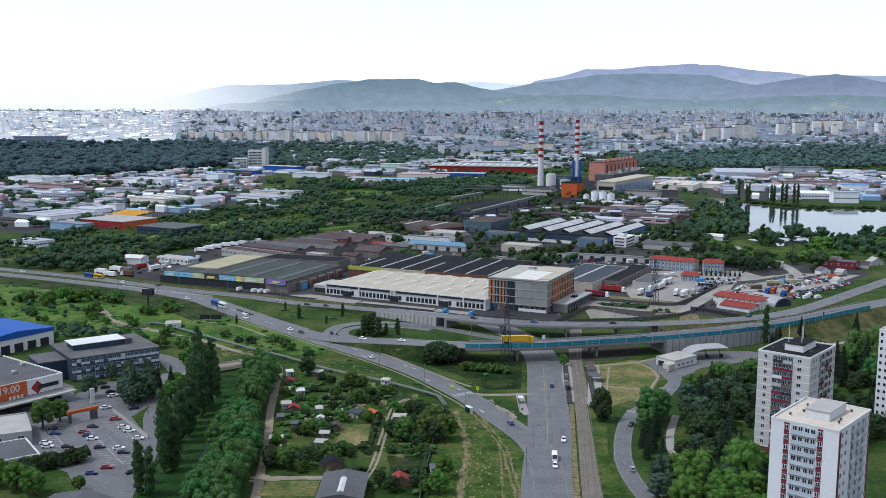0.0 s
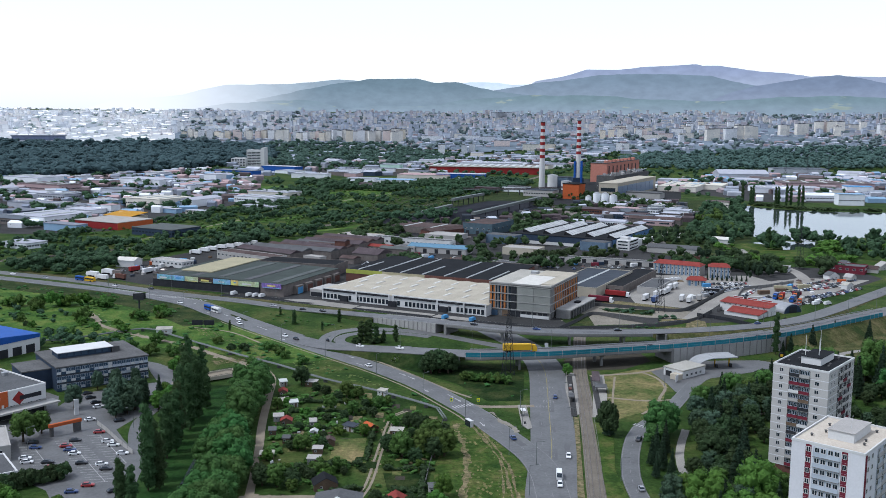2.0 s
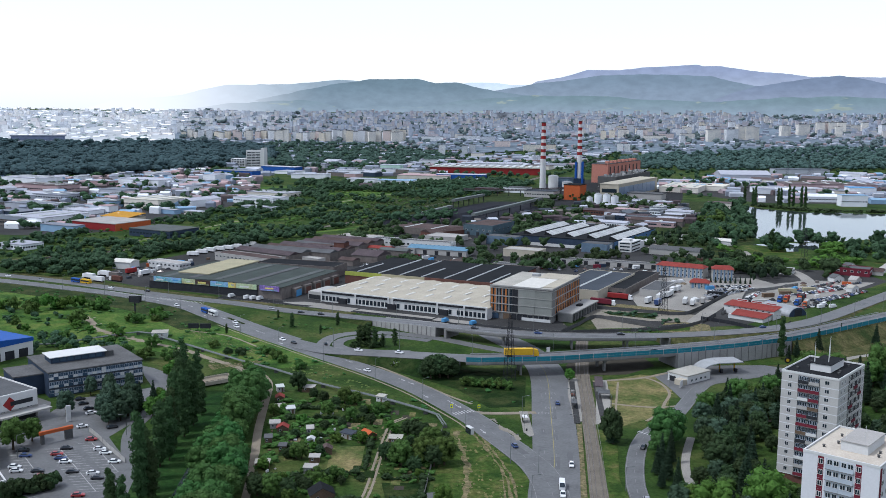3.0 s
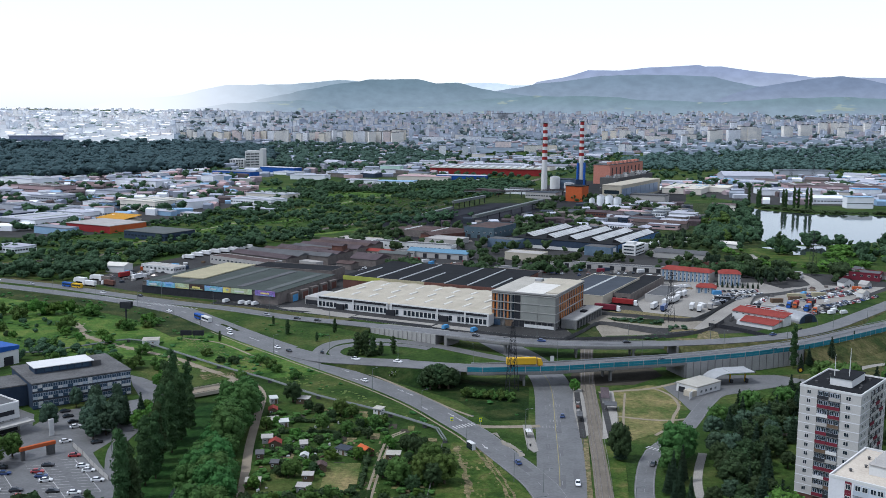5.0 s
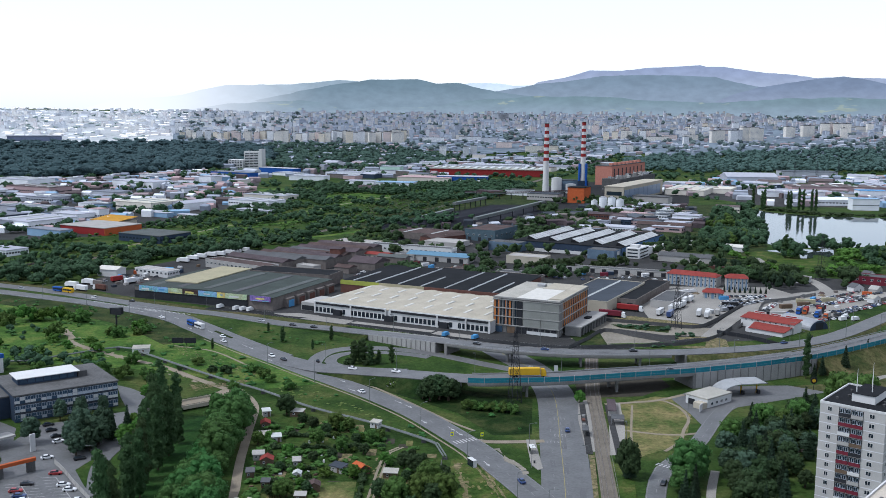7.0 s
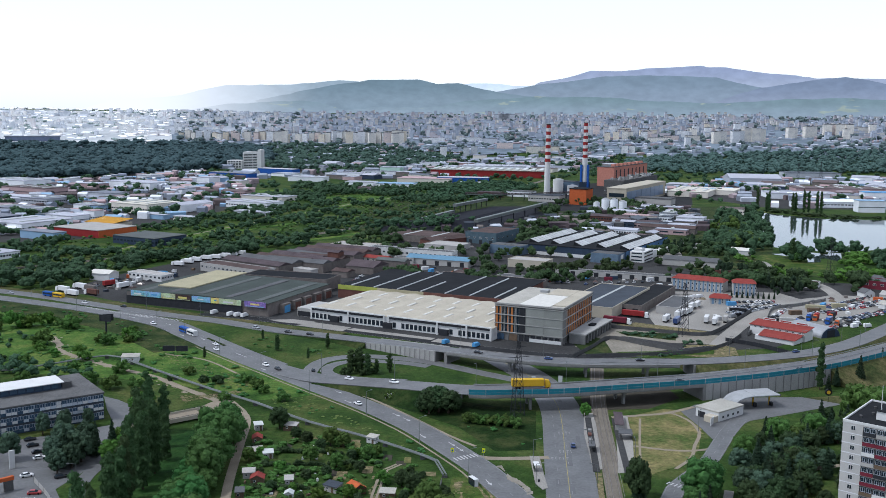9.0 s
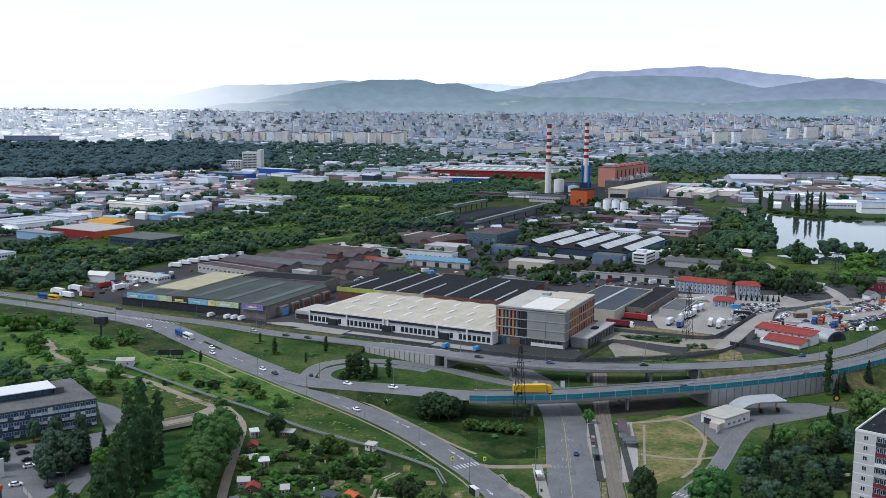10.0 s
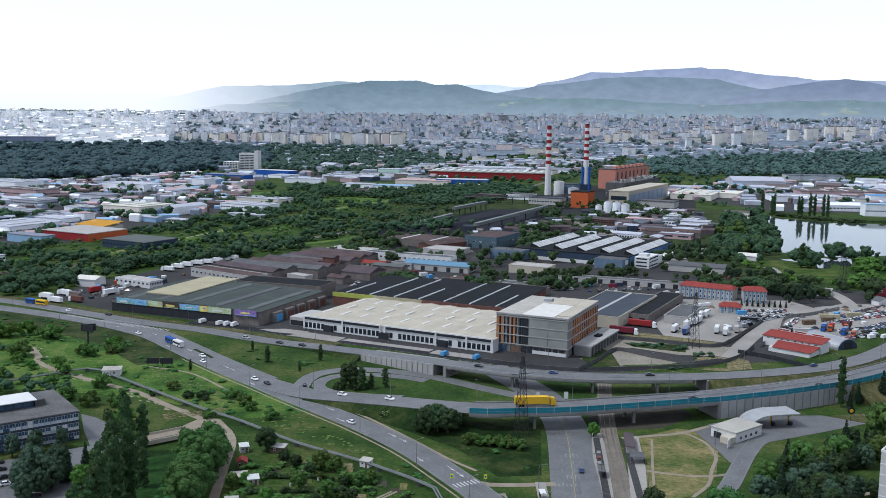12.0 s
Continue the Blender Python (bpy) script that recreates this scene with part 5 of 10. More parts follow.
# ---- trees ----
def leaf_cloud(lobes, count, size, rng, outward=0.75):
    """Small leaf clumps over the skins of several lobes: centre, radii."""
    vs, fs = [], []
    area = [(r[0] * r[1] + r[0] * r[2] + r[1] * r[2]) for _, r in lobes]
    tot = sum(area)
    for (c, r), a in zip(lobes, area):
        for _ in range(max(6, int(count * a / tot))):
            d = rng.normal(size=3)
            d /= np.linalg.norm(d)
            if d[2] < -0.55:
                d[2] *= -0.5
            k = rng.uniform(0.78, 1.08)
            p = np.array(c) + d * np.array(r) * k
            nrm = d * outward + rng.normal(size=3) * 0.38
            nrm /= np.linalg.norm(nrm) + 1e-6
            u = np.cross(nrm, rng.normal(size=3))
            u /= np.linalg.norm(u) + 1e-6
            v = np.cross(nrm, u)
            s = size * rng.uniform(0.6, 1.35)
            i = len(vs)
            vs += [tuple(p - u * s * 0.55), tuple(p + v * s * 0.42 - nrm * s * 0.12), tuple(p + u * s * 0.6), tuple(p - v * s * 0.42 - nrm * s * 0.1)]
            fs.append((i, i + 1, i + 2, i + 3))
    return vs, fs


def core(lobes, k=0.82):
    """Shaded inner mass of the lobes."""
    vs, fs = [], []
    bm = bmesh.new()
    bmesh.ops.create_icosphere(bm, subdivisions=1, radius=1.0)
    bv = [v.co.copy() for v in bm.verts]
    bf = [[v.index for v in f.verts] for f in bm.faces]
    bm.free()
    for c, r in lobes:
        i = len(vs)
        vs += [(c[0] + v.x * r[0] * k, c[1] + v.y * r[1] * k, c[2] + v.z * r[2] * k) for v in bv]
        fs += [tuple(i + q for q in f) for f in bf]
    return vs, fs


def crown_mesh(name, lobes, count, size, seed, outward=0.75):
    rng = np.random.default_rng(seed)
    v1, f1 = core(lobes)
    v2, f2 = leaf_cloud(lobes, count, size, rng, outward)
    n = len(v1)
    me = bpy.data.meshes.new(name)
    me.from_pydata(v1 + v2, [], f1 + [tuple(n + k for k in f) for f in f2])
    me.update()
    return me


def lobes_round(h, r, seed, n=14, low=0.28):
    rng = np.random.default_rng(seed)
    out = [((0, 0, h * 0.6), (r * 0.62, r * 0.62, h * 0.30))]
    for i in range(n):
        a = 2.4 * i + rng.uniform(-0.4, 0.4)
        u = (i + 0.5) / n
        z = h * (low + (0.93 - low) * u)
        rr = r * (0.30 + 0.45 * math.sin(math.pi * min(1, 0.18 + u * 0.78)))
        s = r * rng.uniform(0.28, 0.46)
        out.append(((math.cos(a) * rr, math.sin(a) * rr, z), (s, s, s * rng.uniform(0.75, 1.05))))
    return out


def trunk_mesh(h, r, seed, limbs=6, spread=0.5):
    rng = np.random.default_rng(seed)
    m = Mesh()
    b = (rng.uniform(-0.03, 0.03) * h, rng.uniform(-0.03, 0.03) * h, h * 0.45)
    m.tube((0, 0, -0.3), b, r, r * 0.65, 7)
    m.tube(b, (b[0] * 1.5, b[1] * 1.2, h * 0.8), r * 0.62, r * 0.2, 6)
    for i in range(limbs):
        a = 2 * math.pi * i / limbs + rng.uniform(-0.3, 0.3)
        z = h * rng.uniform(0.25, 0.5)
        k = z / (h * 0.45)
        m.tube((b[0] * min(1, k), b[1] * min(1, k), z), (math.cos(a) * spread * h * 0.4, math.sin(a) * spread * h * 0.4, z + h * rng.uniform(0.15, 0.28)), r * 0.35, r * 0.1, 5)
    return m


TREES = {}


def tree_kind(key, name, label, category, crown, leafm, trunk):
    crown.materials.append(M[leafm])
    tm = trunk.made("trunk")
    tm.materials.append(M["bark"])
    TREES[key] = (name, label, category, crown, tm)


LABEL_OAK = "broadleaf tree with full green crown"
for i, (h, r, lf) in enumerate(((11, 5.0, "leaf"), (9, 4.2, "leaf_fresh"), (13, 5.6, "leaf"), (8, 3.6, "leaf_dark"), (10, 5.2, "leaf_fresh"))):
    tree_kind("oak%d" % i, "broadleaf_tree", LABEL_OAK, "tree", crown_mesh("crown", lobes_round(h, r, 10 + i, 24), 1750, 0.63, 30 + i, 1.05), lf, trunk_mesh(h, 0.28 + 0.02 * h, 50 + i))
tree_kind("pine0", "broadleaf_tree", "blue-green tree with dense dark crown", "tree", crown_mesh("crown", lobes_round(9, 3.6, 19, 24), 1500, 0.6, 39, 1.05), "leaf_pine", trunk_mesh(9, 0.4, 59))
for i, (h, r) in enumerate(((10, 4.8), (12, 5.2))):
    tree_kind("creek%d" % i, "broadleaf_tree", "leafy green tree on the creek bank", "tree", crown_mesh("crown", lobes_round(h, r, 14 + i, 24), 1850, 0.62, 36 + i, 1.05), "leaf_creek", trunk_mesh(h, 0.4, 56 + i))
for i, (h, r) in enumerate(((22, 3.0), (18, 2.7))):
    lb = [((0.75 * math.sin(k * 2.1 + i), 0.75 * math.cos(k * 2.7), h * (0.10 + 0.86 * k / 13)), (r * (0.42 + 0.55 * math.sin(math.pi * min(1, 0.20 + 0.057 * k)) * (0.85 + 0.3 * math.sin(k * 4.1 + i)))  ,) * 2 + (h * 0.075,)) for k in range(14)]
    tree_kind("poplar%d" % i, "poplar", "tall narrow dark green columnar poplar", "tree", crown_mesh("crown", lb, 2000, 0.68, 70 + i, 0.55), "leaf_poplar", trunk_mesh(h, 0.3, 80 + i, 3, 0.1))
for i, h in enumerate((15, 11)):
    lb = [((0, 0, h * (0.10 + 0.088 * k)), ((h * 0.20 * (1 - k / 10.5),) * 2 + (h * 0.06,))) for k in range(10)]
    tree_kind("spruce%d" % i, "spruce", "dark green spruce with tapering crown", "tree", crown_mesh("crown", lb, 1300, 0.58, 90 + i, 0.4), "needle", trunk_mesh(h, 0.22, 95 + i, 2, 0.1))
for i, (h, r, lf) in enumerate(((3.2, 2.6, "leaf"), (2.4, 2.0, "leaf_dark"), (4.2, 2.8, "leaf_fresh"))):
    tree_kind("bush%d" % i, "bush", "rounded green bush in rough grass", "bush", crown_mesh("crown", lobes_round(h, r, 110 + i, 8, 0.15), 500, 0.6, 120 + i), lf, trunk_mesh(h * 0.8, 0.1, 130 + i, 4))


def tree(key, x, y, s=1.0, turn=None, z=None, label="", slim=1.0):
    name, lab, cat, crown, tm = TREES[key]
    turn = random.uniform(0, 360) if turn is None else turn
    zz = ground_z(x, y) if z is None else z
    if cat == "bush":
        t = tagged(part(name, crown, None), label or lab, cat, "bushes")
        t.matrix_basis = pose(x, y, zz, 0, 0, turn) @ Matrix.Diagonal((s * slim, s * slim, s * random.uniform(0.92, 1.1), 1))
        return t
    t = thing(name, label or lab, cat, pose(x, y, zz, 0, 0, turn) @ Matrix.Diagonal((s * slim, s * slim, s * random.uniform(0.92, 1.1), 1)), "trees")
    part("trunk", tm, None, t)
    part("crown", crown, None, t)
    return t


def woodland(name, label, spots, material, size, height, seed, kind_size=1.6, quads=34, lob=5):
    """Many crowns in one mesh: far woods that nobody could count."""
    rng = np.random.default_rng(seed)
    protos = []
    for k in range(5):
        lb = [((0, 0, 0.55), (0.40, 0.40, 0.42))]
        for i in range(lob):
            a = 2.4 * i + rng.uniform(0, 1)
            lb.append(((math.cos(a) * 0.28, math.sin(a) * 0.28, rng.uniform(0.35, 0.85)), (0.24, 0.24, 0.2)))
        v1, f1 = core(lb, 0.9)
        v2, f2 = leaf_cloud(lb, quads, kind_size / 10.0 * 1.6, rng, 1.3)
        protos.append((np.array(v1 + v2), f1, [tuple(len(v1) + q for q in f) for f in f2]))
    V, F = [], []
    base = 0
    for (x, y) in spots:
        v, f1, f2 = protos[int(rng.integers(5))]
        a = rng.uniform(0, 6.283)
        big = rng.uniform(0.0, 1.0) ** 1.6
        s = size * (0.62 + 0.95 * big)
        hh = height * (0.6 + 0.8 * big)
        c, sn = math.cos(a), math.sin(a)
        w = np.empty_like(v)
        w[:, 0] = (v[:, 0] * c - v[:, 1] * sn) * s + x
        w[:, 1] = (v[:, 0] * sn + v[:, 1] * c) * s + y
        w[:, 2] = v[:, 2] * hh + ground_z(x, y) - 0.3
        V.append(w)
        F += [tuple(base + q for q in f) for f in f1] + [tuple(base + q for q in f) for f in f2]
        base += len(v)
    me = bpy.data.meshes.new(name)
    me.from_pydata(np.concatenate(V).tolist(), [], F)
    me.update()
    return tagged(part(name, me, M[material]), label, "woodland", kind="stuff")


def inside(p, poly):
    x, y = p
    ok = False
    for i in range(len(poly)):
        (x1, y1), (x2, y2) = poly[i], poly[i - 1]
        if (y1 > y) != (y2 > y) and x < (x2 - x1) * (y - y1) / (y2 - y1) + x1:
            ok = not ok
    return ok


def scatter(poly, n, seed, gap=0.0, holes=()):
    rng = np.random.default_rng(seed)
    xs, ys = [p[0] for p in poly], [p[1] for p in poly]
    out = []
    tries = 0
    while len(out) < n and tries < n * 12:
        tries += 1
        p = (rng.uniform(min(xs), max(xs)), rng.uniform(min(ys), max(ys)))
        if not inside(p, poly) or any(inside(p, h) for h in holes):
            continue
        if gap and any((p[0] - q[0]) ** 2 + (p[1] - q[1]) ** 2 < gap * gap for q in out[-400:]):
            continue
        out.append(p)
    return out


def clumpy(poly, n, seed, scale=0.012, cut=0.0, holes=()):
    """Scattered spots that gather in thickets and leave clearings."""
    return [p for p in scatter(poly, n, seed, 0, holes) if noise.noise(Vector((p[0] * scale, p[1] * scale, seed))) > cut]


# belt of thickets along the railway
BELT = [(-420, 860), (-300, 1130), (-210, 1590), (60, 1850), (150, 1720), (20, 1370), (-90, 1080), (-250, 830), (-330, 755)]
RAIL = spline([(-520, 640, 0), (-350, 800, 0), (-248, 905, 0), (-165, 1010, 0), (-98, 1118, 0), (-40, 1270, 0), (40, 1480, 0), (110, 1700, 0), (200, 2000, 0)], 14)
STRIP = spline([(-300, 900, 0), (-240, 1080, 0), (-184, 1237, 0), (-148, 1340, 0), (-117, 1421, 0), (-50, 1549, 0), (20, 1700, 0)], 14)
STRIPS = [spline([(-372, 850, 0), (-270, 985, 0), (-195, 1110, 0), (-134, 1215, 0), (-79, 1323, 0), (-21, 1379, 0)], 14), spline([(-270, 870, 0), (-190, 950, 0), (-118, 1026, 0), (-93, 1062, 0), (-59, 1102, 0), (-34, 1162, 0)], 14)]
GLADES = [[(-197, 1478), (-136, 1538), (-81, 1493), (-141, 1418)], [(-302, 1465), (-258, 1544), (-204, 1530), (-216, 1619), (-322, 1605)], [(-120, 1250), (-70, 1340), (-30, 1350), (-70, 1240)]]


def clear_of(p, line, d):
    return all((p[0] - q.x) ** 2 + (p[1] - q.y) ** 2 > d * d for q in line)


woodland("belt_woodland", "dense green thicket belt along the railway", [p for p in clumpy(BELT, 3300, 3, 0.014, -0.15, GLADES) if clear_of(p, RAIL, 10) and clear_of(p, STRIP, 11) and all(clear_of(p, q, 8) for q in STRIPS)], "leaf_far", 6.2, 6.4, 4, 0.8, 34, 3)
woodland("ride_thicket", "dark thicket between rides and depots", [p for p in scatter([(-270, 1430), (-200, 1420), (-100, 1470), (-60, 1560), (-130, 1570), (-140, 1660), (-250, 1720)], 330, 42, 0, GLADES) if clear_of(p, STRIP, 11)] + scatter([(-60, 1600), (20, 1640), (70, 1760), (-40, 1660)], 120, 43), "leaf_far", 8.5, 8, 44, 0.9, 26, 3)
woodland("plant_thicket", "dark thicket beside the coal yard", scatter([(-20, 1420), (60, 1450), (150, 1700), (60, 1850), (-40, 1560)], 330, 39) + scatter([(-90, 1090), (-20, 1110), (30, 1180), (-60, 1200)], 60, 40), "leaf_far", 8, 8, 41, 0.9, 30, 3)
woodland("low_thicket", "low bright shrubs along the railway", [p for p in clumpy(BELT, 1900, 33, 0.02, -0.3) if clear_of(p, RAIL, 7) and clear_of(p, STRIP, 4)], "leaf", 4.0, 2.6, 34, 1.2, 18, 2)
rb = tagged(part("railway", band(RAIL, -5, 5, 0.03), M["ballast"]), "double railway line through thickets", "railway", kind="structure")
for o in (-2.9, -1.45, 1.45, 2.9):
    part("rail", band(RAIL, o - 0.08, o + 0.08, 0.04, 0.2), M["rail"], rb)
for q in STRIPS:
    tagged(part("meadow_strip", band(q, -5, 5, 0.02), M["meadow"]), "narrow grass ride through thickets", "lawn", kind="structure")
for q in GLADES:
    patch("lawn_glade", q, M["meadow"], "open grass glade among thickets", 0.02, "lawn")
tagged(part("meadow_strip", band(STRIP, -8, 8, 0.02), M["meadow"]), "open grass strip through thickets", "lawn", kind="structure")
LAYER[0] += 0.002
tagged(part("path", band(STRIP, -1.3, 1.3, 0.05), M["path"]), "pale dirt track along a grass ride", "path", kind="structure")
OFFICE_PLOT = [(-500, 2080), (-385, 2080), (-370, 2180), (-490, 2190)]
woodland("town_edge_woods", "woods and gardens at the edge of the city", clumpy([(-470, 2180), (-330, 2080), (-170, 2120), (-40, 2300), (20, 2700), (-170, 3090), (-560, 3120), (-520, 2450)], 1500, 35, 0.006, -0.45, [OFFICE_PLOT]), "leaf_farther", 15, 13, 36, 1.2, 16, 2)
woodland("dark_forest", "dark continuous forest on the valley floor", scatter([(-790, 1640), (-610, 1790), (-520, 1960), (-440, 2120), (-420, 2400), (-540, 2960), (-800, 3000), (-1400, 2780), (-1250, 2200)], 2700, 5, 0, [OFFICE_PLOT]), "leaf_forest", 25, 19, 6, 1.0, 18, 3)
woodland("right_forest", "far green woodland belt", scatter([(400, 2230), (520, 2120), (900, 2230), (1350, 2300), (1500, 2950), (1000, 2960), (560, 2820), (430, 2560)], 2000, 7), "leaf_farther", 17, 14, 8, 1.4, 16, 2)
woodland("lake_shore_woods", "bushes and trees round the lake", clumpy([(240, 890), (290, 960), (325, 1060), (352, 1200), (390, 1340), (345, 1320), (292, 1170), (262, 1080), (232, 960)], 190, 9, 0.03, -0.2) +
         scatter([(396, 962), (436, 985), (370, 815), (330, 850)], 40, 10) + scatter([(305, 938), (322, 960), (384, 968), (366, 945)], 16, 110) + scatter([(283, 905), (292, 892), (303, 897), (306, 922), (292, 925)], 12, 26), "leaf_far", 9.5, 11, 11, 0.9, 50, 5)
woodland("far_shore_shrubs", "dark shrubs along the far lake shore", scatter([(400, 1350), (455, 1266), (560, 1254), (760, 1244), (770, 1262), (560, 1272), (465, 1290), (415, 1362)], 150, 22), "leaf_dark", 8, 4, 23, 1.2, 24, 3)
woodland("shore_willows", "lighter green trees beside the lake path", clumpy([(245, 960), (285, 985), (320, 1130), (310, 1200), (275, 1120), (240, 1000)], 70, 24, 0.03, -0.1), "leaf", 9, 10, 25, 1.0, 60, 5)
woodland("right_scrub", "scrub and trees beyond the yards", [p for p in clumpy([(230, 800), (420, 800), (470, 930), (300, 940), (240, 900)], 260, 12, 0.03, -0.1, [[(258, 842), (300, 846), (322, 890), (350, 940), (290, 955), (262, 930)]]) if clear_of(p, YARD_ROAD, 9)], "leaf_fresh", 7, 6, 13, 1.2, 60)
woodland("mid_scrub", "trees scattered between industrial halls", clumpy([(-120, 930), (230, 880), (300, 1200), (230, 1500), (60, 1300), (-60, 1080)], 1000, 14, 0.015, -0.1, [[(160, 1040), (258, 1050), (292, 1160), (312, 1250), (225, 1260), (160, 1200)], [(-60, 930), (60, 930), (66, 1050), (-30, 1060)], [(-84, 1060), (40, 1080), (120, 1262), (100, 1376), (40, 1376), (-60, 1150)]]), "leaf_dark", 7.2, 8, 15, 0.85, 34, 3)
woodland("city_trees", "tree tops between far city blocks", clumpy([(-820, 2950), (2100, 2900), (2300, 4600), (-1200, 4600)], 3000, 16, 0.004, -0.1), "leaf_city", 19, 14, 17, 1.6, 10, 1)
woodland("suburb_trees", "tree tops between far suburbs, pale with painted haze", clumpy([(-2200, 3080), (-1400, 2990), (-800, 3080), (-900, 4500), (-2400, 4500)], 800, 116, 0.004, -0.1), "leaf_suburb", 20, 9, 117, 1.6, 8, 1)
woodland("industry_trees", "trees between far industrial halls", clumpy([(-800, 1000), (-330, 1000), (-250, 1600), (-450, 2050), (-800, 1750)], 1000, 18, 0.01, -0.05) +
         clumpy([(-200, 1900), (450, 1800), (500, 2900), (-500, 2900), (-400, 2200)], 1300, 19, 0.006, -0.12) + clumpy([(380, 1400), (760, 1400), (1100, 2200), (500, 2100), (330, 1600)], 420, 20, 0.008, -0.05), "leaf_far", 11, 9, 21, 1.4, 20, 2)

# near woods: right of the side street, round the towers
rng = np.random.default_rng(77)
for i, (x, y) in enumerate(scatter([(86, 352), (97, 378), (103, 408), (116, 430), (150, 445), (235, 430), (235, 380), (170, 340), (118, 335), (108, 300), (84, 296), (82, 330)], 105, 78, 4.4,
                                   [[(104, 325), (145, 325), (150, 368), (112, 370)]])):
    key = ["pine0", "oak3", "oak3", "spruce0", "spruce0", "spruce0", "oak3", "oak0"][int(rng.integers(8))]
    tree(key, x, y, float(rng.uniform(0.6, 1.0)))
for i, (x, y) in enumerate(scatter([(68, 262), (92, 262), (110, 300), (70, 300)], 14, 79, 5.5)):
    tree("oak1" if i % 2 else "oak4", x, y, 0.95)
tree("spruce0", 60.9, 376, 0.8)
tree("oak3", 60.7, 377, 1.5, slim=0.72)
tree("oak3", 61.3, 375.5, 1.1, slim=0.8)
tree("creek1", 79, 371, 1.25, slim=0.9)
tree("creek0", 83, 378, 1.25, slim=0.9)
tree("creek0", 76, 364, 0.9)
tree("oak4", 79, 303, 1.3)
tree("oak4", 96, 309, 1.35)
for x, y, s in ((71, 345, 0.8), (73.5, 340, 0.9), (70, 333, 0.65), (75, 332, 0.75), (78, 356, 0.9), (74, 352, 0.85)):
    tree("spruce0", x, y, s, slim=0.8)
for i, (x, y) in enumerate(scatter([(112, 428), (122, 440), (138, 448), (152, 455), (156, 440), (132, 424)], 15, 182, 4.5)):
    tree(("spruce0", "oak3", "spruce0", "oak0", "oak3")[i % 5], x, y, 0.75 + 0.06 * (i % 5))
# dark park trees beyond the footpath
rng = np.random.default_rng(177)
for i, (x, y) in enumerate(scatter([(88, 318), (92, 345), (93, 372), (100, 392), (112, 408), (126, 414), (120, 384), (106, 360), (103, 330), (100, 312)], 34, 179, 4.2)):
    tree(("spruce0", "oak3", "pine0", "spruce0", "oak3", "oak3")[i % 6], x, y, float(rng.uniform(0.75, 1.1)))
for i, (x, y) in enumerate(scatter([(66, 300), (72, 316), (84, 312), (100, 306), (102, 296), (84, 290), (68, 288)], 16, 180, 4.5)):
    tree(("oak3", "oak4", "pine0", "spruce0")[i % 4], x, y, float(rng.uniform(0.8, 1.15)))
for i, (x, y) in enumerate(scatter([(150, 458), (176, 472), (205, 484), (215, 470), (190, 455), (160, 440)], 14, 181, 5)):
    tree(("spruce0", "oak3", "oak0", "bush0")[i % 4], x, y, float(rng.uniform(0.7, 1.1)))
for i, (x, y) in enumerate(scatter([(150, 450), (176, 464), (230, 478), (300, 480), (260, 430), (180, 425)], 40, 178, 5.5)):
    tree(["oak0", "creek1", "spruce0", "oak2", "oak0"][i % 5], x, y, 1.0 + 0.12 * (i % 5))
for x, y, s in ((93, 352, 1.5), (97, 362, 1.4), (103, 372, 1.4), (96, 380, 1.35), (108, 388, 1.5), (117, 400, 1.4), (130, 420, 1.4), (122, 412, 1.3), (100, 400, 1.3)):
    tree("pine0" if s < 1.4 else "oak3", x, y, s * 0.8)
# creek valley trees
for i, (x, y) in enumerate(scatter([(-67, 300), (-71, 345), (-74, 380), (-79, 436), (-84, 436), (-86, 418), (-85, 385), (-82, 345), (-77, 300), (-75, 270), (-64, 270)], 44, 81, 4.0)):
    tree("creek%d" % (i % 2), x, y, float(rng.uniform(0.8, 1.2)))
for x, y, s in ((-95.3, 316.6, 1.2), (-92.5, 319, 1.1), (-96.5, 325, 1.0), (-98, 346.7, 1.25), (-96.5, 353, 1.15), (-98.3, 361, 1.3), (-99.5, 369, 1.2), (-98.1, 378, 1.35), (-101.5, 386, 1.4), (-98.5, 392, 1.4), (-98.6, 405, 0.95), (-94, 296, 0.9), (-97.5, 297, 0.85), (-100.8, 306, 0.8), (-99, 335, 0.9), (-113, 433, 1.1), (-108, 436, 1.0), (-104, 418, 0.7)):
    tree("poplar0" if int(x) % 2 else "poplar1", x, y, s, slim=0.78)
for x, y in ((406, 1380), (410, 1345), (435, 1328), (440, 1332), (450, 1330), (456, 1331), (459, 1310), (464, 1309), (401, 1326)):
    tree("poplar0", x, y, 1.25, slim=0.62)
tree("poplar1", 166.5, 506.5, 1.15, slim=0.6)
tree("poplar0", 289, 902, 0.85, slim=1.2)
tree("creek0", 293, 899, 0.8)
for x, y, s in ((-121, 549, 0.3), (-88, 566, 0.5), (-70, 551, 0.3), (-63, 572, 0.45), (-100, 590, 0.3)):
    tree("poplar1", x, y, s)
for x, y, s in ((-8, 463, 1.15), (-4, 465, 1.35), (0, 464, 1.2), (-6, 468, 1.2), (2, 468, 0.9), (-11, 466, 0.8)):
    tree("oak3", x, y, s, slim=1.05)

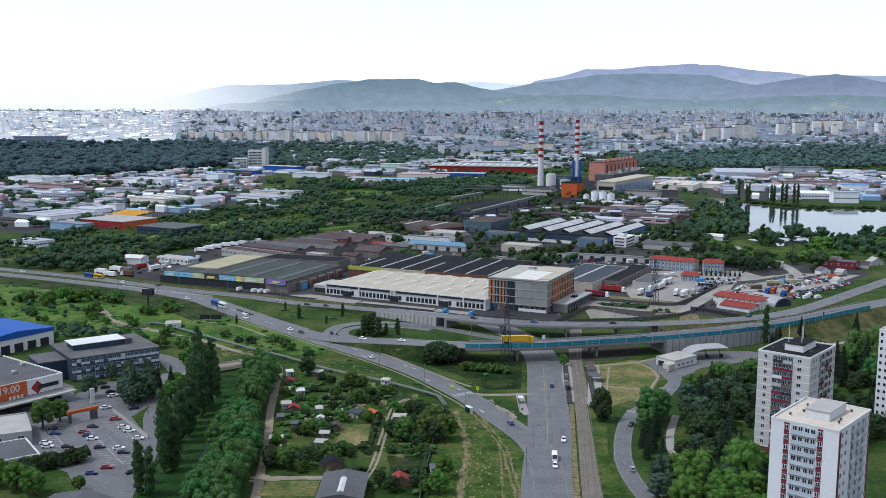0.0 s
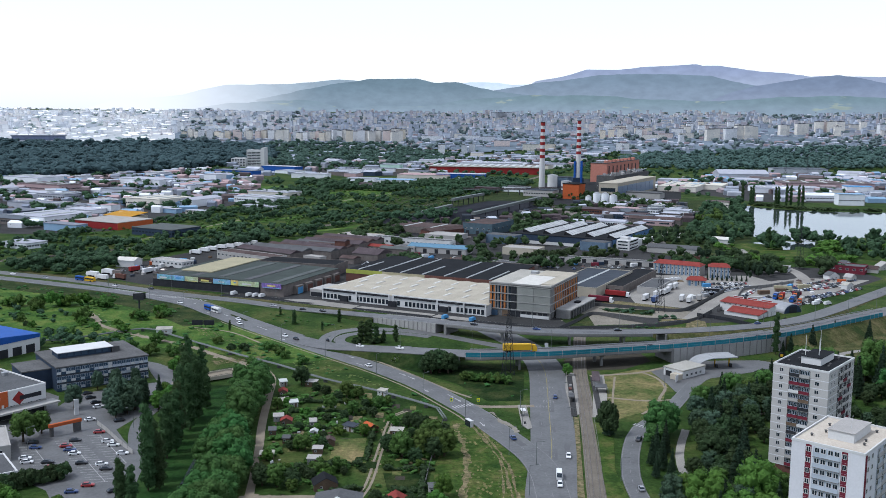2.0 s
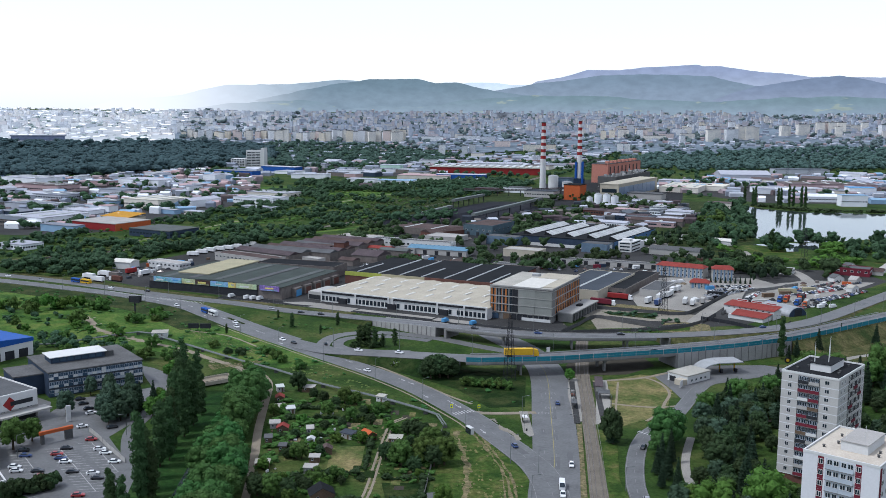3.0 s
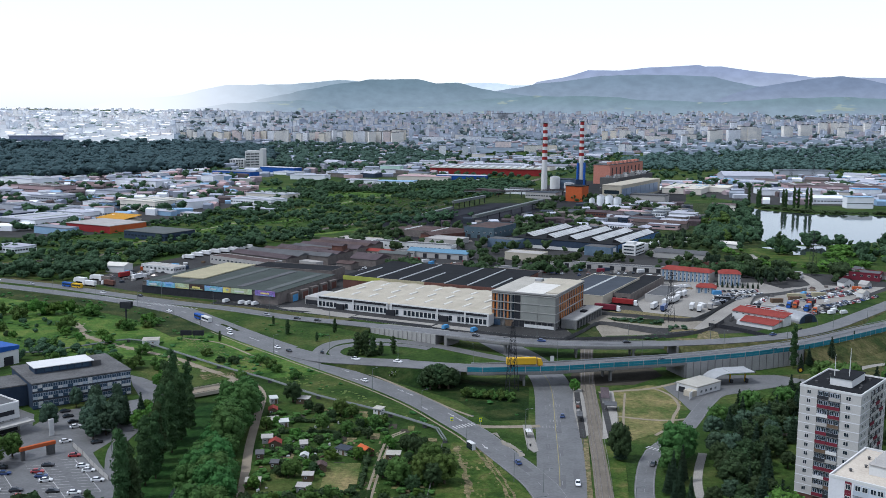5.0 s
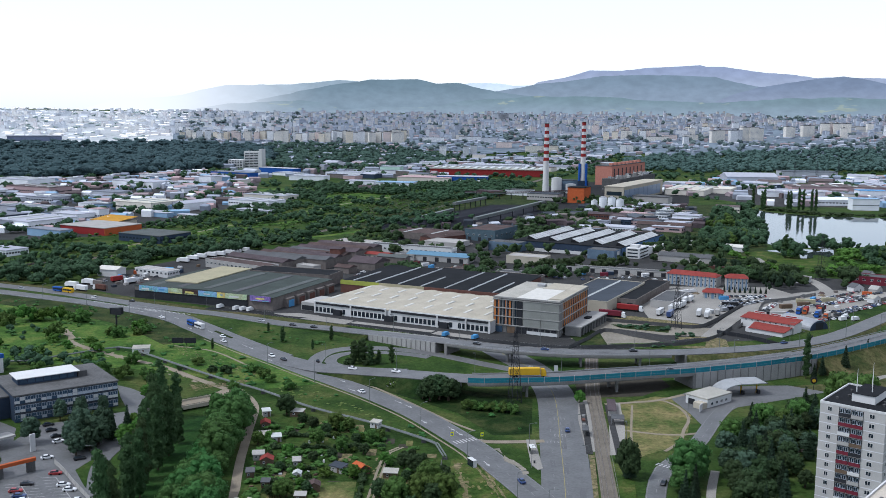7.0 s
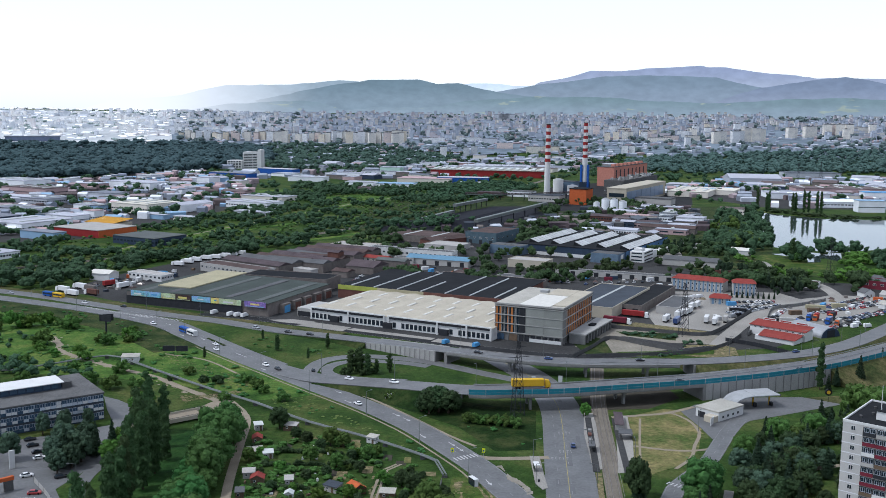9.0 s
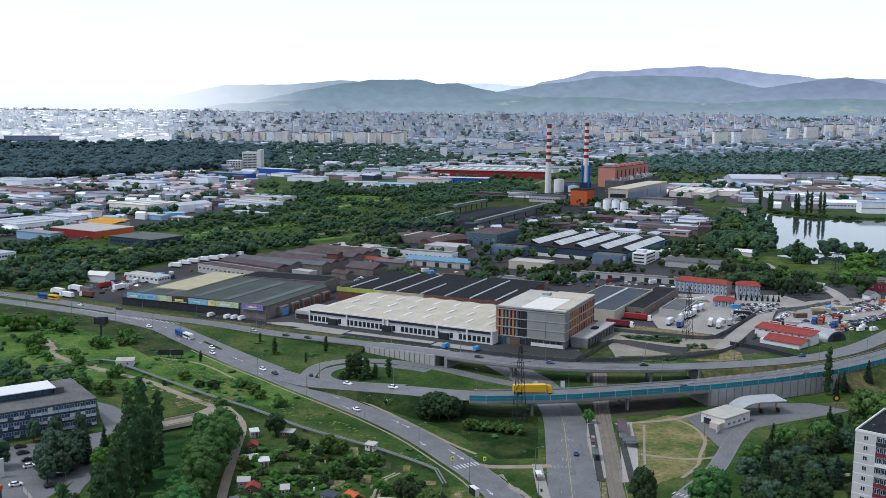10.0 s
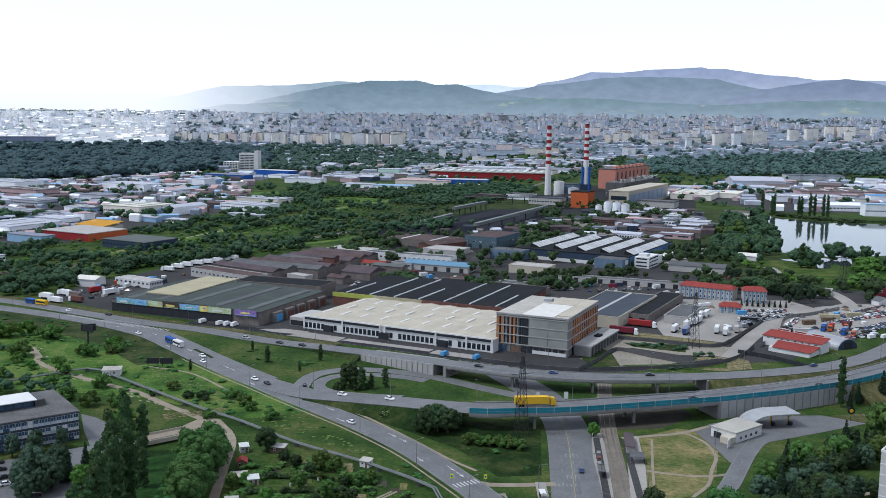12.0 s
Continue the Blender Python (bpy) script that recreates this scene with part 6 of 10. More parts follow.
for x, y in ((8, 452), (11, 452), (14, 451), (17, 450), (20, 450), (23, 449), (26, 447)):
    tree("bush0", x, y, 1.15)
for x, y, s in ((-46, 523, 0.95), (-42, 524, 1.1), (-38, 522, 0.9), (-43.5, 528, 0.85), (-28, 526, 0.75), (-34, 524, 0.6)):
    tree("poplar1", x, y, s * 0.62, slim=1.25)
for x, y, s in ((-48, 521, 1.3), (-40, 521, 1.2), (-36, 524, 1.1)):
    tree("bush1", x, y, s)
t = tree("bush0", -25, 481.6, 1.1, label="bush with white blossom on the lawn")
blossom = Mesh()
for k in range(60):
    a, u = k * 2.4, (k % 12) / 12
    q = Vector((2.5 * math.cos(a) * (1 - u * 0.6), 2.5 * math.sin(a) * (1 - u * 0.6), 1.2 + 1.9 * u))
    blossom.quad(q + Vector((-0.2, 0, 0)), q + Vector((0, -0.2, 0.1)), q + Vector((0.2, 0, 0)), q + Vector((0, 0.2, 0.1)))
part("blossom", blossom, M["white"], t, "white blossom")
# meadow bushes
for i, (x, y) in enumerate(clumpy([(-260, 660), (-180, 620), (-150, 580), (-110, 530), (-90, 500), (-130, 500), (-220, 530), (-330, 640)], 60, 83, 0.03, 0.12)):
    tree("bush%d" % (i % 3), x, y, float(rng.uniform(0.6, 1.5)))

# ---- power station, chimneys ----
def chimney(x, y, h, r, blue):
    t = thing("chimney", "tall white factory chimney with red bands" + (" and blue cased base" if blue else ""), "chimney", pose(x, y, 0))
    n = 21
    for i in range(n):
        z0, z1 = h * i / n, h * (i + 1) / n
        mt = M["red"] if i >= 10 and i % 2 == 0 else M["white"]
        f = lambda z: r * (1 - 0.35 * z / h)
        part("shaft_band", Mesh().tube((0, 0, z0 - (0.3 if i == 0 else 0)), (0, 0, z1), f(z0), f(z1), 20), mt, t)
    part("rim", Mesh().tube((0, 0, h), (0, 0, h + 1.0), r * 0.72, r * 0.72, 20), M["steel_dark"], t)
    if blue:
        for dx, dy in ((-6, -3), (5, -4), (6, 4)):
            part("flue", Mesh().tube((dx, dy, -0.3), (dx, dy, 40), 2.0, 2.0, 12), M["blue"], t)
        part("casing", Mesh().box(-9, 9, -5, 8, -0.3, 12), M["navy"], t)


chimney(144.5, 1564, 106, 5.0, False)
chimney(218.9, 1700, 108, 5.0, True)
p = thing("power_station", "power station with orange boiler house and grey halls", "power station", pose(0, 0, 0))
for (cx, cy), left, L, W, h, wm, rm, nm in (((277, 1760), 152, 30, 190, 33, "salmon", "roof_grey", "boiler_house"), ((240, 1425), 152, 28, 190, 21, "cream", "roof_cream", "turbine_hall"),
                                       ((182, 1405), 152, 24, 26, 21, "orange", "roof_dark", "coal_bunker"), ((300, 1420), 152, 50, 24, 8, "grey_wall", "roof_grey", "switch_house")):
    a = part(nm, Mesh().box(0, L, 0, W, -0.3, h), M[wm], p, at=place((cx, cy), left, L))
    part("roof", Mesh().box(-0.5, L + 0.5, -0.5, W + 0.5, h + 0.003, h + 1.0), M[rm], a)
    for i in range(int(W / 22)):
        y = 6 + i * 22
        if nm == "boiler_house":
            # Dark boxes proud of the wall stand in for its shaded recesses.
            part("flue_recess", Mesh().box(L - 0.02, L + 0.3, y + 4, y + 9, h * 0.25, h * 0.85), M["steel_dark"], a)
            part("roof_stack", Mesh().chamfer_box(L - 8, L - 2, y, y + 10, h + 1.0, h + 5, 0.3), M["salmon"], a)
        elif nm == "turbine_hall":
            part("window_wall", Mesh().box(L - 0.02, L + 0.3, y - 4, y + 17, 3, h - 4), M["blue_glazing"], a)
    if nm == "turbine_hall":
        part("window_strip", Mesh().box(3, L - 3, -0.3, 0.02, h * 0.45, h * 0.7), M["glass"], a)

a = part("pipe_bay", Mesh().box(0, 30, 0, 185, -0.3, 22), M["concrete_dark"], p, at=place((262, 1585), 152, 30))
rng = np.random.default_rng(31)
for i in range(46):
    x, y = float(rng.uniform(2, 28)), float(rng.uniform(3, 180))
    if i % 2:
        part("duct", Mesh().tube((x, y, 22), (x, y, 22 + float(rng.uniform(2, 6))), 1.2, 1.0, 8), M["steel" if i % 4 == 1 else "concrete"], a)
    else:
        part("roof_unit", Mesh().chamfer_box(x - 2, x + 2, y, y + float(rng.uniform(3, 9)), 22.003, 22 + float(rng.uniform(1.5, 4)), 0.2), M[("concrete", "steel_dark", "grey_wall")[i % 3]], a)
for i in range(4):
    part("flue_duct", Mesh().tube((2 + 8 * i, -0.4, 6 + 3 * i), (2 + 8 * i, 184, 23 + i), 1.0, 1.0, 8), M["steel"], a)

# ---- halls between ----
def fill_halls(poly, n, seed, size, left, hmax=9, gap=1.0):
    rng = np.random.default_rng(seed)
    made = []
    walls = ["white", "cream", "grey_wall", "white", "tan", "white", "sky_blue", "red", "grey_wall", "navy"]
    roofs = ["roof_light", "roof_white", "roof_grey", "roof_brown", "roof_light", "roof_white", "roof_dark", "roof_grey"]
    words = {"white": "white", "cream": "cream", "grey_wall": "grey", "tan": "tan", "sky_blue": "light blue", "red": "red", "navy": "blue-grey"}
    rw = {"roof_light": "pale gravel", "roof_white": "whitish sheet", "roof_grey": "grey felt", "roof_brown": "rusty brown", "roof_dark": "black felt"}
    for x, y in scatter(poly, n * 6, seed):
        L, W = float(rng.uniform(0.5, 1.3)) * size, float(rng.uniform(0.4, 0.9)) * size
        rad = 0.5 * math.hypot(L, W) * gap
        if any((x - a) ** 2 + (y - b) ** 2 < (rad + r) ** 2 for a, b, r in made):
            continue
        made.append((x, y, rad))
        wl, rf = walls[int(rng.integers(len(walls)))], roofs[int(rng.integers(len(roofs)))]
        a = radians(left)
        cx, cy = x - L / 2 * math.cos(a) - W / 2 * math.cos(a - math.pi / 2), y - L / 2 * math.sin(a) - W / 2 * math.sin(a - math.pi / 2)
        hall(words[wl] + " industrial hall with " + rw[rf] + " roof", (cx, cy), left + (90 if rng.random() < 0.2 else 0), L, W, float(rng.uniform(5, hmax)), wl, rf,
             int(rng.integers(0, 3)), 0, int(rng.integers(0, 3)), int(rng.integers(0, 8)), "industrial_hall", rng.random() < 0.35, "industrial halls", far=True)
        if len(made) >= n:
            break


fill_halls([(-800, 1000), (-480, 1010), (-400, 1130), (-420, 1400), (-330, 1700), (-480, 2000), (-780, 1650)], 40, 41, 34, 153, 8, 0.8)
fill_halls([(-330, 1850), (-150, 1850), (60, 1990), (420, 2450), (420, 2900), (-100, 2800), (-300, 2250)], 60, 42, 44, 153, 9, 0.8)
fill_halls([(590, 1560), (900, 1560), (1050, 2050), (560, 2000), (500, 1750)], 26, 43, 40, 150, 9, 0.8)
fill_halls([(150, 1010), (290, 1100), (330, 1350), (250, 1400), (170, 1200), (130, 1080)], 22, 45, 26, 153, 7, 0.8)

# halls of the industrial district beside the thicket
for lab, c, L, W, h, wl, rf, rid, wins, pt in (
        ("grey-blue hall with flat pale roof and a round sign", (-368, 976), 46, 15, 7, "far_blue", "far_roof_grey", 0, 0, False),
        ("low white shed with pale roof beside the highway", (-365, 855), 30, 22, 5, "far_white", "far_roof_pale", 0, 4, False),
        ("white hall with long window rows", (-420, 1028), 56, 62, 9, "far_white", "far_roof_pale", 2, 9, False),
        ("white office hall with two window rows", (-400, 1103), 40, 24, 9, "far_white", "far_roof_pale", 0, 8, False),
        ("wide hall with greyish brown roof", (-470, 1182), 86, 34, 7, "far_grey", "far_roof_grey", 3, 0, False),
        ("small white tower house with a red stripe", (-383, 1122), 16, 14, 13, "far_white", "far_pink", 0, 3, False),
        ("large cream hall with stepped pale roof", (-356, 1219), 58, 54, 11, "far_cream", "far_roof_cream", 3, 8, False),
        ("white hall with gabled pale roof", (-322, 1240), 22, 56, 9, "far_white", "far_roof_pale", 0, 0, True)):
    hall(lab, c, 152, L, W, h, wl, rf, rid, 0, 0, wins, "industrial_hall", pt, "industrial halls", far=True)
for lab, c, L, W, h, wl, rf, rid, wins, pt in (
        ("low shed with bright blue wall", (-321, 1164), 30, 10, 5, "sky_blue", "far_roof_pale", 0, 0, False),
        ("long low cream store with pale roof", (-288, 1155), 26, 12, 4, "far_cream", "far_roof_pale", 0, 6, False),
        ("dark-walled hall with flat pale grey roof", (-264, 943), 52, 40, 7, "navy", "roof_light_strip", 0, 6, False),
        ("long pink and white works front", (-564, 1432), 90, 40, 11, "far_pink", "far_roof_brown", 4, 10, False),
        ("long white-blue factory hall", (-639, 1538), 80, 50, 14, "far_white", "far_roof_pale", 4, 9, False),
        ("grey hall with grey roof", (-516, 1322), 80, 46, 7, "far_grey", "far_roof_grey", 3, 8, False),
        ("bluish grey hall with square front", (-453, 1381), 46, 30, 10, "far_grey", "far_roof_grey", 0, 5, False),
        ("long white factory front with window rows", (-461, 1574), 88, 44, 10, "far_white", "far_roof_pale", 0, 10, False)):
    hall(lab, c, 152, L, W, h, wl, rf, rid, 0, 0, wins, "industrial_hall", pt, "industrial halls", far=True)
for lab, c, L, W, h, wl, rf, rid, wins, pt in (
        ("pale grey workshop row", (-405, 1593), 56, 40, 8, "far_grey", "far_roof_pale", 2, 8, False),
        ("square white office block", (-388, 1645), 26, 26, 15, "far_white", "far_roof_pale", 0, 6, False),
        ("long hall with deep blue front", (-365, 1831), 90, 26, 10, "blue", "far_roof_grey", 0, 0, False),
        ("old brown workshop with rusty roof", (-298, 1486), 44, 20, 6, "far_pink", "far_roof_brown", 0, 6, True),
        ("white hall with rounded pale roofs beside the thicket", (-229, 1291), 66, 34, 8, "far_white", "far_roof_pale", 4, 8, False),
        ("pale hall with a row of arched roofs", (-229, 1399), 70, 34, 6, "far_cream", "far_roof_pale", 5, 0, False),
        ("long low shelter with pale roof", (-216, 1214), 48, 14, 4, "far_grey", "far_roof_pale", 0, 0, False),
        ("long blue and white depot before the woods", (-309, 1976), 84, 26, 10, "blue", "far_roof_pale", 0, 0, False)):
    hall(lab, c, 152, L, W, h, wl, rf, rid, 0, 0, wins, "industrial_hall", pt, "industrial halls", far=True)
# halls between the thicket and the city
for lab, c, L, W, h, wl, rf, rid, wins, pt in (
        ("white low depot with pale roof", (-224, 1792), 66, 30, 8, "far_white", "far_roof_pale", 2, 6, False),
        ("white office row with window bands", (-167, 1879), 46, 20, 11, "far_white", "far_roof_pale", 0, 8, False),
        ("very long low white warehouse", (-111, 2009), 120, 16, 7, "far_white", "far_roof_grey", 0, 8, False),
        ("pale mint green hall", (-103, 2040), 42, 26, 13, "far_mint", "far_roof_pale", 0, 0, False),
        ("wide hall with salmon pink roof", (-3, 1796), 96, 52, 7, "far_cream", "far_pink", 0, 8, False),
        ("hall with blue sheet roof", (-64, 1678), 62, 34, 6, "far_white", "far_blue", 0, 6, False),
        ("white flat depot with pale roof", (-129, 1694), 50, 30, 7, "far_white", "far_roof_pale", 0, 6, False),
        ("low store with maroon roof", (-108, 1575), 44, 24, 5, "far_grey", "roof_maroon", 0, 0, True)):
    hall(lab, c, 168, L, W, h, wl, rf, rid, 0, 0, wins, "industrial_hall", pt, "industrial halls", far=True)
for lab, c, L, W, h, wl, rf, rid, wins, pt in (
        ("blue-fronted hall with pale roof", (63, 1806), 90, 30, 9, "blue", "far_roof_pale", 0, 0, False),
        ("low white shed with bright roof", (52, 1761), 40, 18, 4, "far_white", "far_white", 0, 0, False),
        ("white stepped building before the city", (-31, 2228), 40, 26, 14, "far_white", "far_roof_pale", 0, 6, False),
        ("cream cube building beside the red hall", (87, 2594), 34, 20, 16, "far_cream", "far_roof_pale", 0, 0, False),
        ("pale hall with ribbed white roof behind the red hall", (150, 2110), 130, 60, 14, "far_white", "far_roof_pale", 9, 0, False)):
    hall(lab, c, 172, L, W, h, wl, rf, rid, 0, 0, wins, "industrial_hall", pt, "industrial halls", far=True)
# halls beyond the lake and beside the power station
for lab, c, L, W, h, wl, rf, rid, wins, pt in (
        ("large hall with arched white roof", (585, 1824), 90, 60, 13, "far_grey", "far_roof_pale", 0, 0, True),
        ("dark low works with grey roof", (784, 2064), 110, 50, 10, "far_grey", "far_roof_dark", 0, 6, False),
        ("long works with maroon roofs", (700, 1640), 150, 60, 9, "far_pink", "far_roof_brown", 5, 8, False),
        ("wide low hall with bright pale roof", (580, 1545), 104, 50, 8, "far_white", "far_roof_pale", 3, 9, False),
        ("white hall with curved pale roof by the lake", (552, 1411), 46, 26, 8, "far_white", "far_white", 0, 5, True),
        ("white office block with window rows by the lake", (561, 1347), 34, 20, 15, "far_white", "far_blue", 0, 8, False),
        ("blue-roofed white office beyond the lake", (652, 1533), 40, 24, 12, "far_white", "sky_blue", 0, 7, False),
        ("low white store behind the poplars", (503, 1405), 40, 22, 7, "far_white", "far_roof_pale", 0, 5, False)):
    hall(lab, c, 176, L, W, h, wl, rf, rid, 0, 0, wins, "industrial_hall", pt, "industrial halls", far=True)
for lab, c, L, W, h, wl, rf, rid, wins, pt in (
        ("two-storey cream house among shore trees", (362, 1290), 30, 12, 8, "far_cream", "far_roof_brown", 0, 7, True),
        ("long sandy concrete hall with flat roof", (384, 1551), 60, 110, 8, "far_cream", "far_roof_cream", 3, 6, False),
        ("sandy industrial hall beside the power station", (438, 1600), 40, 60, 7, "far_cream", "far_roof_cream", 0, 6, False),
        ("pale shed beside the power station", (404, 1730), 44, 40, 7, "far_grey", "far_roof_pale", 0, 6, False),
        ("low shop row with salmon roof", (237, 1207), 40, 14, 6, "far_cream", "far_pink", 0, 7, False),
        ("long brick shed with maroon roof", (201, 1191), 44, 14, 6, "brick", "roof_maroon", 0, 7, True),
        ("lilac-white office with flat roof", (281, 1169), 30, 22, 8, "far_white", "far_roof_pale", 0, 7, False),
        ("low white store with pale roof behind the works", (260, 1121), 36, 18, 5, "far_white", "far_roof_pale", 0, 6, False)):
    hall(lab, c, 156, L, W, h, wl, rf, rid, 0, 0, wins, "industrial_hall", pt, "industrial halls", far=True)


# ---- far city ----
FAC = [facade_mat("cream_panel_facade", (0.84, 0.79, 0.70)), facade_mat("white_panel_facade", (0.82, 0.83, 0.84)), facade_mat("ochre_panel_facade", (0.82, 0.72, 0.56)),
       facade_mat("pink_panel_facade", (0.78, 0.64, 0.58)), facade_mat("grey_panel_facade", (0.58, 0.60, 0.64))]
FACW = ["cream", "white", "ochre", "pinkish", "grey"]
BLOCKS = []
for i, fm in enumerate(FAC):
    for L, W, h in ((60, 12, 24), (22, 18, 36), (90, 13, 22), (40, 14, 12)):
        me = uv_walls(Mesh().box(-L / 2, L / 2, -W / 2, W / 2, -3, h).made("wall"))
        me.materials.append(fm)
        rf = Mesh().box(-L / 2 - 0.3, L / 2 + 0.3, -W / 2 - 0.3, W / 2 + 0.3, h + 0.003, h + 0.9).box(-2, 2, -2, 2, h + 0.9, h + 3).made("roof")
        rf.materials.append(M["roof_grey"])
        BLOCKS.append((me, rf, FACW[i] + (" apartment tower" if h > 30 else " long panel apartment block") + " with rows of windows"))


def city(poly, n, seed, kinds, turn=0, joined=False, paints=None):
    rng = np.random.default_rng(seed)
    walls = {k: Mesh() for k in range(5)}
    tops = Mesh()
    dims = ((26, 9, 16), (11, 10, 24), (36, 9, 14), (18, 9, 8))
    for x, y in [p for p in scatter(poly, n, seed, 12 if joined else 26) if noise.noise(Vector((p[0] * 0.003, p[1] * 0.006, 7.0))) > -0.22]:
        i = int(rng.integers(5))
        kd = kinds[int(rng.integers(len(kinds)))]
        a = turn + (90 if rng.random() < 0.25 else 0) + rng.uniform(-12, 12)
        at = pose(x, y, ground_z(x, y), 0, 0, a)
        if joined:
            L, W, h = dims[kd]
            for m, z0, z1, e in ((walls[i], -3, h, 0), (tops, h + 0.01, h + 0.9, 0.3)):
                k = len(m.v)
                m.box(-L / 2 - e, L / 2 + e, -W / 2 - e, W / 2 + e, z0, z1)
                m.v[k:] = [tuple(at @ Vector(q)) for q in m.v[k:]]
            continue
        me, rf, lab = BLOCKS[i * 4 + kd]
        t = tagged(part("apartment_block", me, None), lab, "apartment block", "far city blocks")
        t.matrix_basis = at
        part("roof", rf, None, t)
    if joined:
        t = thing("far_city", "housing blocks of a far city, pale with painted haze", "city", FAR, kind="stuff")
        for i in range(5):
            part("walls", walls[i], paints[i], t)
        part("roofs", tops, paints[4], t)


# Far wall colours with low-contrast haze put in, cooler than plain paint.
FACP = [mat("haze_tint_wall_%d" % i, c, 0.85, 0.2, 0.08, 0.01) for i, c in enumerate(((0.58, 0.59, 0.62), (0.52, 0.57, 0.65), (0.63, 0.60, 0.56), (0.54, 0.50, 0.52), (0.40, 0.44, 0.51)))]
# Western walls whitened: the glare of the haze is in their colour.
FACL = [mat("haze_white_wall_%d" % i, c, 0.85, 0.12, 0.08, 0.01) for i, c in enumerate(((0.92, 0.92, 0.92), (0.86, 0.88, 0.92), (0.94, 0.92, 0.88), (0.88, 0.84, 0.83), (0.74, 0.77, 0.81)))]
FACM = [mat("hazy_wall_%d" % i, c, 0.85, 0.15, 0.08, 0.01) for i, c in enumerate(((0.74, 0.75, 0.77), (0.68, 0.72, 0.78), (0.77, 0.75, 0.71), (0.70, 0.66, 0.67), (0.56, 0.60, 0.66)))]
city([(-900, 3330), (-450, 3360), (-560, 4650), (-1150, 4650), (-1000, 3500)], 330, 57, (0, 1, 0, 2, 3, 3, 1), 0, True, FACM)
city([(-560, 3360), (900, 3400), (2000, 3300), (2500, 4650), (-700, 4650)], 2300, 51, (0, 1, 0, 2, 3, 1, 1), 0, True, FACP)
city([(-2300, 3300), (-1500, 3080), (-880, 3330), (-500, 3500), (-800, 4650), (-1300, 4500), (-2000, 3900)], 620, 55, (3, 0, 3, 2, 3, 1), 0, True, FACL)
city([(500, 3450), (1500, 3350), (1600, 3700), (500, 3700)], 40, 53, (1, 1, 0), 0)


def tower(x, y, i, kd, turn=0.0, s=1.0):
    """One far apartment block of facade tone i and form kd."""
    me, rf, lab = BLOCKS[i * 4 + kd]
    t = tagged(part("apartment_block", me, None), lab, "apartment block", "far city blocks")
    t.matrix_basis = pose(x, y, ground_z(x, y), 0, 0, turn) @ Matrix.Diagonal((s, s, s, 1))
    part("roof", rf, None, t)


# the long stepped row of cream blocks behind the forest
rng = np.random.default_rng(54)
for k in range(40):
    u = k / 39
    x = -860 + 700 * u
    tower(x + float(rng.uniform(-4, 4)), 3215 + float(rng.uniform(-40, 40)), int(rng.choice([0, 0, 2, 1, 3])), 1, float(rng.uniform(-20, 20)), 0.72 + 0.3 * u + float(rng.uniform(-0.12, 0.1)))
for x, y, i, s in ((-175, 3190, 0, 1.25), (-157, 3192, 2, 1.2), (-205, 3200, 3, 1.05), (-541, 3158, 0, 1.05), (-525, 3160, 0, 1.1), (-932, 3433, 1, 1.0), (-24, 2790, 1, 0.85), (40, 2830, 4, 0.75), (62, 2845, 4, 0.8)):
    tower(x, y, i, 1, 0, s)
# towers above the right-hand woods
for x, y, i, s in ((745, 3216, 1, 0.75), (850, 3274, 0, 1.1), (870, 3280, 0, 1.15), (910, 3271, 1, 1.15), (930, 3290, 1, 1.15), (960, 3309, 0, 1.35), (985, 3309, 0, 1.35), (1010, 3330, 0, 1.2), (1148, 3451, 0, 1.1), (1165, 3470, 0, 1.0), (1220, 3492, 0, 1.1), (1240, 3500, 0, 1.1)):
    tower(x, y, i, 1, 10, s)
for x, y, i, s in ((1294, 3507, 0, 1.25), (1310, 3515, 3, 1.2), (1333, 3501, 0, 1.25), (1370, 3510, 0, 1.2), (515, 3367, 2, 0.85), (544, 3369, 2, 0.9), (580, 3400, 0, 0.9), (599, 3412, 0, 0.85), (642, 3390, 1, 0.9), (660, 3400, 3, 0.9), (493, 2902, 1, 0.8), (515, 2910, 1, 0.75)):
    tower(x, y, i, 1, -8, s)
for x, y, i, kd in ((240, 2960, 0, 0), (290, 2970, 2, 0), (680, 3330, 0, 2), (730, 3380, 3, 0), (800, 3380, 0, 0), (160, 3080, 3, 0), (-60, 3260, 1, 2), (60, 3300, 1, 2), (120, 3240, 4, 0)):
    tower(x, y, i, kd, 0, 0.8)
for x in (212, 236):
    tower(x, 4380, 4, 0, 0, 1.15)


def houses(poly, n, seed, size, h, cols, label):
    """Low far houses and halls, too small to pick apart."""
    rng = np.random.default_rng(seed)
    groups = [Mesh() for _ in cols]
    for x, y in clumpy(poly, n, seed, 0.004, -0.35):
        m = groups[int(rng.integers(len(cols)))]
        L, W, hh = size * rng.uniform(0.6, 1.8), size * rng.uniform(0.5, 1.0), h * rng.uniform(0.6, 1.5)
        k = len(m.v)
        m.box(-L / 2, L / 2, -W / 2, W / 2, -3, hh)
        m.loft([[(-L / 2, -W / 2, hh), (-L / 2, W / 2, hh), (-L / 2, 0, hh + W * 0.2)], [(L / 2, -W / 2, hh), (L / 2, W / 2, hh), (L / 2, 0, hh + W * 0.2)]])
        at = pose(x, y, ground_z(x, y), 0, 0, rng.uniform(-25, 25))
        m.v[k:] = [tuple(at @ Vector(q)) for q in m.v[k:]]
    t = thing("far_houses", label, "houses", FAR, kind="stuff")
    for m, c in zip(groups, cols):
        part("houses", m, c, t)


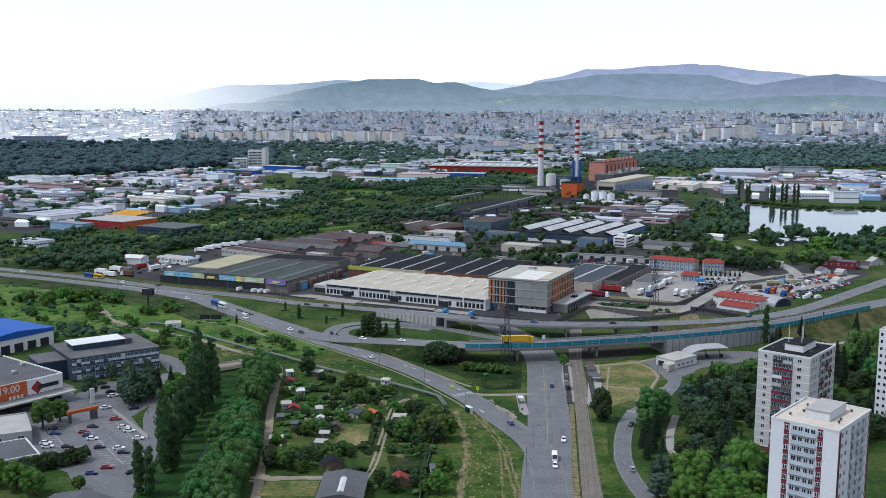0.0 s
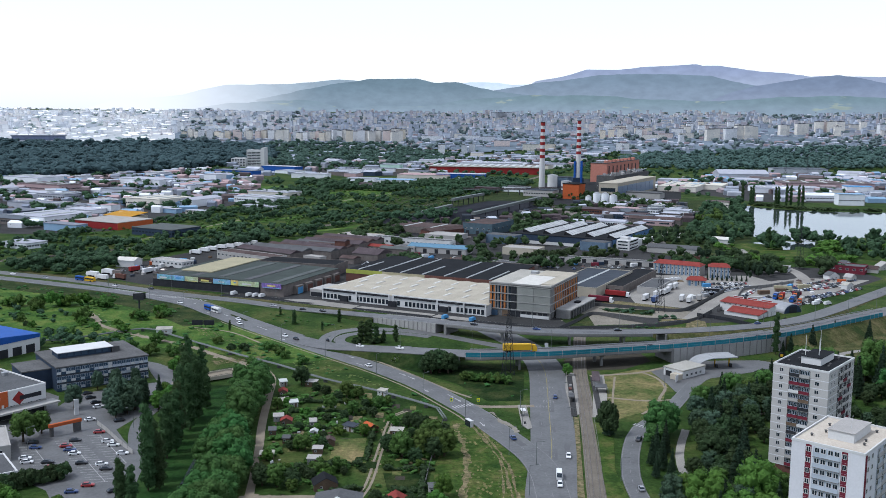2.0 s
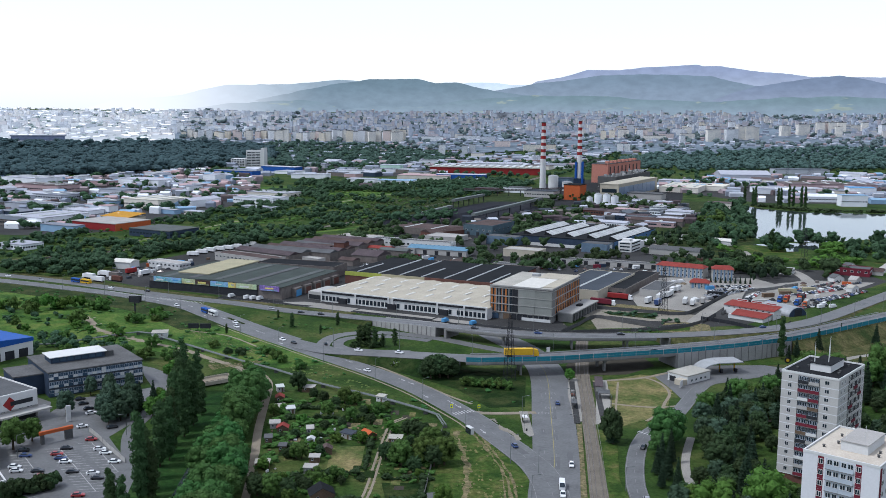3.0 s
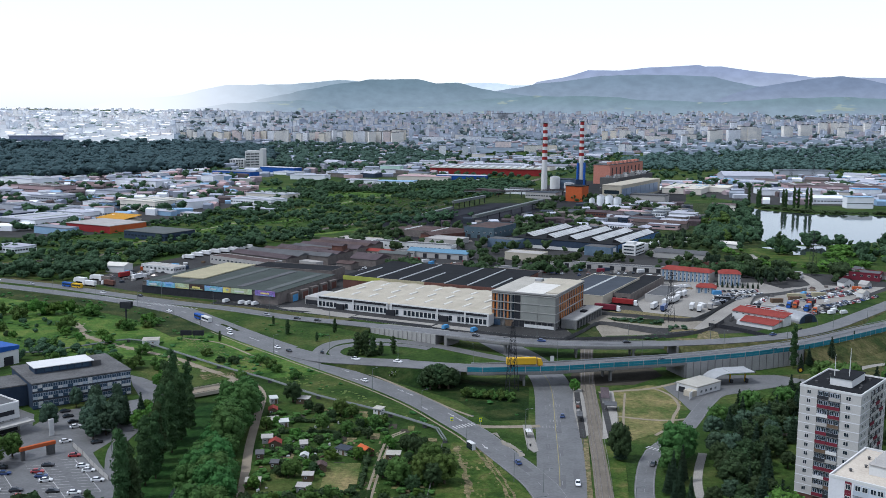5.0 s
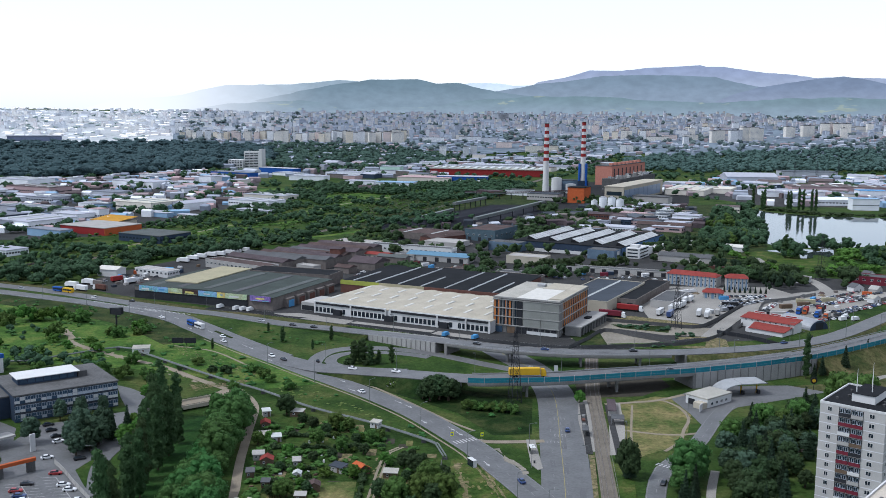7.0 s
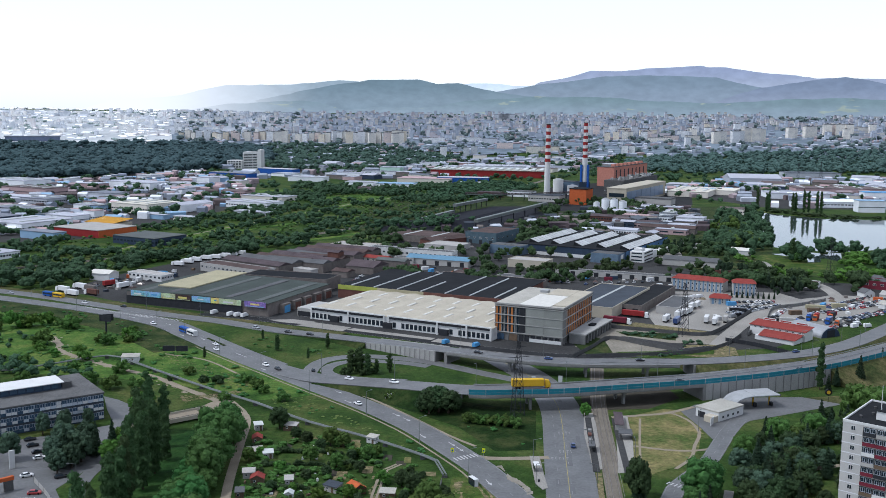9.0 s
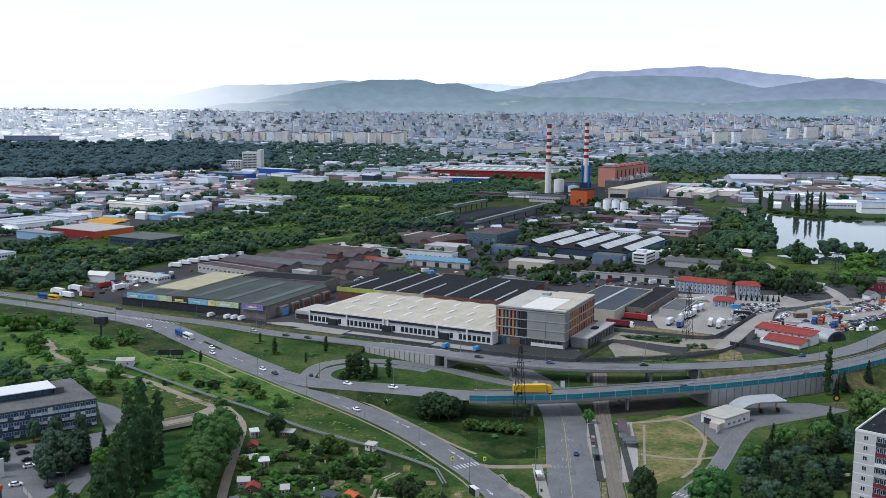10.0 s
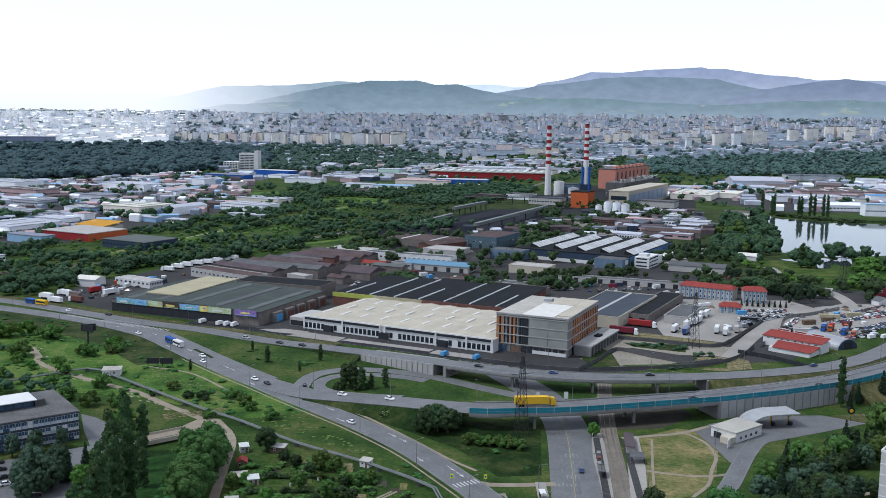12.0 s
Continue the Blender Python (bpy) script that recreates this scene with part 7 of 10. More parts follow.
# House colours greyed towards blue, the haze being painted into them.
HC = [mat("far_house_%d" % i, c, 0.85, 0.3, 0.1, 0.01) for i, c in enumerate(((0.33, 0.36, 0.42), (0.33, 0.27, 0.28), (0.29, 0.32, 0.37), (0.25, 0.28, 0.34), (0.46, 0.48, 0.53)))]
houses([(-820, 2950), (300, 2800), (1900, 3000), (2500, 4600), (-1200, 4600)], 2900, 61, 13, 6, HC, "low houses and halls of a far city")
houses([(-2300, 3050), (-1400, 2950), (-820, 3060), (-1200, 4600), (-2500, 4600)], 620, 67, 18, 5, FACL, "far suburbs on the western plain, pale with painted haze")
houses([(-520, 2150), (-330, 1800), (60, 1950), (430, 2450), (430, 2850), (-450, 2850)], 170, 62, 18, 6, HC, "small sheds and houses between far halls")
houses([(-820, 1020), (-400, 980), (-345, 1000), (-275, 1350), (-330, 1750), (-470, 2040), (-780, 1690)], 520, 63, 12, 5, HC + [M["far_roof_brown"], M["far_pink"], M["far_blue"], M["far_white"]], "small sheds between far halls")
houses([(430, 1400), (760, 1390), (1060, 2050), (520, 2000), (330, 1650)], 330, 64, 14, 5, HC + [M["far_roof_brown"], M["far_pink"], M["far_blue"], M["far_white"]], "small sheds beyond the lake")
houses([(-30, 1110), (150, 1060), (300, 1120), (310, 1400), (200, 1380), (60, 1140)], 140, 66, 9, 4.2, [M["roof_maroon"], M["roof_grey"], M["roof_blue"], M["tan"], M["far_grey"]], "small sheds and workshops behind the works")
# shrubs on the meadows
for x, y, s in ((-243, 611, 1.0), (-238, 614, 0.8), (-234, 612, 0.9), (-211, 572, 1.0), (-217, 613, 0.8), (-209.5, 610, 0.9), (-213, 616, 0.7), (-178, 574, 0.8), (-182, 578, 0.7), (-171, 588, 0.75), (-173, 601, 0.6), (-152, 519, 0.75), (-176, 523, 0.6), (-177, 539, 0.6), (-207, 560, 0.55), (-167, 585, 0.7), (-228, 620, 0.8), (-250, 600, 0.9), (-265, 610, 0.9), (-256, 622, 0.7),
                (-160, 500, 0.75), (-148, 492, 0.8), (-137, 492, 0.7), (-190, 500, 0.7), (-126, 470, 0.7), (-85, 497, 0.65), (-92, 506, 0.55), (-80, 489, 0.5), (-70, 478, 0.55), (-95, 478, 0.5)):
    tree("bush0" if (int(x) % 3) else "bush2", x, y, s * 2.1, slim=1.0)
woodland("meadow_shrubs", "low shrubs and weeds on rough meadow", clumpy([(-330, 690), (-215, 648), (-172, 618), (-125, 565), (-86, 522), (-62, 492), (-86, 480), (-130, 505), (-215, 520), (-330, 600)], 330, 71, 0.035, 0.0) +
         clumpy([(-120, 600), (-70, 585), (-30, 560), (-70, 560), (-90, 535)], 30, 74, 0.06, 0.0), "leaf_creek", 3.0, 1.3, 75, 1.1, 70, 6)


woodland("slope_weeds", "tall weeds and brambles on rough slopes", [p for p in clumpy([(-150, 560), (-120, 552), (-70, 500), (-30, 455), (0, 412), (-2, 402), (-40, 440), (-100, 492), (-140, 528)], 150, 171, 0.05, 0.12) +
         clumpy([(-300, 690), (-215, 650), (-172, 618), (-150, 590), (-175, 585), (-230, 625), (-310, 665)], 120, 172, 0.05, 0.1) + clumpy([(-30, 488), (30, 470), (34, 425), (18, 422), (0, 450)], 30, 173, 0.08, 0.1) if clear_of(p, LOWER, 9)], "leaf_creek", 2.2, 1.2, 174, 1.2, 44, 5)
woodland("meadow_tufts", "yellowish grass tufts on the meadow", clumpy([(-330, 680), (-215, 640), (-150, 590), (-100, 530), (-90, 490), (-130, 510), (-215, 525), (-330, 605)], 420, 175, 0.05, -0.05) + clumpy([(-150, 555), (-70, 495), (0, 405), (-40, 445), (-130, 525)], 260, 176, 0.05, -0.1), "leaf_tuft", 1.4, 0.5, 177, 1.5, 16, 3)
# ---- paved yards, lawns and paths ----
patch("pavement_industrial", [(-262, 728), (-215, 692), (-150, 662), (-100, 634), (18, 577), (60, 566), (110, 572), (170, 585), (215, 625), (255, 668), (325, 745), (318, 790), (262, 800), (232, 800), (190, 850), (165, 960), (90, 1010),
                              (-110, 990), (-160, 915), (-222, 850), (-248, 790), (-256, 752)], M["concrete_yard"], "stained concrete and asphalt yards between halls")
patch("pavement_plant", [(100, 1330), (180, 1300), (330, 1420), (420, 1800), (300, 1900), (160, 1720)], M["asphalt_dark"], "dark paved ground of the power station")
patch("pavement_left_industry", [(-820, 1010), (-400, 960), (-330, 1000), (-265, 1350), (-330, 1750), (-470, 2040), (-780, 1690)], M["concrete_yard"], "paved ground of an industrial district", 0.02)
patch("pavement_far_industry", [(-420, 2250), (-200, 1850), (60, 1950), (420, 2450), (420, 2780), (-400, 2780)], M["concrete_yard"], "paved ground among far halls", 0.02)
patch("pavement_right_industry", [(430, 1390), (760, 1380), (1060, 2050), (520, 2000), (330, 1650)], M["concrete_yard"], "paved ground beyond the lake", 0.02)
patch("ground_rough_plant", [(-95, 1070), (-20, 1090), (120, 1180), (175, 1400), (190, 1600), (60, 1760), (-40, 1560), (-110, 1300)], M["rough"], "dark weedy ground round the coal yard", 0.015, "ground")
patch("ground_rough_works", [(170, 780), (240, 800), (300, 985), (340, 1200), (380, 1400), (250, 1420), (215, 1010), (150, 880)], M["rough"], "dark weedy ground beside the works", 0.012, "ground")
patch("coal_ground", [(-84, 1100), (-62, 1147), (-32, 1226), (2, 1271), (56, 1371), (102, 1376), (118, 1262), (80, 1180), (40, 1100), (-10, 1062), (-63, 1060)], M["coal"], "black coal storage ground", 0.05, "coal yard")
patch("lawn_triangle", [(-44, 490), (-4, 484), (36, 468), (32, 421), (17, 419), (4, 446), (-20, 470)], M["lawn"], "green lawn between slip roads", 0.025, "lawn")
patch("lawn_meadow", [(-330, 690), (-215, 648), (-172, 618), (-125, 565), (-86, 522), (-55, 488), (-80, 478), (-130, 505), (-215, 520), (-330, 600)], M["meadow"], "lush green rough meadow", 0.022, "lawn")
# Flat band of rough grass; the slope's shade is put into its dark colour.
tagged(part("bank_rough", band([p for p in LOWER if 575 < p.y < 745], -30, -6.5, 0.095), M["rough"]), "rough grass bank below the highway, slope shade in its colour", "bank", kind="structure")
patch("lawn_stop", [(70, 461), (90, 474), (96, 472), (99, 448), (92, 424), (84, 409), (72, 400), (64, 392), (66.5, 420)], M["dry"], "dry yellowed lawn crossed by footpaths", 0.024, "lawn")
patch("lawn_verge", [(2, 402), (12, 386), (22, 358), (29, 335), (29, 288), (-8, 288), (-6, 330), (0, 372)], M["verge"], "rough green verge with worn tracks", 0.024, "lawn")
patch("pavement_forecourt", [(99, 450), (100, 436), (108, 438), (113, 449), (121, 459), (146, 472), (168, 484), (154, 494), (128, 492), (104, 480), (96, 470)], M["asphalt"], "grey asphalt forecourt of the filling station", 0.045)
patch("pavement_car_park", [(-160, 345), (-146, 334), (-137, 323), (-128, 316), (-122, 306), (-112, 290), (-98, 288), (-103, 318), (-107, 336), (-110, 351), (-119, 365), (-126, 377), (-123, 392), (-119, 410), (-117, 432), (-126, 446), (-140, 436), (-158, 424), (-160, 400), (-152, 385), (-156, 365)], M["asphalt"], "grey asphalt car park with marked bays", 0.045)
patch("pavement_drive", [(-147, 481), (-139, 476), (-113, 451), (-109, 440), (-120, 428), (-126, 436), (-139, 462)], M["asphalt"], "worn asphalt drive beside the glazed office", 0.046)
patch("lawn_bank", [(150, 492), (176, 498), (212, 540), (262, 574), (330, 600), (330, 520), (250, 482), (190, 470)], M["bank_dry"], "dry grass bank beside the flyover", 0.026, "lawn")
patch("pond", [(285, 947), (298, 933), (312, 917), (344, 935), (335, 948), (302, 953)], M["water"], "small pond beside the lake", 0.05, "pond")
for pts in ([(302, 900), (313, 901), (333, 957), (321, 962)], [(330, 908), (340, 925), (352, 957), (343, 963), (326, 925)]):
    patch("pond", pts, M["water"], "small reedy pond arm beside the lake", 0.05, "pond")
patch("bank_creek", [(-101, 280), (-76, 280), (-82, 345), (-86, 385), (-92, 438), (-110, 438), (-107, 385), (-103, 345)], M["creek_grass"], "dark lush grass of the creek valley", 0.03, "bank")
patch("pavement_mid", [(-55, 985), (60, 955), (165, 1010), (235, 1095), (245, 1300), (120, 1190), (40, 1120), (-50, 1095)], M["asphalt_dark"], "dark sooty ground round old workshops", 0.03)
patch("lawn_lake", [(258, 842), (300, 846), (322, 890), (312, 914), (297, 930), (280, 944), (262, 930)], M["verge"], "bright green meadow beside the lake path", 0.03, "lawn")
for pts, lab in (([(500, 1760), (640, 1770), (720, 1850), (540, 1880)], "bright green meadow beyond the lake"), ([(420, 1900), (500, 1930), (520, 2020), (430, 2010)], "bright green meadow before the far woods"), ([(760, 1620), (900, 1640), (940, 1760), (800, 1740)], "green field beyond the lake")):
    patch("lawn_far", pts, M["verge"], lab, 0.03, "lawn")
patch("pavement_store", [(-215, 330), (-152, 342), (-148, 366), (-152, 385), (-165, 420), (-230, 470), (-260, 420)], M["asphalt"], "asphalt ground around the store", 0.035)
patch("pavement_truck_yard", [(120, 640), (150, 624), (172, 657), (196, 696), (236, 726), (228, 752), (150, 752), (122, 700)], M["pale_yard"], "pale concrete truck yard", 0.05)
patch("pavement_car_lot", [(176, 640), (205, 625), (250, 668), (312, 738), (262, 745), (205, 700)], M["pale_yard"], "pale gravel lot full of parked cars", 0.05)
patch("sand_pit", [(71, 568.7), (88.8, 604), (115.6, 579), (102.6, 567), (85.5, 564)], M["sandy"], "bare pale building plot inside a hoarding", 0.06, "ground")
patch("site_track", [(66, 583), (84, 622), (92, 634), (118, 625), (152, 613), (144, 592), (118, 595), (97, 609), (88, 607), (74, 580)], M["sandy"], "dusty dirt track round the building plot", 0.055, "ground")
patch("site_weeds", [(94, 621), (127, 617), (123, 600), (98, 611)], M["rough"], "weedy rubble between track and plot", 0.06, "ground")
patch("site_rubble", [(118, 567), (126, 590), (144, 592), (151, 585), (148, 568), (132, 563)], M["soil_dry"], "stony waste ground beside the plot", 0.06, "ground")


for pts, lab in (([(-106, 640), (-92, 642), (-78, 636), (-80, 628), (-98, 634)], "pale paved corner before the hall"), ([(-78, 634), (-56, 622), (-60, 612), (-88, 626)], "pale paved forecourt of the hall"), ([(-54, 620), (-8, 598), (-10, 593.5), (-58, 616)], "pale paved walk along the hall"), ([(-6, 597), (16, 586), (13, 579), (-10, 590)], "pale paved forecourt with parking bays")):
    patch("pavement_forecourt_pale", pts, M["pale_yard"], lab, 0.16)
for pts, lab, mk in (([(70, 566), (84, 570), (84, 600), (76, 612), (66, 590)], "weedy ground beside the building site", "rough"), ([(84, 572), (132, 578), (140, 584), (136, 570), (100, 562)], "weedy verge before the bare plot", "verge"), ([(92, 636), (112, 628), (140, 616), (146, 624), (110, 646)], "weedy rubble behind the bare plot", "soil_dry")):
    patch("site_ground", pts, M[mk], lab, 0.07, "ground")


def footpath(pts, w, label="trodden pale footpath through grass", m="path", z=0.022):
    LAYER[0] += 0.0017
    tagged(part("path", band(spline([(x, y, 0) for x, y in pts], 4), -w / 2, w / 2, z + LAYER[0]), M[m]), label, "path", kind="structure")


footpath([(-213, 590), (-201, 570), (-199, 562), (-182, 546), (-155, 526), (-135, 513), (-117, 495), (-102, 481), (-88, 467), (-80, 452), (-76, 420), (-72, 385), (-66, 345), (-62, 310), (-58, 270)], 3.2, "pale dirt lane along the creek")
for o in (-0.85, 0.85):
    footpath([(-17 + o, 404), (-21.5 + o, 398), (-24 + o, 361), (-25.5 + o, 326), (-28 + o, 310), (-29 + o, 292)], 0.85, "pale wheel rut of the garden track", z=0.10)
footpath([(68.6, 426.8), (79.5, 422.9), (89.1, 422.2), (97, 425)], 1.6)
footpath([(91, 469), (96.3, 459), (96.9, 443), (91.6, 428.4), (87, 414.8), (79, 403.5)], 1.3)
footpath([(77.2, 460), (70.5, 424.7), (66.3, 399)], 0.9)
footpath([(36, 413), (23, 411.5), (14, 411.5), (8, 414)], 3.2, "pale paved crossing walk between the roads")
footpath([(172, 494), (190, 500), (206, 512), (230, 522), (270, 530)], 3.6, "pale asphalt lane beside the dry bank", "pale_yard")
for x, y, s in ((176, 512, 0.7), (190, 520, 0.9), (169, 503, 0.55), (214, 552, 0.6), (228, 540, 0.8)):
    tree("spruce0", x, y, s)
footpath([(66, 461), (80, 464.8), (90, 468), (103, 477)], 2.2, "pale trodden path under the flyover edge")
footpath([(140, 410), (122, 402), (112, 385), (100, 372), (92, 345)], 2.4, "pale paved footpath between trees")
footpath([(92, 384), (86, 366), (82, 350), (80.5, 335), (82, 318)], 3.0, "pale grey footpath under trees", "pale_yard")
footpath([(-143, 556), (-120, 545), (-100, 522), (-88, 506)], 1.2)


def worn(pts, half, count, seed, label, m, r0=0.4, r1=1.3, z=0.06):
    """Bare patches with ragged edges strewn along a line."""
    r = np.random.default_rng(seed)
    ln = spline([(x, y, 0) for x, y in pts], 1.5)
    s = sides(ln)
    g = Mesh()
    for k in range(count):
        i = int(r.integers(len(ln)))
        c = ln[i] + s[i] * float(r.normal() * half)
        q, tw = float(r.uniform(r0, r1)), float(r.uniform(0, 6.28))
        d = Vector((s[i].y, -s[i].x, 0))
        ring = []
        for a in range(11):
            w = q * float(r.uniform(0.55, 1.2))
            ring.append(c + s[i] * w * math.cos(a * 0.571 + tw) + d * w * 2.0 * math.sin(a * 0.571 + tw))
        g.quad(*[(p.x, p.y, z + (k % 60) * 0.0002) for p in ring])
    return tagged(part("worn_soil", g, M[m]), label, "ground", kind="stuff")


def track(pts, half, seed, label, m="soil_dry", z=0.08):
    """Dirt track whose width wanders along its way."""
    ln = spline([(x, y, 0) for x, y in pts], 0.9)
    g = Mesh()
    rows = []
    for k, (p, n) in enumerate(zip(ln, sides(ln))):
        a, b = (half * (0.75 + 1.5 * noise.noise(Vector((k * 0.16, seed * 3.7 + o, 0.0))) + 0.7 * noise.noise(Vector((k * 0.7, seed + o, 5.0)))) for o in (0.0, 9.0))
        a, b = max(a, 0.04), max(b, 0.04)
        rows.append((p - n * a, p + n * b))
    for (a, b), (c, d) in zip(rows, rows[1:]):
        g.quad((a.x, a.y, z), (c.x, c.y, z), (d.x, d.y, z), (b.x, b.y, z))
    return tagged(part("dirt_track", g, M[m]), label, "path", kind="structure")


track([(3, 388), (5.4, 369), (6.9, 344), (5.2, 318), (4.2, 301), (3.5, 280)], 1.1, 1, "ragged strip of bare soil beside the garden fence", z=0.074)
for k, o in enumerate((-0.9, 0.9)):
    track([(8.6 + o, 392.6), (12.8 + o, 377.6), (16.7 + o, 361.7), (19.2 + o, 348.8), (20.8 + o, 339.7), (21.4 + o, 322.8), (22.4 + o, 302.6), (22.6 + o, 285)], 0.55, 2 + k, "worn wheel rut in rough grass beside the road", z=0.078 + 0.002 * k)
track([(19, 345), (18.5, 333.8), (18, 312.3), (17.5, 296.8), (17.2, 280)], 0.4, 5, "thin worn track in rough grass", z=0.083)
track([(p.x + n.x * 6.3, p.y + n.y * 6.3) for p, n in zip(LOWER, sides(LOWER)) if 372 < p.y < 404], 1.3, 8, "dusty sandy shoulder where the roads meet", "sandy", 0.2)
worn([(3, 388), (5.4, 369), (6.9, 344), (5.2, 318), (4.2, 301), (3.5, 280)], 1.4, 110, 11, "bare spots beside the garden fence", "soil_dry", 0.2, 0.55, 0.075)
worn([(-21.5, 398), (-24, 361), (-25.5, 326), (-28, 310)], 1.2, 110, 17, "dusty patches of the garden track", "soil_dry", 0.3, 0.7, 0.125)
worn([(-64, 312), (-52, 312.2), (-43, 312.7), (-30, 311)], 1.6, 60, 18, "dusty edges of the garden lane", "path", 0.4, 1.0, 0.125)
worn([(8.6, 392.6), (12.8, 377.6), (16.7, 361.7), (19.2, 348.8), (20.8, 339.7), (21.4, 322.8), (22.4, 302.6), (22.6, 285)], 1.5, 60, 12, "bare spots beside the worn ruts", "soil_dry", 0.15, 0.4, 0.086)
worn([(19, 345), (18.5, 333.8), (18, 312.3), (17.5, 296.8), (17.2, 280)], 0.8, 50, 13, "bare spots in rough grass", "soil_dry", 0.12, 0.35, 0.09)
worn([(14, 380), (12, 360), (11, 335), (12, 310), (11, 288)], 3.2, 90, 16, "dry tufts in rough grass", "dry", 0.2, 0.7, 0.08)
worn([(-213, 590), (-201, 570), (-182, 546), (-155, 526), (-117, 495), (-97, 478)], 1.8, 120, 14, "trodden edges of the meadow path", "path", 0.3, 1.0, 0.05)
worn([(68, 452), (80, 440), (90, 446), (96, 436)], 3.0, 60, 15, "dry trodden spots in the lawn", "dry", 0.5, 1.8, 0.05)
worn([(-140, 552), (-110, 520), (-85, 495)], 3, 160, 23, "eroded tan earth on the bank", "soil_dry", 0.15, 0.5, 0.14)
worn([(-112, 478), (-100, 484), (-92, 490)], 2.5, 140, 24, "eroded tan earth beside the bridge path", "soil_dry", 0.2, 0.6, 0.14)
patch("path_junction", [(-103, 466), (-97, 480), (-90, 476), (-82, 462), (-79, 452), (-83, 450), (-90, 458)], M["path"], "pale gravel junction at the bridge", 0.10, "path")
footpath([(-62, 507), (-52, 500), (-36, 486), (-15, 458), (0, 436), (10, 424)], 1.3)
footpath([(-100, 300), (-105, 330), (-108, 348), (-114, 362), (-120, 385), (-119, 410), (-118, 430), (-112, 446)], 5.0, "grey asphalt driveway beside the car park", "asphalt")
footpath([(-64, 312), (-52, 312.2), (-43, 312.7), (-28, 310)], 3.2, "pale dirt lane before the gardens", z=0.10)
patch("lawn_dry_plot", [(-60, 309.5), (-42, 310), (-42, 297), (-60, 297)], M["dry"], "dry yellow grass beside the garden lane", 0.085, "lawn")
patch("lawn_open_plot", [(-42, 369), (-30, 369.5), (-29.5, 343.5), (-41, 343.5)], M["dry"], "mown garden lawn, partly dry", 0.085, "lawn")
patch("lawn_plot", [(-21.5, 334), (-6.5, 334.5), (-6.5, 321), (-19, 318.5)], M["lawn"], "green mown garden lawn", 0.085, "lawn")

tagged(part("path", band([p for p in LOWER if 380 < p.y < 600], -7.9, -7.2, 0.075), M["path"]), "pale footpath along the road verge", "path", kind="structure")
ar = Mesh()
for i in range(6):
    k = min(range(len(LOWER)), key=lambda q: abs(LOWER[q].y - (585 - i * 32)))
    p, n = LOWER[k], sides(LOWER)[k]
    d = Vector((n.y, -n.x, 0))
    c = p + n * 2.6
    for q in ([c - d * 3 + n * 0.15, c - d * 3 - n * 0.15, c + d * 0.6 - n * 0.15, c + d * 0.6 + n * 0.15], [c + d * 0.6 - n * 0.7, c + d * 2.6, c + d * 0.6 + n * 0.7]):
        ar.quad(*[(v.x, v.y, 0.19) for v in q])
tagged(part("lane_arrow", ar, M["line"]), "worn white lane arrows on the road", "road marking", kind="structure")

tagged(part("hatching", dashes(spline([(-226, 671, 0), (-200, 655.5, 0), (-176, 641, 0)], 1.2), 0, 0.6, 1.1, 2.2, 0.19), M["line"]), "white hatched markings where the roads part", "road marking", kind="structure")

# garden ground
gd = patch("garden_ground", [(-72, 436), (-40, 430), (-6, 398), (-4, 340), (-6, 292), (-58, 292), (-66, 350)], M["ground"], "patchwork of green allotment gardens", 0.02, "garden")
rng = np.random.default_rng(5)
for i in range(46):
    x, y = float(rng.uniform(-60, -8)), float(rng.uniform(310, 425))
    w, d = float(rng.uniform(2, 5)), float(rng.uniform(3, 8))
    part("garden_bed", Mesh().chamfer_box(x, x + w, y, y + d, -0.1, 0.13 + 0.004 * i, 0.05), M[["bare_dark", "dry", "lawn", "soil_dry"][i % 4]], gd)


# ---- small buildings ----
def shed(x, y, w, d, h, turn, wall, roof, label, pitched=True):
    t = thing("garden_shed", label, "shed", pose(x, y, 0, 0, 0, turn), "garden sheds")
    part("wall", Mesh().box(-w / 2, w / 2, -d / 2, d / 2, -0.1, h), M[wall], t)
    e = 0.3
    if pitched:
        part("roof", Mesh().loft([[(-w / 2 - e, -d / 2 - e, h - 0.05), (0, -d / 2 - e, h + w * 0.3), (w / 2 + e, -d / 2 - e, h - 0.05), (0, -d / 2 - e, h + w * 0.3 - 0.15)],
                                  [(-w / 2 - e, d / 2 + e, h - 0.05), (0, d / 2 + e, h + w * 0.3), (w / 2 + e, d / 2 + e, h - 0.05), (0, d / 2 + e, h + w * 0.3 - 0.15)]]), M[roof], t)
        part("gable", Mesh().loft([[(-w / 2, -d / 2, h), (w / 2, -d / 2, h), (0, -d / 2, h + w * 0.28)], [(-w / 2, d / 2, h), (w / 2, d / 2, h), (0, d / 2, h + w * 0.28)]]), M[wall], t)
    else:
        part("roof", Mesh().loft([[(-w / 2 - e, -d / 2 - e, h), (w / 2 + e, -d / 2 - e, h), (w / 2 + e, -d / 2 - e, h + 0.15), (-w / 2 - e, -d / 2 - e, h + 0.15)],
                                  [(-w / 2 - e, d / 2 + e, h + 0.4), (w / 2 + e, d / 2 + e, h + 0.4), (w / 2 + e, d / 2 + e, h + 0.55), (-w / 2 - e, d / 2 + e, h + 0.55)]]), M[roof], t)
    window(t, -w * 0.2, -d / 2 - 0.03, 1.0, 0.8, 0.8)
    part("door", Mesh().box(w * 0.1, w * 0.1 + 0.8, -d / 2 - 0.06, -d / 2 + 0.02, 0, 1.9), M["wood"], t)
    return t


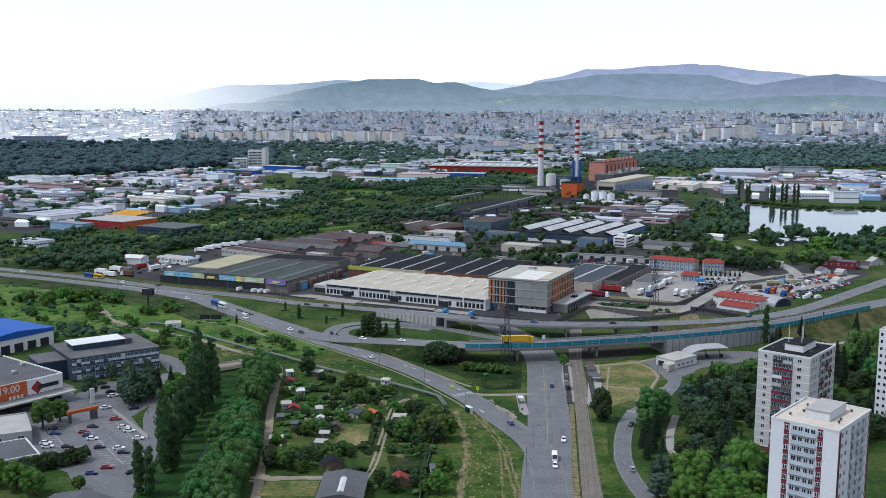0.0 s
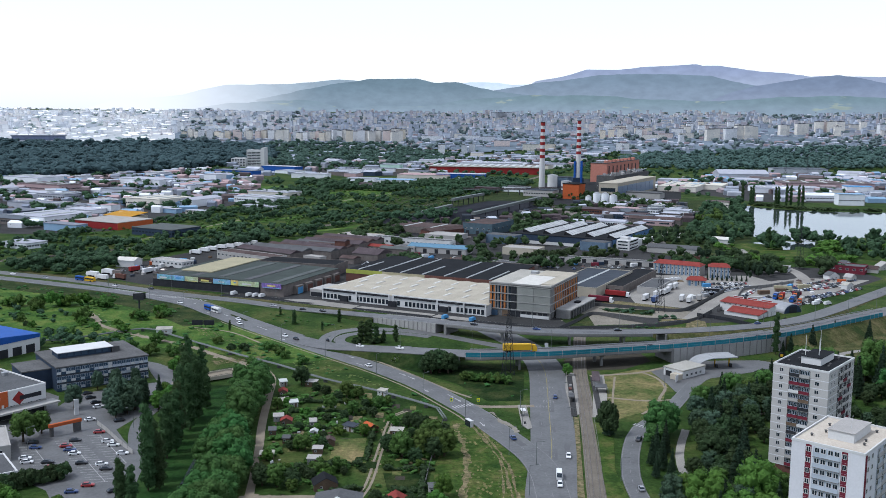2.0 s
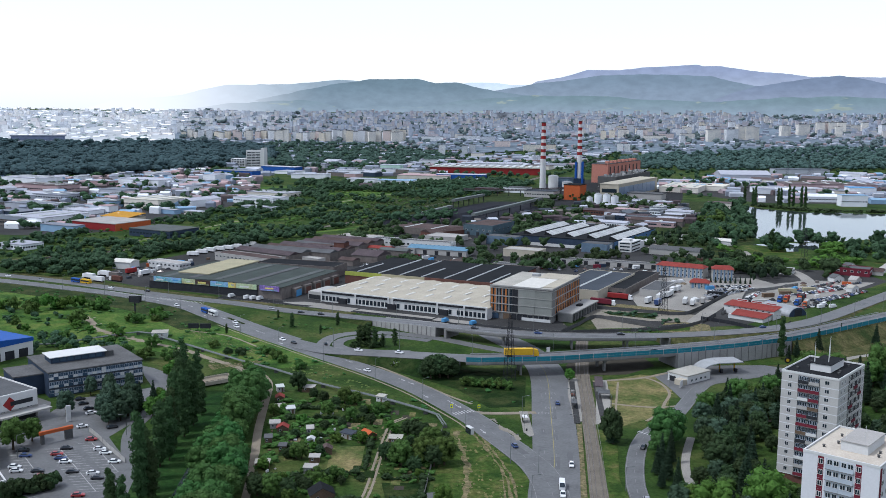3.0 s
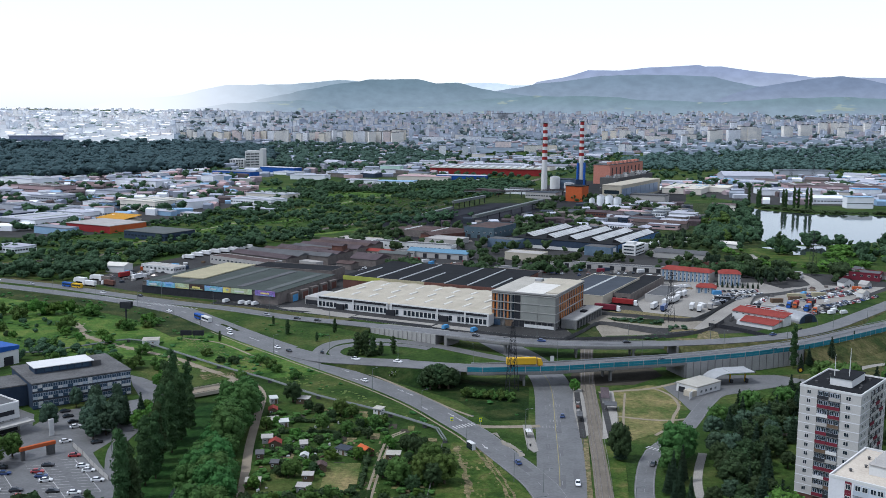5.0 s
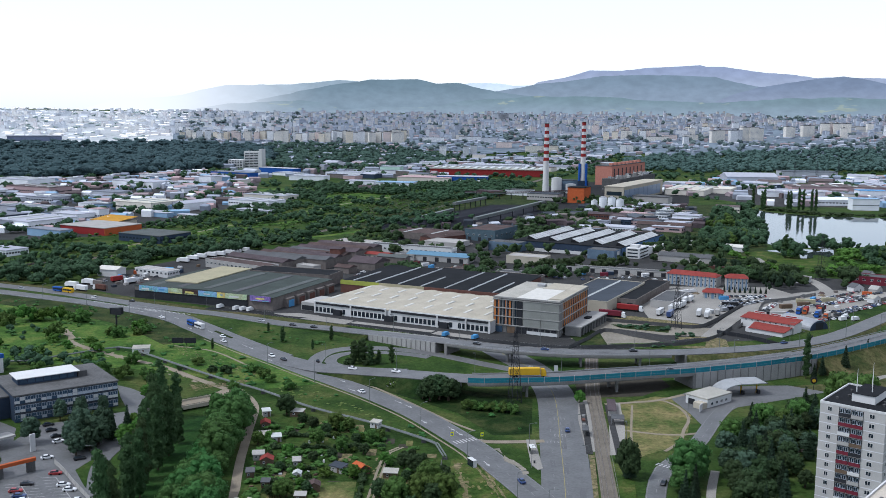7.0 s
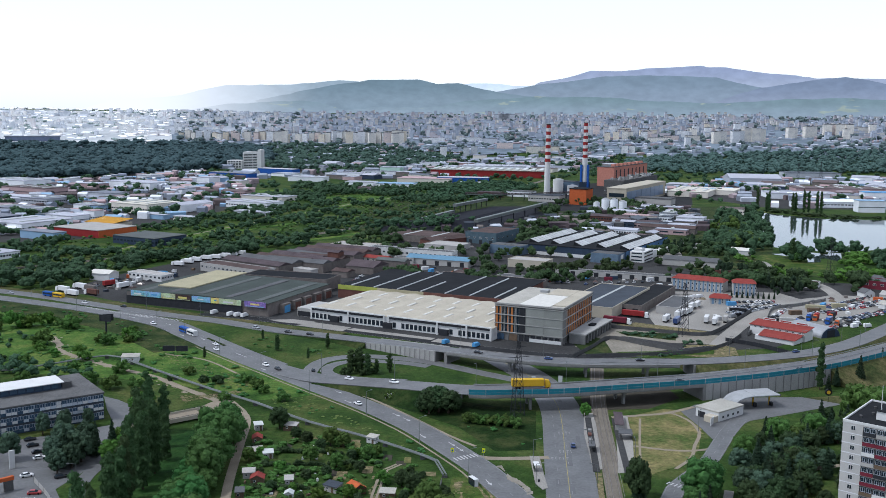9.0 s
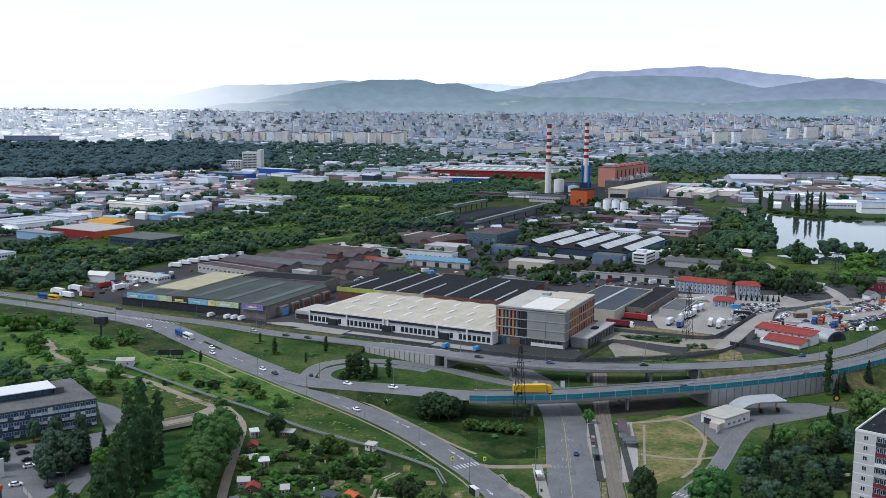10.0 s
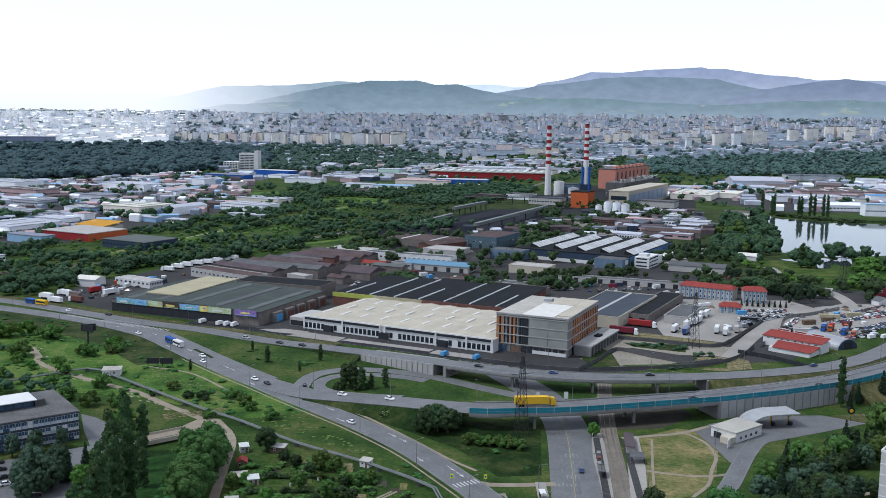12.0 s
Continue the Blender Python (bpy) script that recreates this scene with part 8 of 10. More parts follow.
for x, y, w, d, turn, wall, roof, lab, pt in (
        (-73, 440, 3.5, 4, 20, "grey_wall", "skylight", "small white garden shed with pale sheet roof", False), (-70.5, 425, 4, 5, 10, "wood", "red_roof", "timber garden hut with red roof", True),
        (-68.5, 411, 6, 5, 15, "wood", "roof_white", "white garden hut with pale roof", False), (-63.5, 409, 4, 4, 15, "grey_wall", "skylight", "white lean-to shed with sheet roof", False),
        (-66.4, 390, 4.5, 4, 10, "grey_wall", "roof_light", "grey garden shed with pale roof", False), (-62.5, 385, 5, 4.5, 5, "wood", "red_roof", "brown garden hut with red roof", True),
        (-65.8, 373, 3, 4, 10, "wood", "roof_grey", "weathered garden shed with felt roof", False), (-63, 347, 5.5, 3.5, 5, "wood", "roof_white", "long white garden shed with flat roof", False),
        (-60.5, 440, 6, 4, -10, "wood", "roof_light", "grey garden shed with pale sheet roof", False), (-29.5, 378, 5.5, 6, 35, "brick", "orange", "brick garden house with orange tiled roof", True),
        (-37, 379, 6, 4, -30, "grey_wall", "roof_blue", "garden shed with grey-blue sheet roof", False), (-19, 374, 5.5, 4, -5, "wood", "roof_white", "white garden shed with flat pale roof", False),
        (-43, 362, 4.5, 4.5, 8, "wood", "roof_brown", "brown garden hut with rusty roof", True), (-46, 343, 5, 3.5, -5, "grey_wall", "roof_light", "grey shed beside vegetable beds", False),
        (-39.5, 321, 9, 7, 15, "wood", "roof_dark", "dark timber garden house with black roof", True), (-15.5, 307, 8, 6, 10, "wood", "red_roof", "timber garden house with red roof", True),
        (-28, 427, 4.2, 3.4, -25, "white", "roof_white", "white equipment cabin beside the pipeline", False), (-59, 364, 3, 3, 0, "wood", "roof_grey", "small weathered tool shed", False),
        (-46, 353, 4, 3, 0, "wood", "roof_light", "small pale garden shed", False), (-4.5, 318, 3, 4, 10, "grey_wall", "roof_grey", "small grey shed at the garden fence", False),
        (-50, 372, 3, 3, 0, "white", "skylight", "small white greenhouse between beds", True), (-52, 384, 3, 4, 10, "grey_wall", "roof_light", "pale garden shed in hedges", False)):
    shed(x, y, w * 0.85, d * 0.85, 2.2, turn, wall, roof, lab, pt)
# gardens: fruit trees and hedges off the lanes and open lawns
GARDEN_LANES = spline([(-17, 404, 0), (-22, 395, 0), (-24, 361, 0), (-25.5, 326, 0), (-28, 310, 0), (-43, 312.7, 0), (-62, 312, 0)], 3)
OPEN_PLOTS = [[(-42.5, 369), (-30, 369.5), (-29, 343), (-41, 343)], [(-37.5, 331), (-27.5, 331), (-27, 320), (-36.5, 320)], [(-22, 334), (-6, 334.5), (-6, 321), (-19, 318)], [(-60, 310), (-40, 310), (-40, 296), (-60, 296)], [(-62, 412), (-52, 412), (-52, 402), (-62, 402)]]


def garden_free(p):
    return clear_of(p, GARDEN_LANES, 3.4) and not any(inside(p, q) for q in OPEN_PLOTS)


rng = np.random.default_rng(91)
for i, (x, y) in enumerate(scatter([(-72, 436), (-40, 430), (-6, 398), (-4, 340), (-6, 296), (-58, 318), (-66, 350)], 60, 92, 3.2)):
    if not garden_free((x, y)):
        continue
    k = i % 7
    tree(["bush0", "bush1", "bush2", "oak3", "oak0", "bush1", "oak1"][k], x, y, float(rng.uniform(0.45, 1.0) if k in (0, 1, 2, 5) else rng.uniform(0.28, 0.5)))
# fruit trees and thick hedges where they stand
for k, x, y, s in (("oak3", -65, 441, 1.0), ("oak0", -43, 422, 0.6), ("oak3", -47, 388, 0.5), ("oak3", -21.4, 356, 0.8), ("oak0", -16, 350, 0.85), ("oak3", -11, 379, 0.8), ("oak3", -15, 383, 0.7), ("oak0", -8, 352, 0.9), ("oak3", -4.6, 350, 0.95),
                   ("oak0", -1, 352, 0.85), ("oak3", -1.5, 366, 0.9), ("oak0", -6, 362, 0.9), ("oak3", -11, 344, 0.7), ("oak3", -60, 322, 0.85), ("oak0", -55, 321, 0.75), ("oak3", -50, 320, 0.8), ("oak3", -62, 328, 0.7), ("oak3", -45, 326, 0.6), ("bush0", -43, 334, 1.4), ("bush0", -37, 336, 1.3),
                   ("bush1", -40, 336, 1.5), ("oak1", -1.2, 314, 0.75), ("oak1", -3, 300, 0.8), ("oak3", -11, 306, 0.5), ("oak3", -22, 306, 0.6), ("oak3", -18, 301, 0.7), ("oak3", -46, 418, 0.55), ("oak0", -38, 421, 0.5), ("oak3", -52, 424, 0.6), ("oak3", -57, 430, 0.55), ("oak0", -48, 405, 0.55), ("oak3", -34, 408, 0.5),
                   ("oak3", -30, 396, 0.55), ("oak0", -38, 398, 0.5), ("bush0", -28, 410, 1.3), ("bush2", -21, 386, 1.0), ("oak3", -56, 356, 0.45), ("oak0", -51, 356, 0.5), ("oak3", -57, 378, 0.4)):
    tree(k, x, y, s)
woodland("garden_growth", "hedges, vines and shrubs filling allotment gardens", [p for p in clumpy([(-72, 436), (-40, 430), (-6, 398), (-4, 340), (-6, 296), (-58, 318), (-66, 350)], 640, 95, 0.07, -0.08) if garden_free(p)], "leaf", 2.6, 1.9, 96, 1.3, 60, 5)
# rows of hedge between plots
hr = []
for (x0, y0), (x1, y1) in (((-66, 400), (-32, 403)), ((-64, 379), (-45, 380)), ((-60, 366), (-44, 366)), ((-60, 337), (-44, 337)), ((-40, 341), (-29, 341)), ((-22, 337), (-5, 337)), ((-20, 317), (-7, 318)), ((-38, 318), (-28, 318)), ((-64, 414), (-40, 414)), ((-28, 372), (-28, 346)), ((-8, 345), (-8, 310))):
    n = int(math.hypot(x1 - x0, y1 - y0) / 1.1)
    hr += [(x0 + (x1 - x0) * i / n, y0 + (y1 - y0) * i / n) for i in range(n + 1) if (i * 7) % 11]
woodland("garden_hedges", "clipped and overgrown hedges between garden plots", hr, "leaf_dark", 2.2, 2.2, 97, 1.3, 60, 4)
# small clutter: barrels, crates, cold boxes
rng = np.random.default_rng(98)
for i, (x, y) in enumerate(scatter([(-68, 436), (-42, 426), (-30, 400), (-30, 340), (-60, 336), (-66, 360)], 34, 99, 3.0)):
    if not garden_free((x, y)):
        continue
    w, d, hh = float(rng.uniform(0.5, 1.6)), float(rng.uniform(0.5, 1.4)), float(rng.uniform(0.3, 1.1))
    mk, lab = (("white", "white plastic water barrel among beds"), ("skylight_old", "glazed cold frame among beds"), ("roof_light", "pale roofing sheet lying among beds"), ("wood", "stack of weathered boards among beds"))[i % 4]
    t = tagged(part(("water_barrel", "cold_frame", "roofing_sheet", "timber_pile")[i % 4], Mesh().tube((0, 0, -0.05), (0, 0, 0.95), 0.4, 0.38, 10) if i % 4 == 0 else Mesh().chamfer_box(-w / 2, w / 2, -d / 2, d / 2, -0.05, hh * (0.35 if i % 4 == 2 else 1), 0.05), M[mk]), lab, "garden clutter", "garden clutter")
    t.matrix_basis = pose(x, y, 0.15, 0, 0, float(rng.uniform(0, 90)))
bs = thing("storage_shed", "large storage shed with weathered grey sheet roof", "shed", pose(-40, 286, 0, 0, 0, 0))
part("wall", Mesh().box(0, 13.6, 0, 21.5, -0.2, 4), M["brick"], bs)
part("roof", Mesh().loft([[(-0.4, -0.4, 4), (14.4, -0.4, 4), (7, -0.4, 5.4)], [(-0.4, 21.4, 4), (14.4, 21.4, 4), (7, 21.4, 5.4)]]), M["roof_grey"], bs)
part("roof_light", Mesh().loft([[(6, 2, 5.25), (8, 2, 5.25), (7, 2, 5.7)], [(6, 14, 5.25), (8, 14, 5.25), (7, 14, 5.7)]]), M["skylight"], bs)
bs = thing("storage_shed", "long low shed with grey gabled roof by the hedge", "shed", pose(-126, 262, 0, 0, 0, -12))
part("wall", Mesh().box(0, 22, 0, 26, -0.2, 4), M["grey_wall"], bs)
part("roof", Mesh().loft([[(-0.4, -0.4, 4), (22.4, -0.4, 4), (11, -0.4, 6.4)], [(-0.4, 26.4, 4), (22.4, 26.4, 4), (11, 26.4, 6.4)]]), M["roof_grey"], bs)

# fence along the gardens
def fence(pts, label, h=1.8, m="steel", step=3.0, slab=True):
    ln = spline([(x, y, 0) for x, y in pts], step)
    t = thing("fence", label, "fence", FAR)
    if slab:
        for i in range(len(ln) - 1):
            a, b = ln[i], ln[i + 1]
            n = (b - a).normalized()
            k = Vector((-n.y, n.x, 0)) * 0.04
            u, d = Vector((0, 0, h)), Vector((0, 0, 0.05))
            part("panel", Mesh().loft([[a - k + d, a + k + d, a + k + u, a - k + u], [b - k + d, b + k + d, b + k + u, b - k + u]]), M[m], t)
    me = Mesh().box(-0.07, 0.07, -0.07, 0.07, -0.2, h + 0.1).made("post")
    me.materials.append(M["concrete_dark"])
    for p in ln:
        part("post", me, None, t, at=Matrix.Translation(p))
    return t


fence([(-2, 388), (-5, 355), (-8, 310), (-9, 285)], "grey wire fence beside the gardens", 1.6, "concrete")
fence([(86, 632), (112, 622), (139, 612), (151, 622), (172, 655), (196, 694)], "grey concrete panel fence round the truck yard", 2.2, "concrete_dark", 5)
fence([(166, 614), (186, 647), (205, 690), (224, 702), (250, 722)], "grey concrete wall beside the yard road", 2.2, "concrete", 6)
fence([(102, 565), (125.6, 571), (146, 588), (162, 612)], "grey panel fence round waste ground", 2.0, "concrete_dark", 5)
fence([(150, 600), (164, 588), (182, 566), (200, 590)], "dark panel fence in front of the red-roofed shop", 2.2, "steel_dark", 5)
fence([(62, 558), (75, 580), (87.3, 601), (102.5, 588), (115.1, 577), (118, 569)], "grey hoarding round the bare plot", 2.2, "concrete_dark", 5)
fence([(69, 561), (86, 564), (102, 566)], "grey hoarding along the front of the plot", 1.6, "concrete_dark", 5)
fence([(-135.5, 383), (-128.5, 374), (-120.4, 362.5), (-111, 350)], "pale boards along the car park edge", 1.8, "grey_wall", 4)


# heating pipeline on low supports
pl = spline([(-330, 512, 1.6), (-218, 514, 1.6), (-196, 518, 2.2), (-168, 545, 1.6), (-152, 534, 1.6), (-137, 520, 1.6), (-102, 488, 1.6), (-80, 470, 1.6), (-55, 446, 1.6), (-30, 428, 1.6), (-4, 404, 1.6), (-1, 392, 1.2)], 8)
t = thing("pipeline", "pair of insulated heating pipes on low concrete supports", "pipeline", FAR)
s = sides(pl)
for o in (-0.5, 0.5):
    m = Mesh()
    rings = []
    for p, n in zip(pl, s):
        q = p + n * o
        rings.append([(q.x + n.x * 0.3 * math.cos(k * math.pi / 4), q.y + n.y * 0.3 * math.cos(k * math.pi / 4), q.z + 0.3 * math.sin(k * math.pi / 4)) for k in range(8)])
    part("pipe", m.loft(rings), M["pipe"], t)
for p in pl[::2]:
    part("support", Mesh().box(p.x - 0.9, p.x + 0.9, p.y - 0.2, p.y + 0.2, -0.2, p.z - 0.4), M["concrete_dark"], t)
# footbridge over the creek
t = thing("lane_bridge", "small concrete lane bridge over the creek with low parapets", "bridge", pose(-117, 441.5, 0, 0, 0, 39))
part("deck", Mesh().loft([[(x, -4.2, z - 0.7), (x, 4.2, z - 0.7), (x, 4.2, z), (x, -4.2, z)] for x, z in ((-5, 0.1), (2, 1.5), (23, 1.5), (30, 0.1))]), M["path"], t)
for y in (-4.5, 4.2):
    part("parapet", Mesh().chamfer_box(0.5, 25, y, y + 0.3, 0.7, 2.3, 0.05), M["cream"], t)
    part("railing", Mesh().box(0.7, 24.8, y + 0.1, y + 0.2, 2.55, 2.65), M["steel_dark"], t)
for x in (2, 22):
    part("abutment", Mesh().box(x - 0.6, x + 0.6, -4.2, 4.2, -0.3, 0.75), M["concrete_dark"], t)
# creek gully: long grass and water gleam
patch("creek", [(-96, 455), (-92, 440), (-88, 400), (-85, 340), (-82, 280), (-84, 280), (-88, 340), (-91, 400), (-95, 440), (-98, 455)], M["water"], "narrow creek between grassy banks", 0.03, "creek")


# ---- filling station ----
t = thing("filling_station_kiosk", "flat white filling station kiosk with service bay", "kiosk", place((108, 457), 130, 11))
part("wall", Mesh().box(0, 11, 0, 17, -0.1, 3.6), M["white"], t)
part("roof", Mesh().chamfer_box(-0.2, 11.2, -0.2, 17.2, 3.603, 4.2, 0.1), M["roof_white"], t)
part("plant_box", Mesh().chamfer_box(6.5, 10.8, -3.6, -0.02, 0, 2.6, 0.1), M["cream"], t)
part("door", Mesh().box(1.2, 4.6, -0.06, 0.02, 0, 2.5), M["steel_dark"], t)
for i in range(4):
    window(t, 11.04, 3 + i * 3.4, 1.0, 1.5, 1.2, 1)
t = thing("filling_station_canopy", "grey filling station canopy with arched end", "canopy", pose(117, 478, 0, 0, 0, 12))
seg = [(10 - 10 * math.cos(a), 5.6 * math.sin(a)) for a in [k * math.pi / 16 for k in range(9)]]
part("arch", Mesh().loft([[(x, -5, z), (x, 5, z), (x * 0.97 + 0.3, 5, max(0, z - 0.3)), (x * 0.97 + 0.3, -5, max(0, z - 0.3))] for x, z in seg]), M["canopy"], t)
part("roof", Mesh().chamfer_box(10, 21.5, -5.2, 5.2, 5.3, 5.75, 0.1), M["canopy"], t)
part("fascia", Mesh().box(21.5, 21.7, -5.2, 5.2, 5.1, 5.8), M["car_black"], t)
for x, y in ((12, 0), (19.5, 0)):
    part("column", Mesh().box(x - 0.25, x + 0.25, y - 0.25, y + 0.25, 0, 5.3), M["yellow"], t)
    part("pump", Mesh().chamfer_box(x - 0.5, x + 0.5, y - 2.4, y - 0.8, 0, 1.8, 0.1), M["car_black"], t)
t = thing("station_sign", "dark oval filling station sign on a pole", "sign", pose(163, 487, 0))
part("pole", Mesh().tube((0, 0, -0.2), (0, 0, 2.2), 0.15), M["steel_dark"], t)
part("board", Mesh().tube((0, -0.15, 4.4), (0, 0.15, 4.4), 1.5, 1.5, 16), M["car_black"], t)
part("emblem", Mesh().tube((0, -0.2, 4.4), (0, -0.151, 4.4), 0.8, 0.8, 12), M["yellow"], t)
t = thing("advert_board", "white advertising board beside the forecourt", "sign", pose(104, 452, 0, 0, 0, 60))
part("board", Mesh().box(-2, 2, -0.1, 0.1, 0.5, 3.4), M["white"], t)
part("post", Mesh().box(-0.1, 0.1, 0.11, 0.3, -0.2, 3.2), M["steel"], t)


# ---- vehicles ----
def car(mat_key, label, at, small=0):
    t = tagged(part("car", (Mesh().box(-1.6, 1.6, -0.8, 0.8, 0.0, 0.3) if small == 2 else Mesh()).loft([[(x, -w, z0), (x, w, z0), (x, w * 1.0, z1), (x, w * 0.9, z2), (x, -w * 0.9, z2), (x, -w, z1)] for x, w, z0, z1, z2 in
                                        ((-2.15, 0.70, 0.45, 0.62, 0.75), (-2.0, 0.84, 0.25, 0.70, 0.88), (-1.0, 0.88, 0.22, 0.75, 0.95), (0.6, 0.88, 0.22, 0.75, 0.93), (1.6, 0.86, 0.22, 0.70, 0.82), (2.05, 0.78, 0.28, 0.60, 0.70), (2.15, 0.66, 0.40, 0.52, 0.60))]).chamfer_box(-1.22, 0.27, -0.62, 0.62, 1.375, 1.45, 0.04), M[mat_key]), label, "car", "parked and passing cars")
    part("cabin_glass", Mesh().loft([[(-1.75, -0.76, 0.9), (1.0, -0.78, 0.9), (1.0, 0.78, 0.9), (-1.75, 0.76, 0.9)], [(-1.2, -0.60, 1.36), (0.25, -0.62, 1.38), (0.25, 0.62, 1.38), (-1.2, 0.60, 1.36)]]), M["glass"], t)
    if small == 1:
        part("underbody", Mesh().box(-1.6, 1.6, -0.8, 0.8, 0.0, 0.3), M["black"], t)
    for x in () if small else (-1.3, 1.3):
        for y in (-0.78, 0.78):
            part("wheel", Mesh().tube((x, y - 0.1, 0.31), (x, y + 0.1, 0.31), 0.31, 0.31, 10), M["black"], t)
    t.matrix_basis = at
    return t


CARS = {}
for k, m, lab in (("w", "car_white", "white passenger car on grey asphalt"), ("k", "car_black", "black passenger car on grey asphalt"), ("s", "silver", "silver-grey passenger car on asphalt"), ("b", "car_blue", "dark blue passenger car on asphalt"), ("r", "car_red", "red passenger car on grey asphalt")):
    CARS[k] = (m, lab)
MADE = {}


def put_car(k, x, y, heading, z=0.05):
    at = pose(x, y, z, 0, 0, heading)
    q = (k, (y > 480) + (y > 630))
    if q not in MADE:
        MADE[q] = car(CARS[k][0], CARS[k][1], at, q[1])
        return MADE[q]
    return copy_thing(MADE[q], at)


def van(mat_key, label, x, y, heading, box_m=None, L=5.6, z=0.05):
    t = thing("van", label, "van", pose(x, y, z, 0, 0, heading), "vans")
    h = 2.4
    part("body", Mesh().loft([[(-L / 2, -0.95, 0.4), (L / 2, -0.95, 0.4), (L / 2, 0.95, 0.4), (-L / 2, 0.95, 0.4)], [(-L / 2, -0.98, 1.2), (L / 2 - 0.1, -0.98, 1.1), (L / 2 - 0.1, 0.98, 1.1), (-L / 2, 0.98, 1.2)],
                              [(-L / 2 + 0.05, -0.9, h), (L / 2 - 1.5, -0.9, h), (L / 2 - 1.5, 0.9, h), (-L / 2 + 0.05, 0.9, h)]]), M[mat_key], t)
    part("windscreen", Mesh().loft([[(L / 2 - 0.14, -0.85, 1.2), (L / 2 - 0.12, 0.85, 1.2), (L / 2 - 1.38, 0.8, 2.2), (L / 2 - 1.38, -0.8, 2.2)], [(L / 2 - 0.06, -0.85, 1.22), (L / 2 - 0.06, 0.85, 1.22), (L / 2 - 1.3, 0.8, 2.24), (L / 2 - 1.3, -0.8, 2.24)]]), M["glass"], t)
    if y > 560:
        part("running_gear", Mesh().box(-L / 2 + 0.5, L / 2 - 0.5, -0.85, 0.85, 0.0, 0.42), M["black"], t)
    for xx in () if y > 560 else (-L / 2 + 1.1, L / 2 - 1.1):
        for y0 in (-0.9, 0.9):
            part("wheel", Mesh().tube((xx, y0 - 0.1, 0.36), (xx, y0 + 0.1, 0.36), 0.36, 0.36, 10), M["black"], t)
    return t


def truck(cab_m, box_m, label, x, y, heading, L=13.6, cab=True, z=0.05, name="truck"):
    t = thing(name, label, "truck", pose(x, y, z, 0, 0, heading), "trucks")
    part("trailer", Mesh().chamfer_box(-L / 2 - 1, L / 2 - 1, -1.25, 1.25, 1.1, 4.0, 0.06), M[box_m], t)
    part("chassis", Mesh().box(-L / 2 - 0.8, L / 2 - 1.2, -0.5, 0.5, 0.7, 1.098), M["steel_dark"], t)
    if cab:
        part("cab", Mesh().loft([[(L / 2 - 0.4, -1.2, 0.5), (L / 2 + 1.8, -1.2, 0.5), (L / 2 + 1.8, 1.2, 0.5), (L / 2 - 0.4, 1.2, 0.5)], [(L / 2 - 0.4, -1.22, 2.0), (L / 2 + 1.8, -1.22, 2.0), (L / 2 + 1.8, 1.22, 2.0), (L / 2 - 0.4, 1.22, 2.0)],
                                 [(L / 2 - 0.4, -1.1, 3.7), (L / 2 + 1.2, -1.1, 3.4), (L / 2 + 1.2, 1.1, 3.4), (L / 2 - 0.4, 1.1, 3.7)]]), M[cab_m], t)
        part("windscreen", Mesh().loft([[(L / 2 + 1.78, -1.1, 2.05), (L / 2 + 1.78, 1.1, 2.05), (L / 2 + 1.35, 1.05, 3.1), (L / 2 + 1.35, -1.05, 3.1)], [(L / 2 + 1.84, -1.1, 2.05), (L / 2 + 1.84, 1.1, 2.05), (L / 2 + 1.42, 1.05, 3.1), (L / 2 + 1.42, -1.05, 3.1)]]), M["glass"], t)
    if y > 560:
        part("running_gear", Mesh().box(-L / 2, L / 2 + 0.8 if cab else L / 2 - 2, -1.05, 1.05, 0.0, 0.72), M["black"], t)
    for xx in () if y > 560 else (-L / 2 + 1, -L / 2 + 2.3, L / 2 + 0.6) if cab else (-L / 2 + 1, -L / 2 + 2.3, L / 2 - 2.4):
        for y0 in (-1.05, 1.05):
            part("wheel", Mesh().tube((xx, y0 - 0.15, 0.5), (xx, y0 + 0.15, 0.5), 0.5, 0.5, 10), M["black"], t)
    return t


def bus(mat_key, roof_m, label, x, y, heading, L=17.5, z=0.1):
    t = thing("bus", label, "bus", pose(x, y, z, 0, 0, heading))
    for a, b in ((-L / 2, -0.5), (0.5, L / 2)):
        part("body", Mesh().chamfer_box(a, b, -1.25, 1.25, 0.35, 3.1, 0.12), M[mat_key if a < 0 else roof_m], t)
        part("window_band", Mesh().box(a + 0.3, b - 0.05, -1.28, 1.28, 1.35, 2.35), M["glass"], t)
    part("bellows", Mesh().box(-0.5, 0.5, -1.1, 1.1, 0.6, 2.9), M["black"], t)
    for xx in (-L / 2 + 2.5, -1.8, L / 2 - 2.5):
        for y0 in (-1.12, 1.12):
            part("wheel", Mesh().tube((xx, y0 - 0.15, 0.5), (xx, y0 + 0.15, 0.5), 0.5, 0.5, 10), M["black"], t)


